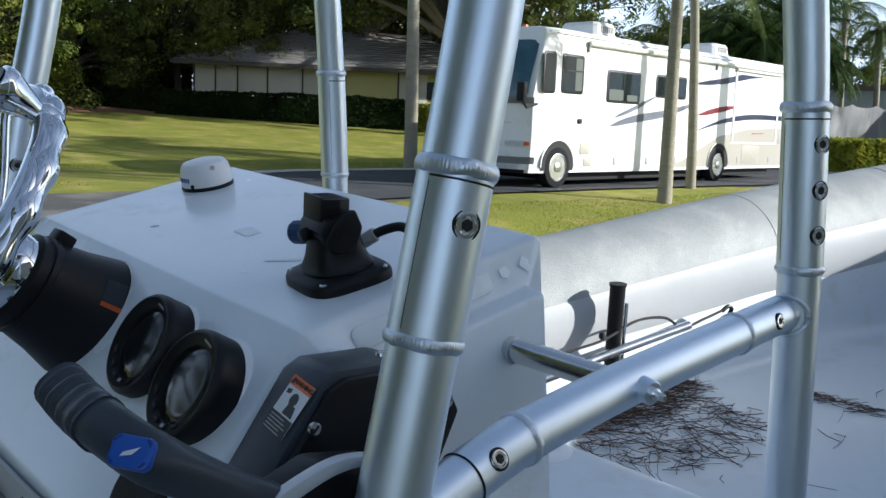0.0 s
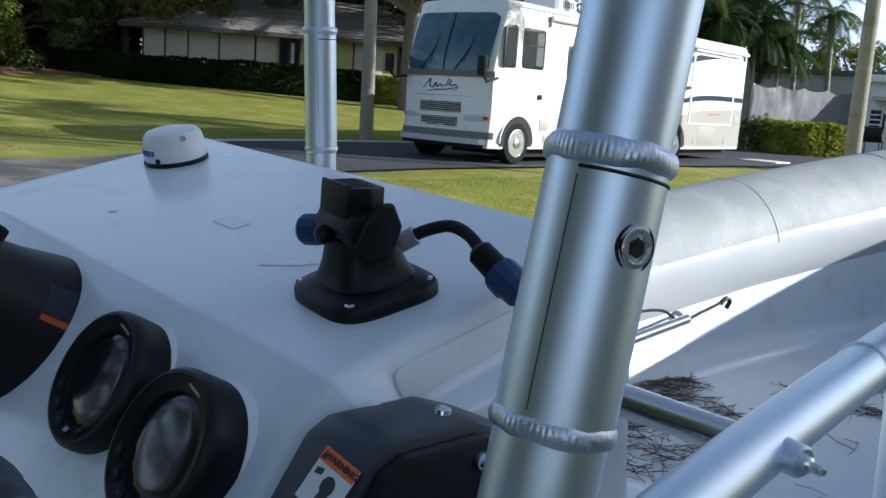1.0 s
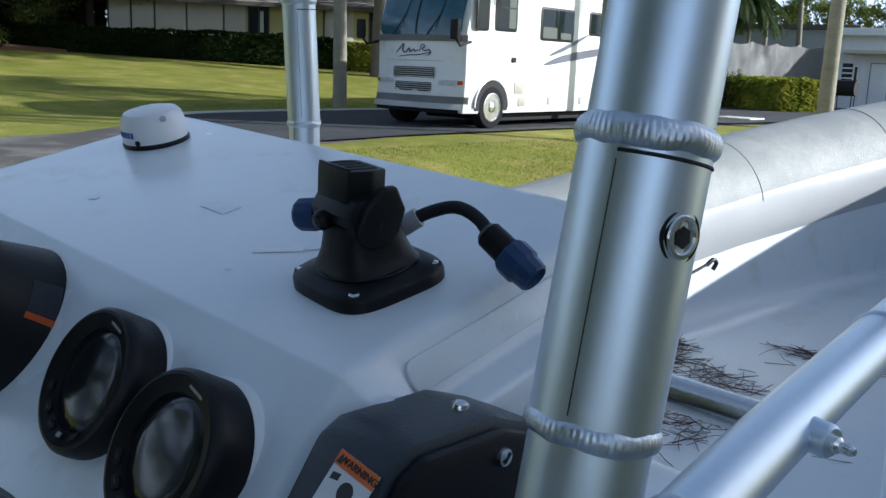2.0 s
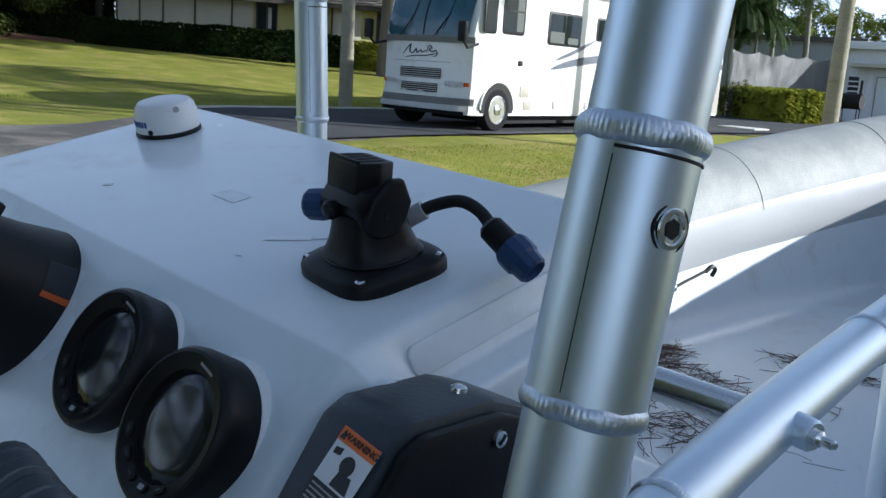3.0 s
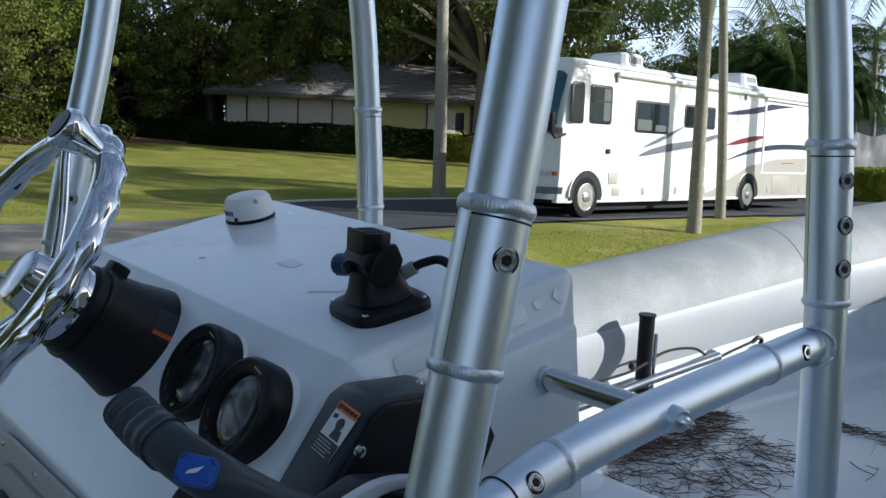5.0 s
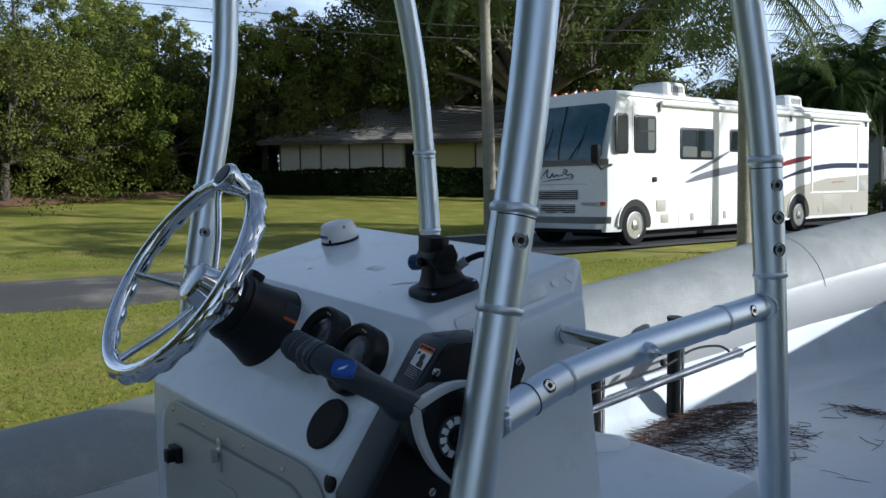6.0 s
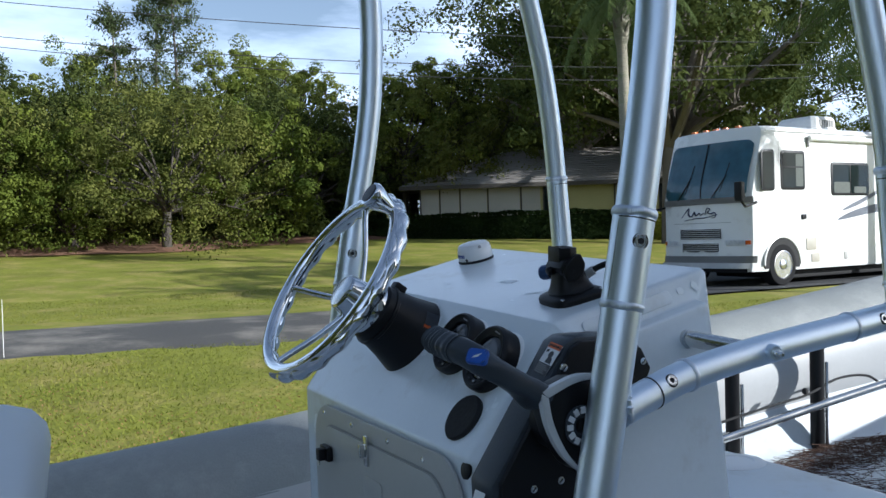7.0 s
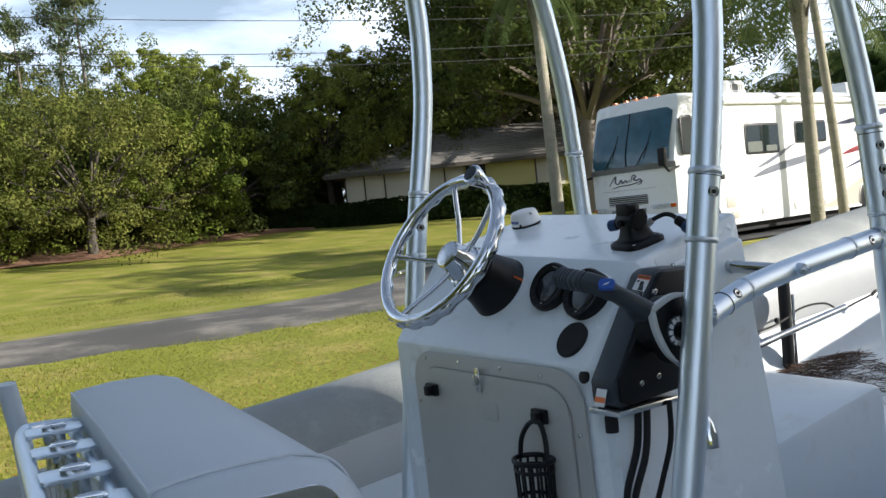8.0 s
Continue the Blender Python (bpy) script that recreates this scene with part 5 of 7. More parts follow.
def needle_heap(cx, cy, rx, ry, n, hz, ang=None, along=0.2):
    bm = bmesh.new()
    for _ in range(n):
        while True:
            u, v = rng.uniform(-1, 1), rng.uniform(-1, 1)
            if u * u + v * v < 1:
                break
        x, y = cx + u * rx, cy + v * ry
        ax = tube_axis(y, -1)
        x = max(x, ax.x + TUBE_R * 0.86 + 0.10)
        z = deck_z(y) + 0.008 + hz * (1 - u * u - v * v) * rng.random()
        L = rng.uniform(0.045, 0.125)
        a = rng.uniform(0, math.pi) if ang is None else rng.gauss(ang, 0.5)
        dx, dy, dz = math.cos(a) * L / 2, math.sin(a) * L / 2, rng.uniform(-0.01, 0.012)
        bend = Vector((-dy, dx, 0)) * rng.uniform(-0.3, 0.3)
        p = [Vector((x - dx, y - dy, max(deck_z(y) + 0.004, z - dz))), Vector((x, y, z)) + bend, Vector((x + dx, y + dy, max(deck_z(y) + 0.004, z + dz)))]
        sweep(p, rng.uniform(0.0006, 0.0013), 3, bm=bm)
    return bm


solo("pine_needles", needle_heap(-0.60, 1.90, 0.12, 0.34, 520, 0.035, 1.2), M["needle"], "heap of dry brown pine needles against the inner side", "pine needles", kind="stuff")
solo("pine_needles", needle_heap(-0.40, 1.80, 0.26, 0.32, 460, 0.016), M["needle"], "loose dry pine needles on the bow deck", "pine needles", kind="stuff")
solo("pine_needles", needle_heap(-0.17, 2.375, 0.20, 0.035, 80, 0.012, 0.0), M["needle"], "streak of dry pine needles on the bow deck", "pine needles", kind="stuff")
solo("pine_needles", needle_heap(0.0, 2.0, 0.5, 0.6, 26, 0.003), M["needle"], "a few scattered pine needles on the bow deck", "pine needles", kind="stuff")

# ---- leaning post seat with its rod rack ----
SM = Matrix.Translation((-0.036, -0.904, 1.46)) @ Matrix.Rotation(radians(-5), 4, 'Z') @ Matrix.Diagonal((1.035, 1.0, 1.0, 1.0))
seat = thing("leaning_post", "grey vinyl leaning post seat with an aluminium rod rack behind", "seat", m=SM, local=True)
cush = bmesh.new()
rings = []
for y, zt, zb in ((-0.150, -0.03, -0.085), (-0.148, -0.012, -0.095), (-0.135, -0.002, -0.10), (-0.05, 0.006, -0.10), (0.06, 0.004, -0.10), (0.115, -0.012, -0.10), (0.145, -0.045, -0.10), (0.152, -0.075, -0.095)):
    w = 0.60
    rings.append([(-w, y, zb), (-w - 0.004, y, (zt + zb) / 2), (-w + 0.006, y, zt - 0.008), (-w + 0.02, y, zt), (-w / 3, y, zt + 0.004), (w / 3, y, zt + 0.004), (w - 0.09, y, zt), (w - 0.055, y, zt - 0.006), (w - 0.022, y, zt - 0.024), (w - 0.003, y, zt - 0.055), (w, y, zb)])
loft(rings, bm=cush)
part("cushion", cush, M["vinyl"], seat, "padded grey vinyl cushion", angle=45)
part("piping", sweep(smooth_path([(0.508, -0.149, -0.012), (0.510, -0.132, -0.002), (0.510, -0.05, 0.006), (0.510, 0.06, 0.004), (0.510, 0.116, -0.012), (0.510, 0.146, -0.045), (0.510, 0.153, -0.075)], 6), 0.0035, 6), M["vinyl"], seat)
part("piping", sweep([(-0.585, -0.146, -0.008), (0.0, -0.146, -0.003), (0.508, -0.148, -0.008)], 0.0035, 6), M["vinyl"], seat)
part("base", box((-0.58, -0.13, -0.34), (0.58, 0.14, -0.102), 0.02), M["gel"], seat, "white moulded base")
part("end_recess", slab(rounded(0.20, 0.11, 0.045, 6), 0.006, frame_m((0.601, 0.0, -0.075), (0, 1, 0), (1, 0, 0)), 0.002), M["chrome"], seat, "polished end recess")
for sx in (-0.5, 0.5):
    part("leg", sweep([(sx, 0.0, -0.30), (sx, 0.02, -0.86)], 0.028, 16), M["alu"], seat)
part("upright", sweep(smooth_path([(-0.70, -0.245, -0.80), (-0.665, -0.262, -0.21), (-0.625, -0.282, -0.02), (-0.612, -0.290, 0.03), (-0.610, -0.291, 0.04)], 5), [0.024] * 19 + [0.020, 0.010], 18), M["vinyl"], seat, "grey padded upright")
# the rack: a rail with tubes and flared plates
part("rack_rail", sweep(smooth_path([(0.54, -0.15, -0.06), (0.54, -0.24, -0.05), (0.50, -0.275, -0.05), (0, -0.28, -0.05), (-0.36, -0.275, -0.05), (-0.42, -0.24, -0.05), (-0.44, -0.15, -0.06)], 6), 0.015, 14), M["alu"], seat)
part("rack_rail", sweep([(0.54, -0.17, -0.06), (-0.43, -0.17, -0.06)], 0.013, 14), M["alu"], seat)
for x in (-0.27, -0.05, 0.17, 0.39):
    h = part("rack_plate", slab(rounded(0.085, 0.115, 0.012), 0.008, Matrix.Translation((x, -0.215, -0.038)), 0.002), M["alu"], seat, "aluminium rod plate")
    part("tube_rim", lathe([(0.019, 0.0), (0.026, 0.0), (0.026, 0.007), (0.022, 0.009), (0.019, 0.007)], Matrix.Translation((x, -0.215, -0.03)), 24), M["chrome"], h)
    part("rod_tube", lathe([(0, -0.24), (0.023, -0.24), (0.023, 0.006), (0.019, 0.006), (0.018, -0.05), (0, -0.05)], Matrix.Translation((x, -0.215, -0.036)), 20), M["steel"], h)

# ================= the motorhome =================
RVM = frame_m((-10.45, 11.75, 0.68), (0.997, 0.077, 0), (0, 0, 1))
rv = thing("motorhome", "white motorhome with navy and red swooshes on the drive", "motorhome", m=RVM, local=True)
RW = 2.36


def rv_body():
    # plan outline by height: the nose is bowed and raked
    def outline(z):
        rake = 0.30 * step(1.75, 3.0, z) + 0.05 * step(0.3, 0.6, z)
        nose = 0.12 + rake
        pts = [(-RW, 11.30), (-RW, 5.0), (-RW, 0.75 + rake)]
        for k in range(9):
            a = math.pi * k / 8
            x = -RW / 2 - (RW / 2) * math.cos(a)
            y = nose + 0.42 * (1 - abs(math.sin(a)) ** 0.45)
            pts.append((x, y))
        pts += [(0, 0.75 + rake), (0, 5.0), (0, 11.30)]
        return pts
    rings = []
    for z, ins in ((0.30, 0.02), (0.36, 0.0), (0.9, 0.0), (1.6, 0.0), (1.75, 0.0), (2.3, 0.0), (2.85, 0.0), (2.98, 0.02), (3.04, 0.08), (3.06, 0.2)):
        o = outline(z)
        rings.append([(-RW / 2 + (x + RW / 2) * (1 - ins / RW * 2), 5.5 + (y - 5.5) * (1 - ins / 10), z) for x, y in o])
    return part("body", loft(rings), M["rv_white"], rv, angle=40)


rv_body()


def side_panel(name, poly, mat_, parent=rv, t=0.008, x=0.0, label="", bevel=0.0):
    """A flat piece on the kerb side of the vehicle, outline in (length, height)."""
    return part(name, slab(poly, t, frame_m((x, 0, 0), (0, 1, 0), (1, 0, 0)), bevel), M[mat_], parent, label)


def rect(y0, z0, y1, z1, r=0.05):
    return [(x + (y0 + y1) / 2, z + (z0 + z1) / 2) for x, z in rounded(abs(y1 - y0), abs(z1 - z0), r, 4)]


def side_window(y0, z0, y1, z1, split=True, curtain=False):
    w = side_panel("side_window", rect(y0, z0, y1, z1, 0.07), "black", t=0.016, label="dark framed side window", bevel=0.004)
    g = 0.045
    if split:
        ym = (y0 + y1) / 2
        for a, b in ((y0 + g, ym - 0.015), (ym + 0.015, y1 - g)):
            side_panel("pane", rect(a, z0 + g, b, z1 - g, 0.03), "rv_glass", w, 0.004, 0.017)
    else:
        side_panel("pane", rect(y0 + g, z0 + g, y1 - g, z1 - g, 0.05), "rv_glass", w, 0.004, 0.017)
    if curtain:
        side_panel("curtain", rect(y1 - g - 0.24, z0 + g + 0.02, y1 - g - 0.02, z1 - g - 0.02, 0.03), "rv_blind", w, 0.002, 0.022)
        side_panel("window_bar", rect(y0 + g, z0 + (z1 - z0) * 0.56, y1 - g, z0 + (z1 - z0) * 0.60, 0.01), "black", w, 0.003, 0.0225)
    return w


side_window(0.46, 1.81, 0.84, 2.59, split=False)
side_window(1.03, 1.83, 1.74, 2.58, split=False, curtain=True)
w2 = side_window(2.57, 1.72, 3.81, 2.38)
side_panel("blind", rect(2.64, 1.77, 3.16, 1.99, 0.03), "rv_blind", w2, 0.002, 0.0215)
side_panel("blind", rect(3.30, 1.77, 3.70, 1.90, 0.03), "rv_blind", w2, 0.002, 0.0215)
side_window(4.45, 1.9, 5.75, 2.4)
# entry door outline, hatches, awning
side_panel("cab_door_gap", [(0.98, 0.5), (0.985, 0.5), (0.985, 2.78), (0.98, 2.78)], "bumper", t=0.003)
side_panel("cab_door_gap", [(1.80, 0.5), (1.806, 0.5), (1.806, 2.78), (1.80, 2.78)], "bumper", t=0.003)
side_panel("door_handle", rect(1.62, 1.26, 1.74, 1.36, 0.02), "black", t=0.03, bevel=0.004)
side_panel("service_hatch", rect(1.75, 0.66, 2.06, 0.90, 0.03), "rv_beige", t=0.012, bevel=0.003)
side_panel("service_hatch", rect(1.9, 0.42, 2.15, 0.60, 0.03), "rv_beige", t=0.012, bevel=0.003)
for y in (2.95, 4.2, 5.4, 6.2, 8.5, 10.3):
    side_panel("hatch_latch", rect(y, 0.44, y + 0.10, 0.60, 0.02), "bumper", t=0.012, bevel=0.003)
for y in (2.5, 3.7, 4.9, 6.1, 8.4, 10.0):
    side_panel("hatch_gap", [(y, 0.38), (y + 0.012, 0.38), (y + 0.012, 0.9), (y, 0.9)], "rv_beige", t=0.003)
aw = part("awning", sweep([(0.06, 1.83, 2.83), (0.06, 11.2, 2.83)], 0.05, 14), M["rv_white"], rv, "rolled white awning")
for y in (1.85, 7.1, 11.1):
    part("awning_arm", box((0.003, y - 0.022, 2.66), (0.05, y + 0.022, 2.86), 0.008), M["rv_grey" if y > 2 else "bumper"], aw)
part("gutter", box((0.0, 0.6, 2.935), (0.025, 11.2, 2.955), 0.004), M["rv_white"], rv)


def swoosh(pts, width, mat_, name="swoosh"):
    """A tapering painted stripe through (length, height) points."""
    P = smooth_path([(y, z, 0) for y, z in pts], 8)
    n = len(P)
    up, lo = [], []
    for i, p in enumerate(P):
        d = (P[min(i + 1, n - 1)] - P[max(i - 1, 0)]).normalized()
        w = width * math.sin(math.pi * min(1, max(0.02, i / (n - 1)))) ** 0.7 / 2 if not name.startswith("band") else width / 2 * min(1, 0.1 + 2 * i / n)
        nn = Vector((-d.y, d.x, 0))
        up.append(p + nn * w)
        lo.append(p - nn * w)
    bm = bmesh.new()
    a = [bm.verts.new((0.004, p.x, p.y)) for p in up]
    b = [bm.verts.new((0.004, p.x, p.y)) for p in lo]
    for k in range(n - 1):
        bm.faces.new((a[k], a[k + 1], b[k + 1], b[k]))
    bmesh.ops.solidify(bm, geom=list(bm.faces), thickness=0.003)
    return part(name, bm, M[mat_], rv, smooth=False)


swoosh([(2.9, 1.42), (3.6, 1.62), (4.5, 1.93)], 0.09, "rv_grey")
swoosh([(2.75, 1.24), (3.6, 1.40), (5.0, 1.58), (6.3, 1.85)], 0.17, "rv_grey")
swoosh([(6.1, 2.28), (7.5, 2.42), (8.9, 2.62), (10.1, 2.69)], 0.15, "rv_navy")
swoosh([(6.4, 1.58), (7.3, 1.72), (8.3, 1.84)], 0.13, "rv_red")
swoosh([(6.4, 1.22), (7.6, 1.46), (9.2, 1.61), (11.28, 1.62)], 0.13, "rv_navy", "band_navy")
beige = [(5.0, 0.37), (5.8, 0.52), (6.6, 0.80), (7.5, 1.10), (8.9, 1.29), (11.28, 1.38), (11.28, 0.37)]
side_panel("beige_panel", beige, "rv_beige", t=0.004, x=0.001, label="beige lower rear panel")
side_panel("bay_door_trim", [(8.1, 0.93), (10.7, 0.93), (10.7, 0.97), (8.1, 0.97)], "rv_white", t=0.008)
# slide-out room: a proud frame round it and its rolled topper
for poly in ([(8.15, 0.97), (8.22, 0.97), (8.22, 2.70), (8.15, 2.70)], [(10.62, 0.97), (10.70, 0.97), (10.70, 2.70), (10.62, 2.70)], [(8.22, 2.64), (10.62, 2.64), (10.62, 2.70), (8.22, 2.70)]):
    side_panel("slide_out_trim", poly, "rv_white", t=0.014, label="white slide-out frame", bevel=0.003)
side_panel("slide_out_seal", [(8.12, 0.97), (8.148, 0.97), (8.148, 2.70), (8.12, 2.70)], "bumper", t=0.006)
side_panel("slide_out_seal", [(10.702, 0.97), (10.73, 0.97), (10.73, 2.70), (10.702, 2.70)], "bumper", t=0.006)
part("slide_topper", sweep([(0.05, 8.1, 2.74), (0.05, 10.75, 2.74)], 0.032, 12), M["rv_white"], rv, "rolled slide-out topper")
side_panel("bay_door", rect(8.75, 0.42, 9.75, 0.88, 0.03), "rv_beige", t=0.010, label="beige bay door", bevel=0.003)
side_panel("rear_vent", rect(10.82, 0.95, 11.14, 1.22, 0.03), "bumper", t=0.010, label="grey louvred vent", bevel=0.003)
# model script on the side as a plain stroke
side_panel("script_mark", [(9.2, 1.165), (9.3, 1.205), (9.95, 1.215), (9.9, 1.195), (9.4, 1.185)], "rv_red", t=0.007)


def rv_wheel(y):
    m = frame_m((-0.13, y, 0.41), (0, 1, 0), (1, 0, 0))
    arch = part("wheel_arch", slab([(0.52 * math.cos(a), 0.52 * math.sin(a)) for a in [math.pi * k / 18 for k in range(19)]] + [(-0.5, -0.06), (0.5, -0.06)], 0.02, m @ Matrix.Translation((0, 0, 0.117))), M["rubber"], rv, "dark wheel arch")
    part("arch_lip", sweep([m @ Vector((0.53 * math.cos(a), 0.53 * math.sin(a), 0.135)) for a in [math.pi * k / 24 for k in range(25)]], 0.022, 8), M["rv_white" if y < 4 else "rv_beige"], arch)
    w = part("wheel", lathe([(0.20, -0.10), (0.38, -0.11), (0.41, -0.07), (0.41, 0.09), (0.385, 0.14), (0.30, 0.155), (0.265, 0.15), (0.2, 0.10)], m, 36), M["tyre"], rv, "black tyre with polished rim")
    part("rim", lathe([(0.262, 0.145), (0.27, 0.155), (0.255, 0.158), (0.235, 0.11), (0.10, 0.085), (0.095, 0.16), (0.06, 0.175), (0, 0.175)], m, 36), M["rv_rim"], w)
    for k in range(8):
        a = 2 * math.pi * k / 8
        part("rim_hole", lathe([(0, 0), (0.036, 0), (0.036, 0.006), (0, 0.006)], m @ Matrix.Translation((0.188 * math.cos(a), 0.188 * math.sin(a), 0.101)), 12), M["rubber"], w)
        part("wheel_nut", lathe([(0, 0), (0.017, 0), (0.015, 0.035), (0, 0.040)], m @ Matrix.Translation((0.125 * math.cos(a + 0.39), 0.125 * math.sin(a + 0.39), 0.088)), 8), M["chrome"], w)
    return w


for y in (1.03, 7.5):
    rv_wheel(y)
for y in (1.03, 7.5):
    part("far_wheel", lathe([(0.20, -0.12), (0.40, -0.12), (0.41, 0.0), (0.40, 0.12), (0.2, 0.12)], frame_m((-RW + 0.17, y, 0.41), (0, 1, 0), (1, 0, 0)), 28), M["tyre"], rv)
part("underbody", box((-RW + 0.25, 1.6, 0.12), (-0.25, 10.9, 0.31), 0.03), M["rubber"], rv)


def nose_y(x, z):
    rake = 0.30 * step(1.75, 3.0, z) + 0.05 * step(0.3, 0.6, z)
    a = math.acos(min(1, max(-1, -(x + RW / 2) / (RW / 2))))
    return 0.12 + rake + 0.42 * (1 - abs(math.sin(a)) ** 0.45)


def nose_patch(name, x0, x1, z0, z1, out, mat_, parent=rv, label="", nx=14, nz=5, r=0.0):
    """A panel that hugs the bowed nose."""
    bm = bmesh.new()
    grid = []
    for j in range(nz + 1):
        z = z0 + (z1 - z0) * j / nz
        row = []
        for i in range(nx + 1):
            x = x0 + (x1 - x0) * i / nx
            zz = z
            if r:
                e = max(0, abs(2 * i / nx - 1) - 0.86) / 0.14
                zz = (z0 + z1) / 2 + (z - (z0 + z1) / 2) * (1 - r * e * e)
            row.append(bm.verts.new((x, nose_y(x, zz) - out, zz)))
        grid.append(row)
    for a, b in zip(grid, grid[1:]):
        for i in range(nx):
            bm.faces.new((a[i], a[i + 1], b[i + 1], b[i]))
    bmesh.ops.solidify(bm, geom=list(bm.faces), thickness=0.012)
    return part(name, bm, M[mat_], parent, label)


ws = nose_patch("windscreen", -RW + 0.17, -0.17, 1.70, 2.80, 0.022, "ws_glass", label="large dark one-piece windscreen", nx=22, nz=9, r=0.16)
nose_patch("windscreen_band", -RW + 0.06, -0.06, 1.60, 1.715, 0.026, "bumper", label="grey band below the windscreen")
nose_patch("centre_bar", -RW / 2 - 0.015, -RW / 2 + 0.015, 1.72, 2.80, 0.03, "black", ws, nx=2, nz=6)
for x in (-1.75, -0.9):
    b = part("wiper", sweep([(x, nose_y(x, 1.72) - 0.06, 1.70), (x + 0.30, nose_y(x + 0.3, 2.2) - 0.06, 2.15)], 0.009, 6), M["black"], ws)
    part("wiper", sweep([(x + 0.2, nose_y(x + 0.2, 1.85) - 0.055, 1.83), (x + 0.33, nose_y(x + 0.3, 2.4) - 0.06, 2.38)], 0.007, 6), M["black"], ws)
nose_patch("front_panel_line", -1.95, -0.5, 1.235, 1.243, 0.006, "bumper", nz=1)
for z0, z1, xa, xb in ((0.93, 1.12, -1.75, -0.72), (0.65, 0.84, -1.7, -0.78)):
    g = nose_patch("grille", xa, xb, z0, z1, 0.016, "rubber", label="dark slatted grille", nz=2)
    for k in range(5):
        z = z0 + (z1 - z0) * (k + 0.5) / 5
        nose_patch("grille_slat", xa, xb, z - 0.011, z + 0.006, 0.032, "rv_white", g, nz=1)
for xa, xb in ((-0.62, -0.12), (-2.26, -1.80)):
    hl = nose_patch("headlight", xa, xb, 0.80, 0.905, 0.024, "lamp", label="clear headlight with amber indicator", nx=8, nz=2)
    xo = (xb - 0.09, xb + 0.01) if xa > -1.2 else (xa - 0.01, xa + 0.09)
    nose_patch("indicator", xo[0], xo[1], 0.815, 0.89, 0.028, "amber", hl, nx=3, nz=2)
bp = nose_patch("bumper", -RW + 0.02, -0.02, 0.47, 0.60, 0.05, "bumper", label="grey front bumper with a white lower bar", nx=20, nz=3)
nose_patch("bumper_bar", -RW + 0.03, -0.10, 0.37, 0.465, 0.075, "rv_white", bp, nx=20, nz=1)
nose_patch("lower_lip", -RW + 0.15, -0.15, 0.29, 0.36, 0.03, "rubber", bp, nx=20, nz=2)
# model mark on the nose: a flowing double stroke
def nose_stroke(pts, r0):
    P = [(p.x, nose_y(p.x, p.y) - 0.010, p.y) for p in smooth_path([(x, z, 0) for x, z in pts], 7)]
    n = len(P)
    part("nose_mark", sweep(P, [r0 * (0.45 + 0.55 * math.sin(math.pi * (k + 0.5) / n)) for k in range(n)], 6), M["rv_navy"], rv)


nose_stroke([(-1.70, 1.36), (-1.58, 1.48), (-1.50, 1.54), (-1.52, 1.42), (-1.44, 1.38), (-1.36, 1.46), (-1.33, 1.39), (-1.24, 1.44), (-1.20, 1.40), (-1.12, 1.44)], 0.013)
nose_stroke([(-1.10, 1.40), (-1.04, 1.53), (-0.97, 1.50), (-1.03, 1.45), (-0.95, 1.42), (-0.86, 1.44), (-0.84, 1.36), (-0.92, 1.33)], 0.012)
nose_stroke([(-1.62, 1.30), (-1.35, 1.335), (-1.10, 1.345), (-0.80, 1.40)], 0.010)
mir = part("mirror_arm", sweep([(-0.06, 0.40, 1.60), (-0.03, 0.05, 1.52), (-0.03, -0.10, 1.66)], 0.025, 8), M["rubber"], rv)
part("mirror", box((-0.12, -0.16, 1.62), (0.06, -0.05, 1.98), 0.04), M["rubber"], mir, "black wing mirror")
mir2 = part("mirror_arm", sweep([(-RW + 0.06, 0.40, 1.60), (-RW + 0.0, 0.05, 1.52), (-RW - 0.01, -0.10, 1.66)], 0.025, 8), M["rubber"], rv)
part("mirror", box((-RW - 0.10, -0.16, 1.62), (-RW + 0.08, -0.05, 1.98), 0.04), M["rubber"], mir2, "black wing mirror")
for x in (-1.75, -1.45, -1.2, -0.95, -0.65):
    part("marker_lamp", box((x - 0.05, 0.62, 3.05), (x + 0.05, 0.70, 3.10), 0.012), M["amber"], rv, "amber marker lamp")
for y0, y1 in ((2.95, 3.95), (8.15, 9.15)):
    ac = part("air_conditioner", loft([[(-1.17 + (0.50 - i) * a, (y0 + y1) / 2 + (0.42 - i) * b, z) for a, b in ((-1, -0.8), (-0.85, -1), (0.85, -1), (1, -0.8), (1, 0.8), (0.85, 1), (-0.85, 1), (-1, 0.8))] for z, i in ((3.04, 0.02), (3.16, 0.0), (3.18, 0.02), (3.36, 0.035), (3.42, 0.08), (3.435, 0.15))]), M["rv_white"], rv, "white rooftop air conditioner", angle=28)
    for k in range(5):
        part("vent_slot", box((-1.45 + 0.13 * k, y1 - 0.14, 3.20), (-1.37 + 0.13 * k, y1 - 0.095, 3.34), 0), M["bumper"], ac)
    for k in range(6):
        part("vent_slot", box((-0.715, y1 - 0.30 - 0.08 * k, 3.20), (-0.680, y1 - 0.25 - 0.08 * k, 3.34), 0), M["bumper"], ac)
part("rear_ladder_rail", sweep([(-0.1, 11.35, 0.9), (-0.1, 11.37, 3.1)], 0.015, 8), M["steel"], rv)
part("rear_cap", box((-RW + 0.02, 11.28, 0.4), (-0.02, 11.35, 2.95), 0.03), M["rv_white"], rv)

# leveling board behind the rear end
solo("ramp_board", box((-11.2, 22.9, 0.69), (-10.1, 23.8, 0.73), 0.01), M["kerb"], "pale concrete slab on the drive", "slab")

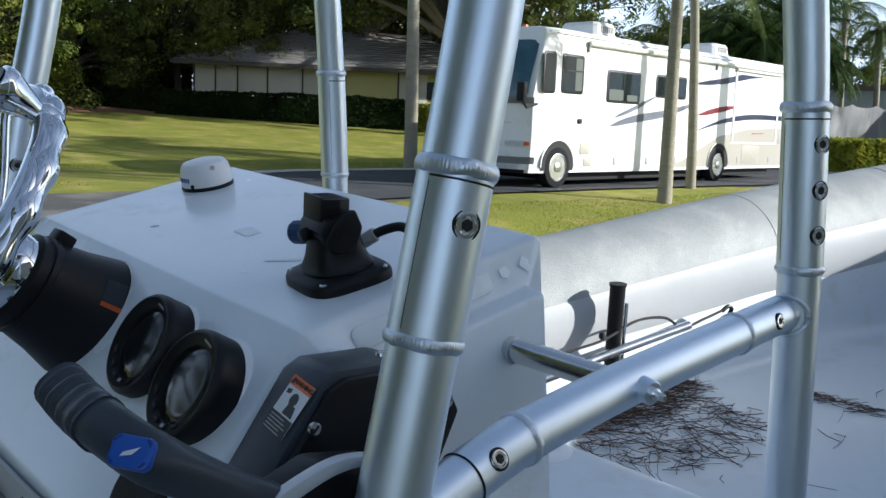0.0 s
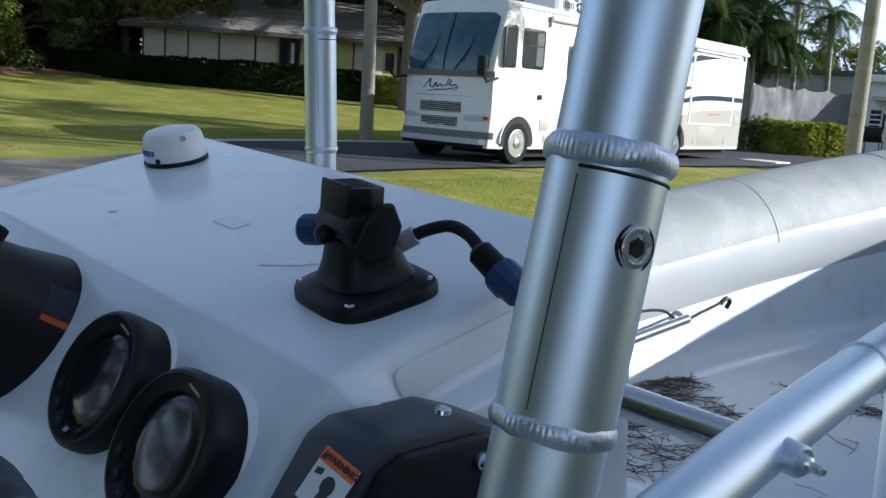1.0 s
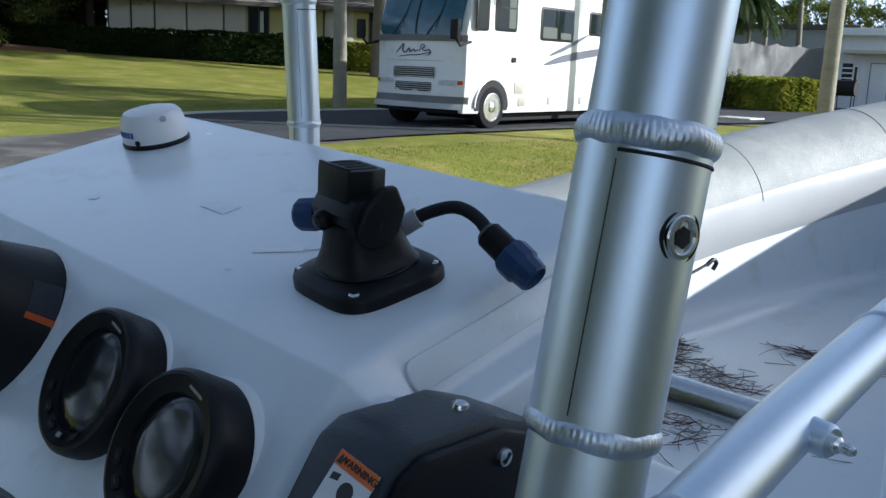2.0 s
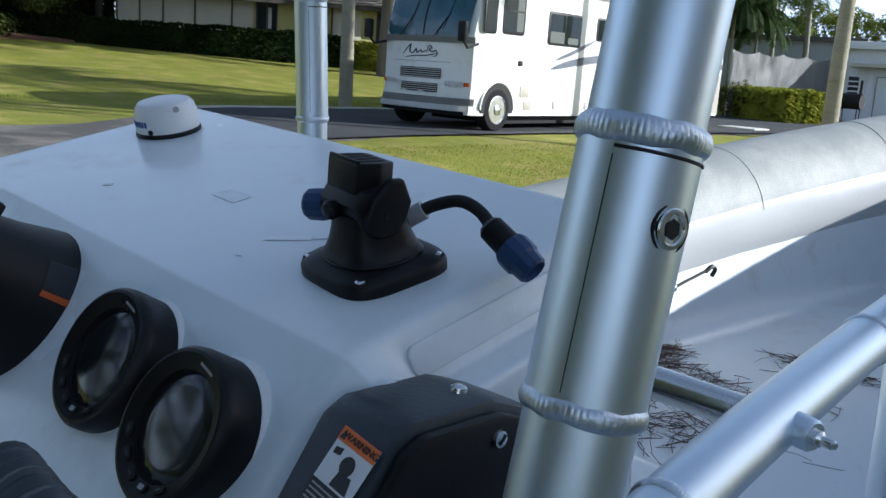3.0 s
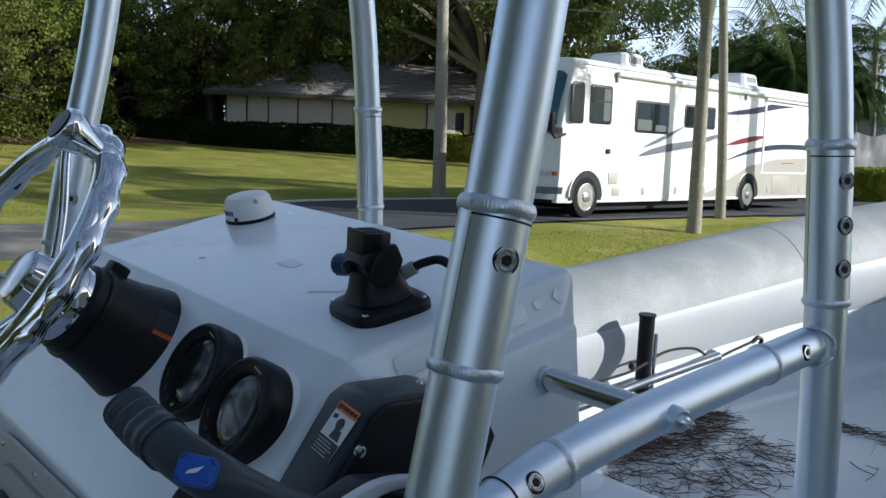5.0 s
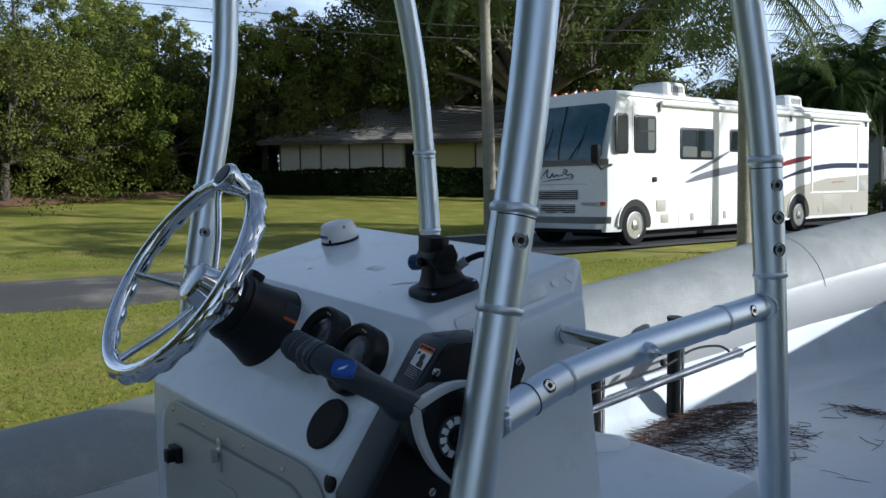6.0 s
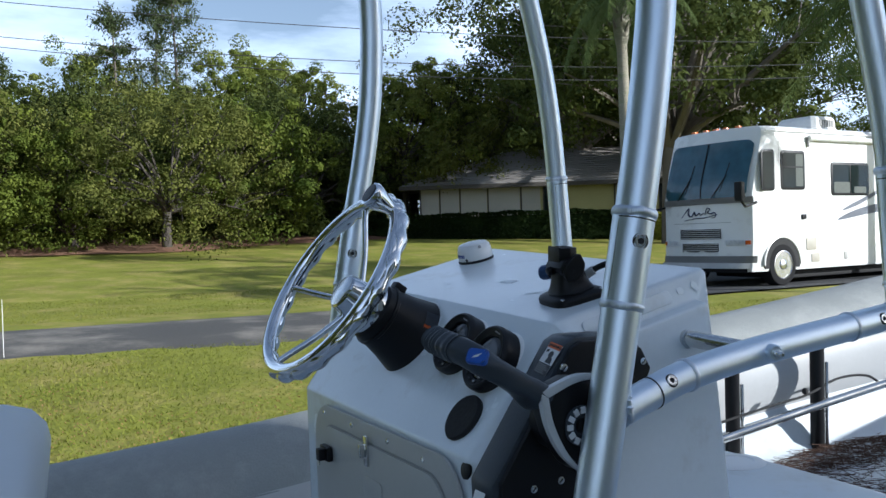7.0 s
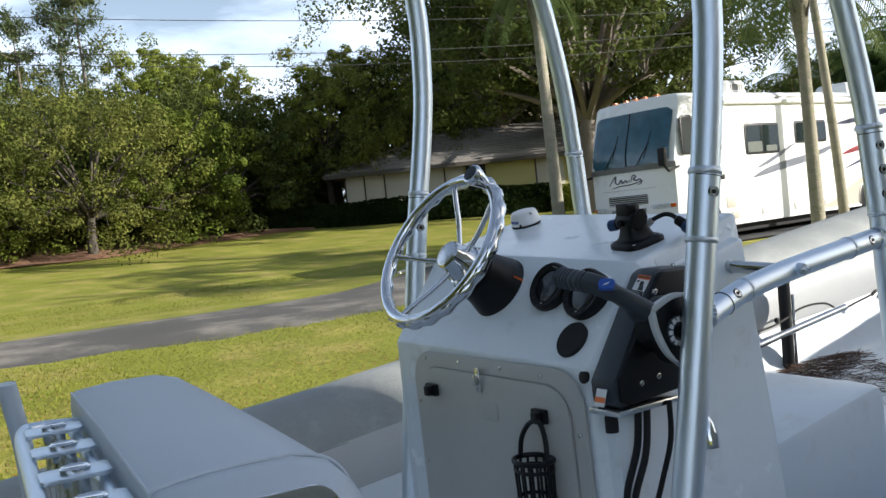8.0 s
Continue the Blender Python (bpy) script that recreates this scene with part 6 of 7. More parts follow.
# pale edge kerb on the far side of the drive
kb = smooth_path([(-14.9, 8.1, 0), (-15.6, 8.8, 0), (-16.25, 10.4, 0), (-16.4, 14, 0), (-16.4, 20, 0)], 8)
rings = [[(p.x - 0.07, p.y, ground_z(p.x, p.y) - 0.05), (p.x - 0.06, p.y, ground_z(p.x, p.y) + 0.045), (p.x + 0.06, p.y, ground_z(p.x, p.y) + 0.045), (p.x + 0.07, p.y, ground_z(p.x, p.y) - 0.05)] for p in kb]
solo("kerb", loft(rings), M["kerb"], "pale weathered concrete kerb along the drive", "kerb", kind="structure")


# ================= house =================
house = thing("house", "low pale-yellow house with cream shutters and grey hip roof", "house", loc=(-36, 30, 2.2))
# long front wall runs away from the eye
HA, HB = Vector((-36.8, 18.15, 0)), Vector((-27.5, 33.5, 0))
hd_ = (HB - HA).normalized()
hn = Vector((hd_.y, -hd_.x, 0))          # faces the lawn
HL = (HB - HA).length
HZ, HE = 1.85, 4.32
HM2 = Matrix(((hd_.x, -hn.x, 0, HA.x), (hd_.y, -hn.y, 0, HA.y), (0, 0, 1, HZ), (0, 0, 0, 1)))
EH = HE - HZ
part("wall", box((0, 0, -0.6), (HL, 9, EH), 0.0, HM2), M["house_y"], house, smooth=False)
o = 0.9
rfl = bmesh.new()
pts = [(-o, -o, EH - 0.12), (HL + o, -o, EH - 0.12), (HL + o, 9 + o, EH - 0.12), (-o, 9 + o, EH - 0.12)]
rid = [(4.6, 4.5, EH + 1.9), (HL - 4.6, 4.5, EH + 1.9)]
vs = [rfl.verts.new(p) for p in pts]
ve = [rfl.verts.new((p[0], p[1], p[2] - 0.16)) for p in pts]
vr = [rfl.verts.new(p) for p in rid]
for k in range(4):
    rfl.faces.new((ve[k], ve[(k + 1) % 4], vs[(k + 1) % 4], vs[k]))
rfl.faces.new((vs[0], vs[1], vr[1], vr[0]))
rfl.faces.new((vs[2], vs[3], vr[0], vr[1]))
rfl.faces.new((vs[1], vs[2], vr[1]))
rfl.faces.new((vs[3], vs[0], vr[0]))
rfl.faces.new(list(reversed(ve)))
rfl.transform(HM2)
roof = part("roof", rfl, M["roof"], house, "grey shingle hip roof", smooth=False)
part("fascia", box((-o, -o - 0.03, EH - 0.30), (HL + o, -o, EH - 0.12), 0, HM2), M["trim_dark"], roof, smooth=False)
# shingle courses
for k in range(1, 16):
    f = k / 16
    x0, x1 = -o + (4.6 + o) * f, HL + o - (4.6 + o) * f
    y, z = -o + (4.5 + o) * f, EH - 0.12 + 2.02 * f
    part("shingle_course", box((x0, y - 0.02, z - 0.005), (x1, y + 0.3, z + 0.035), 0, HM2), M["roof"], roof, smooth=False)
part("chimney", box((HL * 0.45, 4.0, EH + 1.6), (HL * 0.45 + 0.5, 4.5, EH + 2.3), 0.02, HM2), M["trim_dark"], roof)
def house_window(x, wd):
    w = part("window", box((x, -0.06, 0.70), (x + wd, 0.02, 2.2), 0.01, HM2), M["trim_dark"], house, "dark window with curtain")
    part("pane", box((x + 0.06, -0.075, 0.76), (x + wd / 2 - 0.03, -0.06, 2.14), 0, HM2), M["rv_glass"], w)
    part("pane", box((x + wd / 2 + 0.03, -0.075, 0.76), (x + wd - 0.06, -0.06, 2.14), 0, HM2), M["rv_glass"], w)
    part("curtain", box((x + wd * 0.56, -0.082, 1.1), (x + wd * 0.72, -0.076, 2.0), 0, HM2), M["curtain"], w)


# boarded openings, one dark window, then bare wall with two more shutters
for x, wd in ((0.06, 0.82), (0.98, 0.86), (1.94, 1.22), (3.26, 1.46), (4.82, 0.86), (9.2, 1.3), (13.2, 1.3)):
    sh_ = part("shutter", box((x, -0.07, 0.55), (x + wd, 0.02, 2.22), 0.012, HM2), M["shutter"], house, "closed cream storm shutter")
    part("shutter_frame", box((x - 0.08, -0.05, 0.52), (x - 0.01, 0.01, 2.25), 0, HM2), M["trim_dark"], sh_)
house_window(5.80, 0.95)
house_window(11.2, 1.1)


# ================= planting =================
def add_leaf(verts, faces, c, r, rg, flat=0.5, long=1.5):
    """A bent leaf card of two triangles pairs."""
    a, b = rg.uniform(0, 2 * math.pi), rg.uniform(-1.0, 1.0)
    ca, sa, cb, sb = math.cos(a), math.sin(a), math.cos(b), math.sin(b)
    ux, uy, uz = ca * cb, sa * cb, sb
    px, py, pz = -sa, ca, rg.uniform(-0.7, 0.7)
    n = len(verts)
    L, W = r * long, r * 0.62
    verts.append((c[0] - ux * L * 0.5, c[1] - uy * L * 0.5, c[2] - uz * L * 0.5))
    verts.append((c[0] + px * W, c[1] + py * W, c[2] + pz * W))
    verts.append((c[0] + ux * L * 0.6, c[1] + uy * L * 0.6, c[2] + uz * L * 0.6))
    verts.append((c[0] - px * W, c[1] - py * W, c[2] - pz * W))
    faces.append((n, n + 1, n + 2, n + 3))


def shell_leaf(verts, faces, c, n, r, rg):
    """A leaf spray that lies on its clump: it faces outwards and up."""
    n = (n + Vector((rg.gauss(0, 0.20), rg.gauss(0, 0.20), rg.gauss(0.25, 0.20)))).normalized()
    u = n.orthogonal().normalized()
    a = rg.uniform(0, 6.283)
    w = n.cross(u)
    d = u * math.cos(a) + w * math.sin(a)
    p = n.cross(d)
    k = len(verts)
    verts.append(tuple(c - d * r * 0.75))
    verts.append(tuple(c + p * r * 0.5 - n * r * 0.12))
    verts.append(tuple(c + d * r * 0.85 - n * r * 0.2))
    verts.append(tuple(c - p * r * 0.5 - n * r * 0.12))
    faces.append((k, k + 1, k + 2, k + 3))


def mesh_from(verts, faces, name, material):
    me = bpy.data.meshes.new(name)
    me.from_pydata(verts, [], faces)
    me.materials.append(material)
    return me


def raw_part(name, me, parent, label=""):
    ob = new(name, me)
    ob.parent = parent
    BASE[ob] = BASE[parent]
    if label:
        ob["label"] = label
    return ob


def broad_tree(label, seed, h, spread, trunk_h, bark, leaf, leaves=6500, leaf_r=0.13, lobes=16, low=0.28, trunk_r=0.22, name="tree"):
    """A trunk with forking limbs and a crown of leaf clumps round their ends."""
    rg = random.Random(seed)
    t = thing(name, label, "tree", m=Matrix.Identity(4), local=True)
    bm = bmesh.new()
    lean = Vector((rg.uniform(-0.3, 0.3), rg.uniform(-0.3, 0.3), 0))
    top = Vector((0, 0, trunk_h)) + lean
    sweep(smooth_path([(0, 0, -0.4), (lean.x * 0.2, lean.y * 0.2, trunk_h * 0.5), top], 4), [trunk_r * (1.25 - 0.5 * k / 8) for k in range(9)], 9, bm=bm)
    ends = []
    for i in range(lobes):
        a = 2 * math.pi * (i * 0.618) + rg.uniform(-0.3, 0.3)
        q = (i + 0.5) / lobes
        z = h * (low + (0.97 - low) * q)
        prof = math.sin(math.pi * min(0.98, 0.22 + 0.70 * q)) ** 0.8
        rad = spread * prof * rg.uniform(0.55, 1.0)
        e = Vector((rad * math.cos(a), rad * math.sin(a), z))
        ends.append(e)
        mid = top.lerp(e, 0.5) + Vector((rg.uniform(-.4, .4), rg.uniform(-.4, .4), rg.uniform(0, 0.5)))
        sweep(smooth_path([top - Vector((0, 0, 0.4)), mid, e], 3), [trunk_r * (0.5 - 0.42 * k / 6) for k in range(7)], 5, bm=bm)
        for _ in range(3):
            tip = e + Vector((rg.gauss(0, 0.5), rg.gauss(0, 0.5), rg.gauss(0.2, 0.5))) * spread * 0.25
            sweep([mid.lerp(e, 0.6), tip], [trunk_r * 0.12, trunk_r * 0.03], 4, bm=bm)
    part("trunk", bm, bark, t, angle=70)
    verts, faces = [], []
    per = leaves // lobes
    for e in ends:
        cr = spread * rg.uniform(0.28, 0.44)
        subs = [(e + Vector((rg.gauss(0, 0.55), rg.gauss(0, 0.55), rg.gauss(0, 0.45))) * cr, cr * rg.uniform(0.26, 0.50)) for _ in range(7)]
        for k in range(per):
            s, sr = subs[k % 7]
            if k % 9 == 0:
                s, sr = e, cr * 0.95
            v = Vector((rg.gauss(0, 1), rg.gauss(0, 1), rg.gauss(0.25, 1))).normalized()
            q = v * sr * (0.55 + 0.5 * rg.random() ** 0.7)
            q.z *= 0.75
            shell_leaf(verts, faces, s + q, v, leaf_r * rg.uniform(0.6, 1.35), rg)
    raw_part("crown", mesh_from(verts, faces, "crown", leaf), t)
    return t


def wispy_tree(label, seed, h, leaves=7600):
    """A tall feathery casuarina: thin leader with drooping sprays."""
    rg = random.Random(seed)
    t = thing("tree", label, "tree", m=Matrix.Identity(4), local=True)
    bm = bmesh.new()
    sweep(smooth_path([(0, 0, -0.4), (0.2, 0.1, h * 0.5), (0.1, -0.1, h)], 6), [0.17 * (1 - 0.9 * k / 12) for k in range(13)], 7, bm=bm)
    verts, faces = [], []
    for i in range(56):
        q = 0.28 + 0.72 * rg.random()
        z = h * q
        a = rg.uniform(0, 2 * math.pi)
        L = h * 0.20 * (1.15 - q) + 0.5
        e = Vector((L * math.cos(a), L * math.sin(a), z + L * rg.uniform(0.1, 0.7)))
        sweep([(0.12, 0, z), e], [0.028, 0.008], 4, bm=bm)
        for k in range(leaves // 56):
            u = rg.random() ** 0.6
            p = Vector((0.12, 0, z)).lerp(e, u) + Vector((rg.gauss(0, 0.16), rg.gauss(0, 0.16), rg.gauss(-0.08, 0.22)))
            add_leaf(verts, faces, p, 0.055 * rg.uniform(0.7, 1.5), rg, long=3.4)
    part("trunk", bm, M["bark_pale"], t, angle=70)
    raw_part("crown", mesh_from(verts, faces, "crown", M["leaf_pine"]), t)
    return t


def put(t, x, y, yaw=0, s=1.0, dz=0.0):
    """Set a made thing on the ground."""
    t.matrix_world = Matrix.Translation((x, y, ground_z(x, y) + dz)) @ Matrix.Rotation(radians(yaw), 4, 'Z') @ Matrix.Scale(s, 4)
    return t


def again(t, x, y, yaw=0, s=1.0, dz=0.0, label=""):
    c = copy_thing(t, Matrix.Identity(4))
    put(c, x, y, yaw, s, dz)
    if label:
        c["label"] = label
    return c


def at(az, d):
    """Plan place by bearing (degrees from the bow) and distance from the helm's starboard side."""
    return 1.5 + d * math.sin(radians(az)), -0.8 + d * math.cos(radians(az))


M["leaf_pine2"] = leaf_mat("slash_pine_leaf", (0.085, 0.12, 0.022), (0.28, 0.30, 0.06), (0.38, 0.32, 0.09))
oak = put(broad_tree("large dark live oak with spreading crown beside the house", 11, 12.5, 6.4, 4.2, M["bark_pale"], M["leaf_oak"], 40000, 0.132, 32, 0.42, 0.42), *at(-47.9, 37.5))
again(oak, *at(-53.2, 47.0), yaw=130, s=1.0, dz=0.5, label="large dark live oak hanging over the house roof")
again(oak, *at(-54.8, 57.0), yaw=30, s=0.84, label="large dark live oak behind the house")
again(oak, *at(-43.8, 46), yaw=220, s=0.80, label="dark live oak behind the motorhome")
olive = put(broad_tree("broad grey-green tree at the edge of the lawn", 21, 6.4, 4.3, 2.0, M["bark_mid"], M["leaf_olive"], 26000, 0.082, 26, 0.17, 0.2), *at(-79.4, 34), s=0.86)
again(olive, *at(-64.0, 46), yaw=80, s=1.16, label="tall olive-green tree beside the house")
again(olive, *at(-60.8, 48), yaw=200, s=1.20, label="olive-green tree behind the lawn")
again(olive, *at(-93, 36), yaw=20, s=0.95, label="grey-green tree in the wood edge")
bright = put(broad_tree("bright green bushy tree in the wood edge", 31, 5.4, 3.4, 1.2, M["bark"], M["leaf_bright"], 22000, 0.085, 22, 0.12, 0.16), *at(-75.2, 36.5))
again(bright, *at(-84.6, 35), yaw=90, s=0.8, label="bright green bush-like tree in the wood edge")
again(bright, *at(-88.2, 34.5), yaw=30, s=0.82, label="dense green tree in the wood edge")
again(bright, *at(-91.5, 34), yaw=160, s=0.85, label="dense green tree in the wood edge")
again(bright, *at(-96, 36), yaw=250, s=1.1, label="dense green tree in the wood edge")
pine = put(broad_tree("tall slash pine with lumpy sunlit crown", 41, 10.0, 2.8, 5.0, M["bark"], M["leaf_pine2"], 20000, 0.085, 16, 0.45, 0.2), *at(-75.4, 50))
# bright-leaved pines near -64 stand in for sunlight on the olive trees behind
for az, d, yw, s in ((-72.0, 50, 100, 0.93), (-70.2, 53, 200, 0.92), (-83.4, 50, 300, 0.98), (-85.4, 53, 20, 0.78), (-89, 52, 140, 0.80), (-39.6, 52, 140, 0.60), (-94, 50, 60, 0.85), (-64.6, 43.5, 80, 0.76), (-62.3, 44.5, 170, 0.84), (-66.6, 45.5, 240, 0.62), (-73.6, 47, 20, 0.86)):
    again(pine, *at(az, d), yaw=yw, s=s)
dark = put(broad_tree("dark green tree in the shade of the wood", 51, 6.0, 3.6, 1.4, M["bark"], M["leaf_oak"], 19000, 0.100, 22, 0.08, 0.2), *at(-71.5, 41))
for az, d, yw, s in ((-68.9, 45, 70, 0.72), (-74.5, 43, 160, 1.0), (-78, 44, 250, 1.05), (-82, 42, 30, 1.0), (-86, 42, 110, 1.05), (-90, 42, 200, 1.05), (-95, 42, 10, 1.1), (-60.5, 60, 40, 1.25), (-57, 62, 80, 1.5), (-53, 62, 190, 1.4), (-100, 40, 90, 1.2)):
    again(dark, *at(az, d), yaw=yw, s=s)
wisp = put(wispy_tree("tall feathery casuarina above the wood", 61, 12.4), *at(-78.6, 47))
again(wisp, *at(-82.2, 48), yaw=70, s=0.90)
again(wisp, *at(-79.7, 50), yaw=150, s=0.98)
again(wisp, *at(-88.5, 50), yaw=220, s=0.72)

# leaf litter strip below the wood
lit = bmesh.new()
rows = []
for k in range(40):
    az = -101 + k * 0.9
    d0 = 32.6 + 1.1 * noise.noise((k * 0.4, 0, 0)) + max(0, (az + 79) * 0.55)
    a, b = at(az, d0), at(az, d0 + 9)
    rows.append([lit.verts.new((*a, ground_z(*a) + 0.03)), lit.verts.new((*at(az, d0 + 1.5), ground_z(*at(az, d0 + 1.5)) + 0.16)), lit.verts.new((*b, ground_z(*b) + 0.05))])
for r, q in zip(rows, rows[1:]):
    for k in range(2):
        lit.faces.new((r[k], q[k], q[k + 1], r[k + 1]))
solo("leaf_litter", lit, M["dirt"], "brown leaf litter below the wood", "leaf litter", kind="stuff")


def leaf_mass(name, label, lo, hi, m, n, leaf, r, seed, cat="hedge", core=True):
    """A clipped hedge: a dense shell of leaves over a dark core."""
    rg = random.Random(seed)
    h = thing(name, label, cat, m=m, local=True)
    verts, faces = [], []
    dx, dy, dz = [hi[k] - lo[k] for k in range(3)]
    for _ in range(n):
        f = rg.random()
        p = [lo[k] + rg.random() * (hi[k] - lo[k]) for k in range(3)]
        if f < 0.45:
            p[1] = lo[1] + abs(rg.gauss(0, 0.10))
        elif f < 0.8:
            p[2] = hi[2] - abs(rg.gauss(0, 0.10))
        else:
            p[0] = (lo[0] if rg.random() < 0.5 else hi[0]) + rg.gauss(0, 0.08)
        w = 0.12 * noise.noise((p[0] * 0.9, p[2] * 1.3, seed))
        add_leaf(verts, faces, (p[0], p[1] + w, p[2] + w), r * rg.uniform(0.6, 1.4), rg)
    raw_part("foliage", mesh_from(verts, faces, "foliage", leaf), h)
    if core:
        part("twig_core", box((lo[0] + 0.15, lo[1] + 0.15, lo[2]), (hi[0] - 0.15, hi[1] - 0.15, hi[2] - 0.15), 0.1), leaf, h)
    return h


for az, d, hh in ((-69, 47, 4.6), (-76, 47, 5.0), (-83, 46, 5.2), (-90, 45, 5.4), (-97, 44, 5.4)):
    tx, ty = at(az, d)
    leaf_mass("thicket", "dense dark green undergrowth inside the wood", (-3.6, -0.8, -0.4), (3.6, 0.8, hh), Matrix.Translation((tx, ty, ground_z(tx, ty))) @ Matrix.Rotation(radians(-az), 4, 'Z'), 2600, M["leaf_oak"], 0.17, 70 + int(-az), cat="undergrowth")
# unseen trees added behind the helm, to darken the dash and its reflections
for x, y, yw, s_ in ((-7.0, -14.5, 20, 2.05), (-2.0, -14.0, 140, 1.92), (2.5, -15.5, 260, 2.10)):
    again(dark, x, y, yaw=yw, s=s_, label="unseen dark green tree added to darken the dash")
HD = Matrix(((hd_.x, -hn.x, 0, HA.x + hn.x * 2.4), (hd_.y, -hn.y, 0, HA.y + hn.y * 2.4), (0, 0, 1, 0), (0, 0, 0, 1)))
zz = ground_z(-33, 24)
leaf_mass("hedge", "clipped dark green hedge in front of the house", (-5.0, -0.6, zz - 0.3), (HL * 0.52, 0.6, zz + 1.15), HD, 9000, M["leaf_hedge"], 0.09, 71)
leaf_mass("hedge", "clipped green hedge with yellow tips in front of the house", (HL * 0.52, -0.6, zz - 0.4), (HL * 0.86, 0.6, zz + 0.95), HD, 5200, M["leaf_yellow"], 0.09, 72)


def palm(label, seed, h, r, lean=(0.0, 0.0), fronds=22, flen=2.6, droop=1.0, leaf="leaf_palm", leaflet=0.018):
    """A ringed trunk with a skirt of boots and arching pinnate fronds."""
    rg = random.Random(seed)
    t = thing("palm_tree", label, "palm", m=Matrix.Identity(4), local=True)
    top = Vector((lean[0], lean[1], h))
    n = 60
    path = [Vector((lean[0] * (k / n) ** 1.5, lean[1] * (k / n) ** 1.5, -0.3 + (h + 0.3) * k / n)) for k in range(n + 1)]
    part("trunk", sweep(path, [r * (1.18 - 0.30 * k / n) * (1 + (0.035 if k % 2 else 0)) + (0.10 * r * math.exp(-k / 3)) for k in range(n + 1)], 12), M["palm_bark"], t, "ringed grey palm trunk", angle=80)
    cs = part("crownshaft", lathe([(r * 0.9, -0.35), (r * 1.35, 0.0), (r * 1.55, 0.4), (r * 1.2, 0.9), (r * 0.5, 1.3), (0, 1.35)], Matrix.Translation(top), 12), M["palm_bark"], t, "fibrous brown crown shaft")
    for k in range(18):
        a = k * 2.4
        z = 0.05 + 0.05 * k
        part("boot", sweep([top + Vector((r * 1.2 * math.cos(a), r * 1.2 * math.sin(a), z)), top + Vector((r * 1.9 * math.cos(a), r * 1.9 * math.sin(a), z + 0.22))], [r * 0.35, r * 0.12], 5), M["bark_pale"], cs)
    verts, faces = [], []
    bm = bmesh.new()
    for i in range(fronds):
        a = i * 2.399 + rg.uniform(-0.2, 0.2)
        e = radians(rg.uniform(-15, 75))
        L = flen * rg.uniform(0.8, 1.15)
        d = Vector((math.cos(a) * math.cos(e), math.sin(a) * math.cos(e), math.sin(e)))
        p = top + Vector((0, 0, 0.95))
        pts = [p.copy()]
        for k in range(10):
            d = (d + Vector((0, 0, -0.17 * droop))).normalized()
            p = p + d * L / 10
            pts.append(p.copy())
        sweep(pts, [0.028 - 0.0022 * k for k in range(11)], 4, bm=bm)
        side = d.cross(Vector((0, 0, 1)))
        side = side.normalized() if side.length > 1e-3 else Vector((1, 0, 0))
        for k in range(3, 44):
            u = k / 44 * 10
            j = min(int(u), 9)
            q = pts[j].lerp(pts[j + 1], u - j)
            dd = (pts[j + 1] - pts[j]).normalized()
            wl = L * 0.22 * math.sin(math.pi * min(0.97, 0.12 + 0.85 * k / 44)) ** 0.6
            for s in (-1, 1):
                tip = q + side * s * wl * 0.75 + dd * wl * 0.35 + Vector((0, 0, -wl * rg.uniform(0.25, 0.75)))
                nn = len(verts)
                w = dd * leaflet
                verts.extend([tuple(q - w), tuple(q + w), tuple(tip)])
                faces.append((nn, nn + 1, nn + 2))
    part("frond_stem", bm, M[leaf], t)
    raw_part("fronds", mesh_from(verts, faces, "fronds", M[leaf]), t, "arching green palm fronds")
    return t


p1 = put(palm("tall palm with ringed grey trunk on the grass beside the drive", 81, 4.05, 0.112, (-0.02, 0.0), fronds=24), -8.35, 13.25)
p2 = put(palm("slim palm with brown trunk base at the edge of the drive", 82, 5.4, 0.095, (-0.25, -0.16), fronds=18), -9.88, 16.4)
p3 = put(palm("grey-trunked palm with drooping fronds on the lawn beyond the drive", 84, 6.3, 0.150, (-0.25, 0.1), fronds=30, flen=2.4, droop=1.5), -16.95, 14.4)
again(p1, *at(-22.2, 24.8), yaw=200, s=1.55, label="palm with a thick grey trunk beside the drive")
for az, d, yw, s in ((-31.5, 48, 20, 1.08), (-29.6, 46, 100, 1.0), (-33.8, 50, 200, 0.98), (-25.2, 47, 300, 1.12), (-28.0, 52, 10, 1.2), (-35.6, 50, 250, 0.9)):
    again(p2, *at(az, d), yaw=yw, s=s, label="tall palm far behind the motorhome")
again(p3, *at(-23.4, 44), yaw=80, s=0.80, label="shaggy palm behind the tarpaulin fence")
M["leaf_areca"] = leaf_mat("dark_palm_frond", (0.014, 0.030, 0.009), (0.060, 0.095, 0.026), (0.12, 0.12, 0.04))
areca = put(palm("dark green feathery palm behind the motorhome", 86, 3.9, 0.075, (0.1, 0.0), fronds=34, flen=2.3, droop=1.15, leaf="leaf_areca", leaflet=0.03), *at(-29.9, 39))
for az, d, yw, s in ((-27.6, 40, 140, 1.0), (-26.2, 41, 250, 0.86), (-31.6, 41, 60, 1.08), (-28.8, 42, 310, 1.22)):
    again(areca, *at(az, d), yaw=yw, s=s)
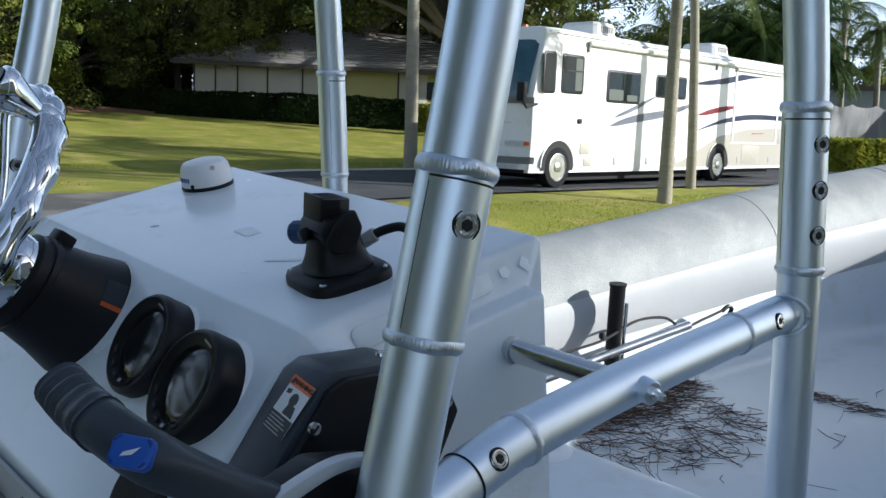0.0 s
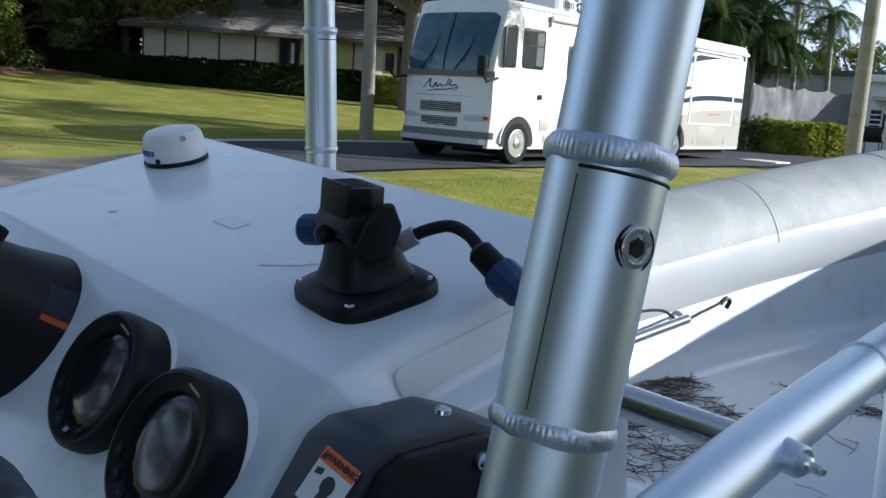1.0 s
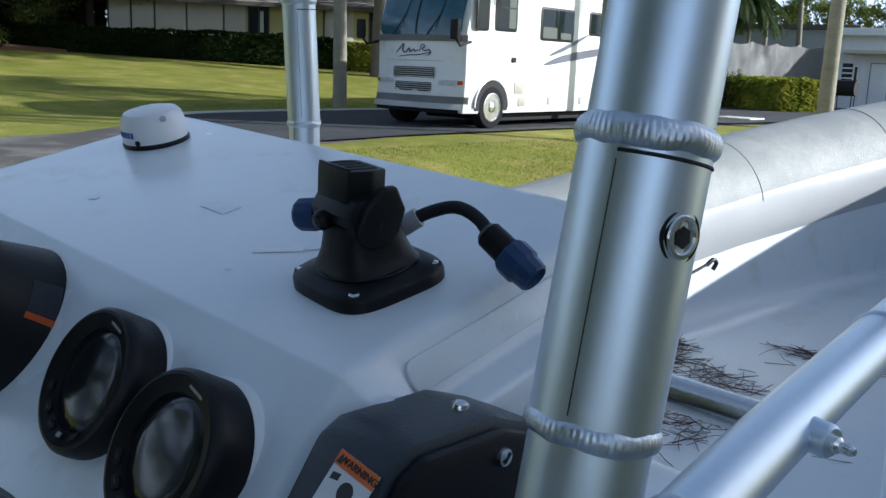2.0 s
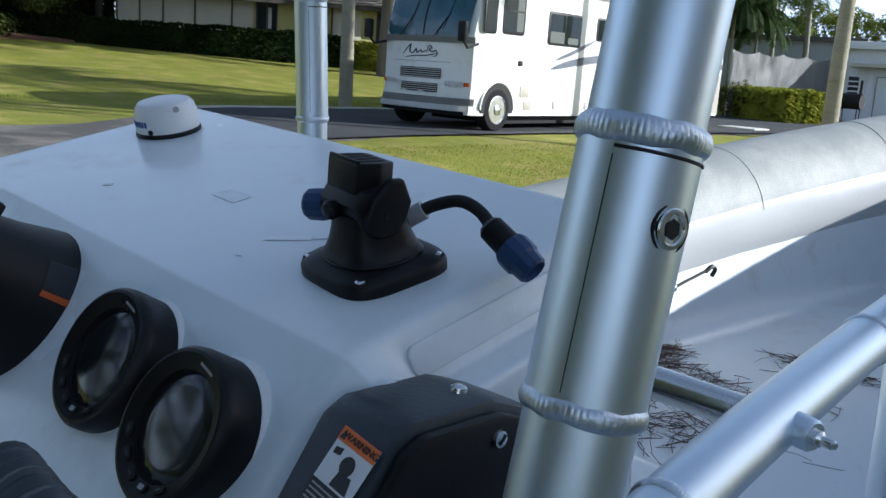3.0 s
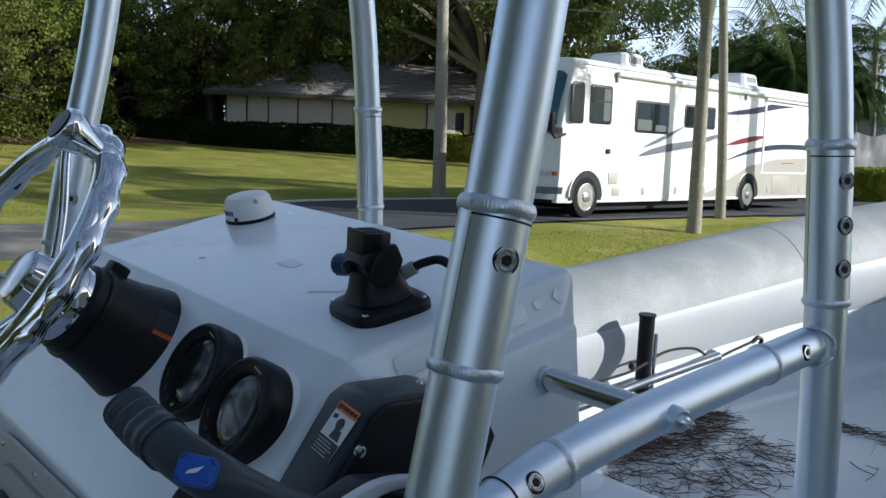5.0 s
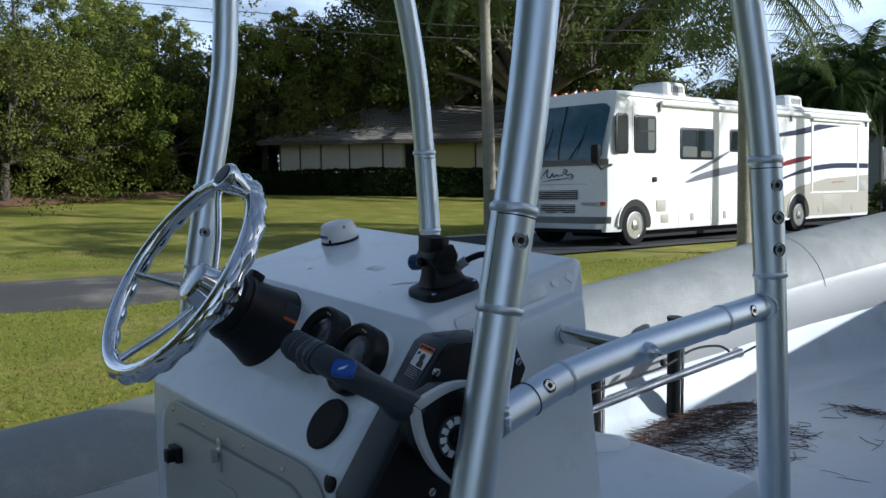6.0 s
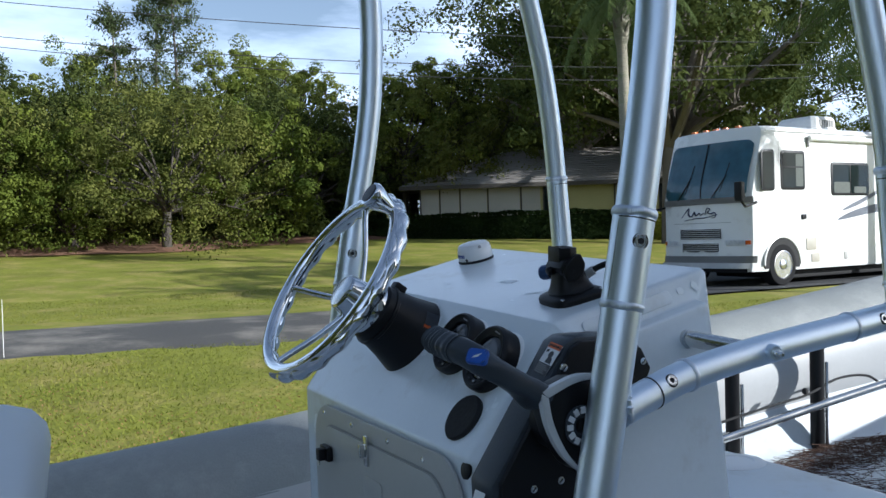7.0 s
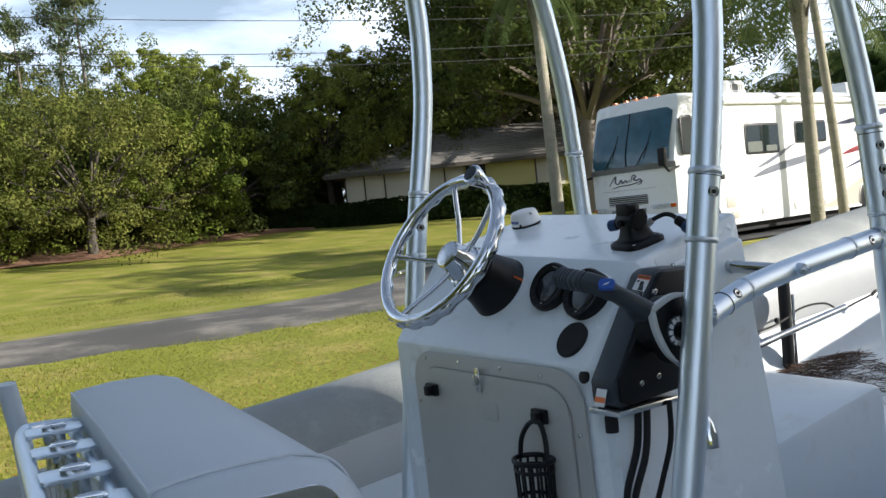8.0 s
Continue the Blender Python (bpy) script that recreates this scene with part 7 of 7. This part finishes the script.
# grass tufts where the lawn comes nearest
gv, gf = [], []
rg = random.Random(91)
for _ in range(130000):
    x, y = -1.9 - 7.3 * rg.random() ** 0.8, rg.uniform(-7.0, 17.0)
    if rg.random() < 0.25:
        x, y = rg.uniform(-13.5, -18.0), rg.uniform(-2, 16)
    if -17 < x < -9.0 and not (x < -13.2 and y < 5):
        continue
    z = ground_z(x, y) - 0.005
    hgt, wd, a = rg.uniform(0.014, 0.038), rg.uniform(0.004, 0.009), rg.uniform(0, 6.28)
    dx, dy = math.cos(a) * wd, math.sin(a) * wd
    n = len(gv)
    gv.extend([(x - dx, y - dy, z), (x + dx, y + dy, z), (x + rg.gauss(0, 0.02), y + rg.gauss(0, 0.02), z + hgt)])
    gf.append((n, n + 1, n + 2))
M["blade"] = leaf_mat("grass_blade", (0.145, 0.182, 0.027), (0.30, 0.29, 0.06), (0.38, 0.30, 0.11))
tagged(new("grass_tufts", mesh_from(gv, gf, "grass_tufts", M["blade"])), "loose tufts of green and dry grass on the lawn", "grass", kind="stuff")
fv, ff = [], []
for _ in range(15000):
    x, y = -1.9 - 5.5 * rg.random() ** 2.2, rg.uniform(-4.0, 3.0)
    if noise.noise((x * 0.45, y * 0.45, 8)) < -0.05 or x < -8.4:
        continue
    add_leaf(fv, ff, (x, y, ground_z(x, y) + 0.03), rg.uniform(0.007, 0.016), rg)
M["dead"] = leaf_mat("fallen_leaf", (0.27, 0.16, 0.07), (0.42, 0.29, 0.12))
tagged(new("fallen_leaves", mesh_from(fv, ff, "fallen_leaves", M["dead"])), "dry brown fallen leaves scattered on the lawn", "leaves", kind="stuff")

# hedge, tarp fence and shed beyond the motorhome
leaf_mass("shrub", "rounded shrub with yellow and orange tips before the fence", (-1.15, -1.3, -0.3), (1.15, 2.2, 1.15), Matrix.Translation((*at(-24.3, 35.5), 0.66)) @ Matrix.Rotation(radians(66), 4, 'Z'), 3600, M["leaf_yellow"], 0.10, 73, cat="shrub")
again(dark, *at(-27.0, 36), yaw=45, s=0.2, label="dark shrub behind the motorhome")
fa_, fb_ = at(-27.5, 36), at(-21.2, 42.5)
fence = thing("tarp_fence", "fence covered with wrinkled grey tarpaulin", "fence", loc=(*fa_, 0.66))
bm = bmesh.new()
rows = []
for i in range(61):
    u = i / 60
    x, y = fa_[0] + (fb_[0] - fa_[0]) * u, fa_[1] + (fb_[1] - fa_[1]) * u
    row = []
    for j in range(13):
        v = j / 12
        w = 0.10 * noise.noise((u * 22, v * 3.0, 4)) + 0.05 * noise.noise((u * 50, v * 7, 9))
        sag = 0.10 * abs(math.sin(u * math.pi * 5)) * v
        row.append(bm.verts.new((x + w, y - w * 0.3, 0.5 + 2.6 * v - sag)))
    rows.append(row)
for r, q in zip(rows, rows[1:]):
    for j in range(12):
        bm.faces.new((r[j], q[j], q[j + 1], r[j + 1]))
bmesh.ops.solidify(bm, geom=list(bm.faces), thickness=0.02)
part("tarpaulin", bm, M["tarp"], fence)
for i in range(6):
    u = i / 5
    part("post", sweep([(fa_[0] + (fb_[0] - fa_[0]) * u - 0.1, fa_[1] + (fb_[1] - fa_[1]) * u + 0.1, 0.3), (fa_[0] + (fb_[0] - fa_[0]) * u - 0.1, fa_[1] + (fb_[1] - fa_[1]) * u + 0.1, 3.12)], 0.04, 8), M["gal"], fence)

shed = thing("shed", "white metal shed with brown roller door and low roof", "shed", loc=(*at(-18, 44), 0.6))
SA = Vector((*at(-21.4, 42.0), 0))
SB = Vector((*at(-9.0, 41.0), 0))
sd = (SB - SA).normalized()
sn = Vector((-sd.y, sd.x, 0))
SHM = Matrix(((sd.x, sn.x, 0, SA.x), (sd.y, sn.y, 0, SA.y), (0, 0, 1, 0.6), (0, 0, 0, 1)))
SL = (SB - SA).length
part("wall", box((0, 0, -0.3), (SL, 6, 3.0), 0, SHM), M["shed_white"], shed, smooth=False)
part("roof", box((-0.2, -0.5, 3.0), (SL + 0.2, 6.3, 3.3), 0.02, SHM), M["shed_white"], shed, "white flat roof edge")
for k in range(22):
    part("siding_rib", box((0.12 + k * 0.42, -0.025, -0.2), (0.17 + k * 0.42, 0.0, 2.98), 0, SHM), M["shed_white"], shed, smooth=False)
part("doorway", box((2.5, -0.03, -0.2), (5.3, 0.02, 2.0), 0, SHM), M["dirt"], shed, "brown roller door")
part("door_canopy", box((0.4, -0.9, 2.28), (6.0, 0.0, 2.42), 0.01, SHM), M["shutter"], shed)
part("side_door", box((1.35, -0.04, -0.1), (2.0, 0.0, 1.9), 0.01, SHM), M["shed_white"], shed, "white side door")
part("door_gap", box((1.30, -0.028, -0.1), (2.05, -0.002, 1.95), 0, SHM), M["bumper"], shed)
wn_ = part("window", box((0.25, -0.04, 1.0), (0.65, 0.0, 1.9), 0.01, SHM), M["rv_glass"], shed, "small louvred window")
for k in range(4):
    part("louvre", box((0.25, -0.06, 1.08 + 0.2 * k), (0.65, -0.04, 1.14 + 0.2 * k), 0, SHM), M["shed_white"], wn_)
barn = thing("workshop", "long blue-grey workshop with dark roof edge behind the fence", "workshop", loc=(*at(-25, 52), 0.6))
b1, b2 = Vector((*at(-33.0, 52), 0)), Vector((*at(-20.6, 50), 0))
bd = (b2 - b1).normalized()
bn = Vector((-bd.y, bd.x, 0))
BMX = Matrix(((bd.x, bn.x, 0, b1.x), (bd.y, bn.y, 0, b1.y), (0, 0, 1, 0.6), (0, 0, 0, 1)))
part("wall", box((0, 0, -0.3), ((b2 - b1).length, 7, 3.6), 0, BMX), M["shed_grey"], barn, smooth=False)
part("roof", box((-0.3, -0.4, 3.6), ((b2 - b1).length + 0.3, 7.4, 3.85), 0.02, BMX), M["trim_dark"], barn)
again(oak, *at(-50.5, 54), yaw=290, s=1.05, label="large dark live oak behind the house")
for az, d, yw, s in ((-36, 62, 10, 1.2), (-30.5, 66, 70, 1.25), (-26, 68, 140, 1.15), (-22, 66, 210, 1.1), (-18, 62, 280, 1.05), (-14, 64, 330, 1.1), (-9, 60, 30, 1.1)):
    again(bright if int(d) % 4 else dark, *at(az, d), yaw=yw, s=s, label="green tree behind the workshop")
for az, d, yw, s_ in ((-32.9, 56, 15, 1.18), (-30.2, 57, 95, 1.12), (-34.9, 60, 215, 0.95)):
    again(dark, *at(az, d), yaw=yw, s=s_, label="dark green tree behind the motorhome")
# smoker grill beside the shed
gr = thing("barrel_grill", "black barrel grill on legs beside the shed", "grill", loc=(*at(-20.9, 36.5), 0.66))
gx, gy = at(-20.9, 36.5)
part("barrel", sweep([(gx - 0.4, gy, 1.55), (gx + 0.4, gy, 1.55)], 0.28, 16), M["rubber"], gr)
part("chimney", sweep([(gx + 0.3, gy, 1.8), (gx + 0.3, gy, 2.3)], 0.05, 10), M["rubber"], gr)
for sx in (-0.3, 0.3):
    for sy in (-0.18, 0.18):
        part("leg", sweep([(gx + sx, gy + sy, 0.64), (gx + sx, gy + sy * 0.7, 1.4)], 0.02, 6), M["rubber"], gr)

# marker pole at the drive's edge
px_, py_ = at(-88.75, 10.75)
solo("marker_pole", sweep([(px_, py_, ground_z(px_, py_) - 0.1), (px_, py_, ground_z(px_, py_) + 0.62)], 0.0035, 8), M["white_p"], "thin white marker stake beside the drive", "stake")

# power lines between poles out of view
lines = thing("power_lines", "sagging black power lines over the lawn", "power lines", loc=(-28, 10, 9))
for z0, fall, sag in ((10.0, 5.55, 2.9), (9.14, 6.4, 4.2), (8.95, 6.9, 4.5)):
    a, b = Vector((*at(-104, 33), 0)), Vector((*at(-30, 33), 0))
    pts = []
    for k in range(31):
        u = k / 30
        p = a.lerp(b, u)
        p.z = z0 - fall * u + sag * u * u
        pts.append(p)
    part("cable", sweep(pts, 0.012, 5), M["wire"], lines)

# an unseen house-sized block, added on the sunny side to shade the helm
hx, hy = math.sin(_az), math.cos(_az)
cx, cy = hx * 9.0 - hy * 0.78, hy * 9.0 + hx * 0.78
nb = thing("neighbour_house", "unseen plain block added to shade the boat", "house", loc=(cx + 5, cy - 6, 0))
NBM = Matrix(((hy, hx, 0, cx), (-hx, hy, 0, cy), (0, 0, 1, 0), (0, 0, 0, 1)))
part("wall", box((0, 0, -0.5), (18, 8, 6.4), 0, NBM), M["soil_wall"], nb, smooth=False)
part("roof", box((-0.15, -0.3, 6.4), (18.3, 8.3, 6.6), 0.02, NBM), M["roof"], nb, smooth=False)
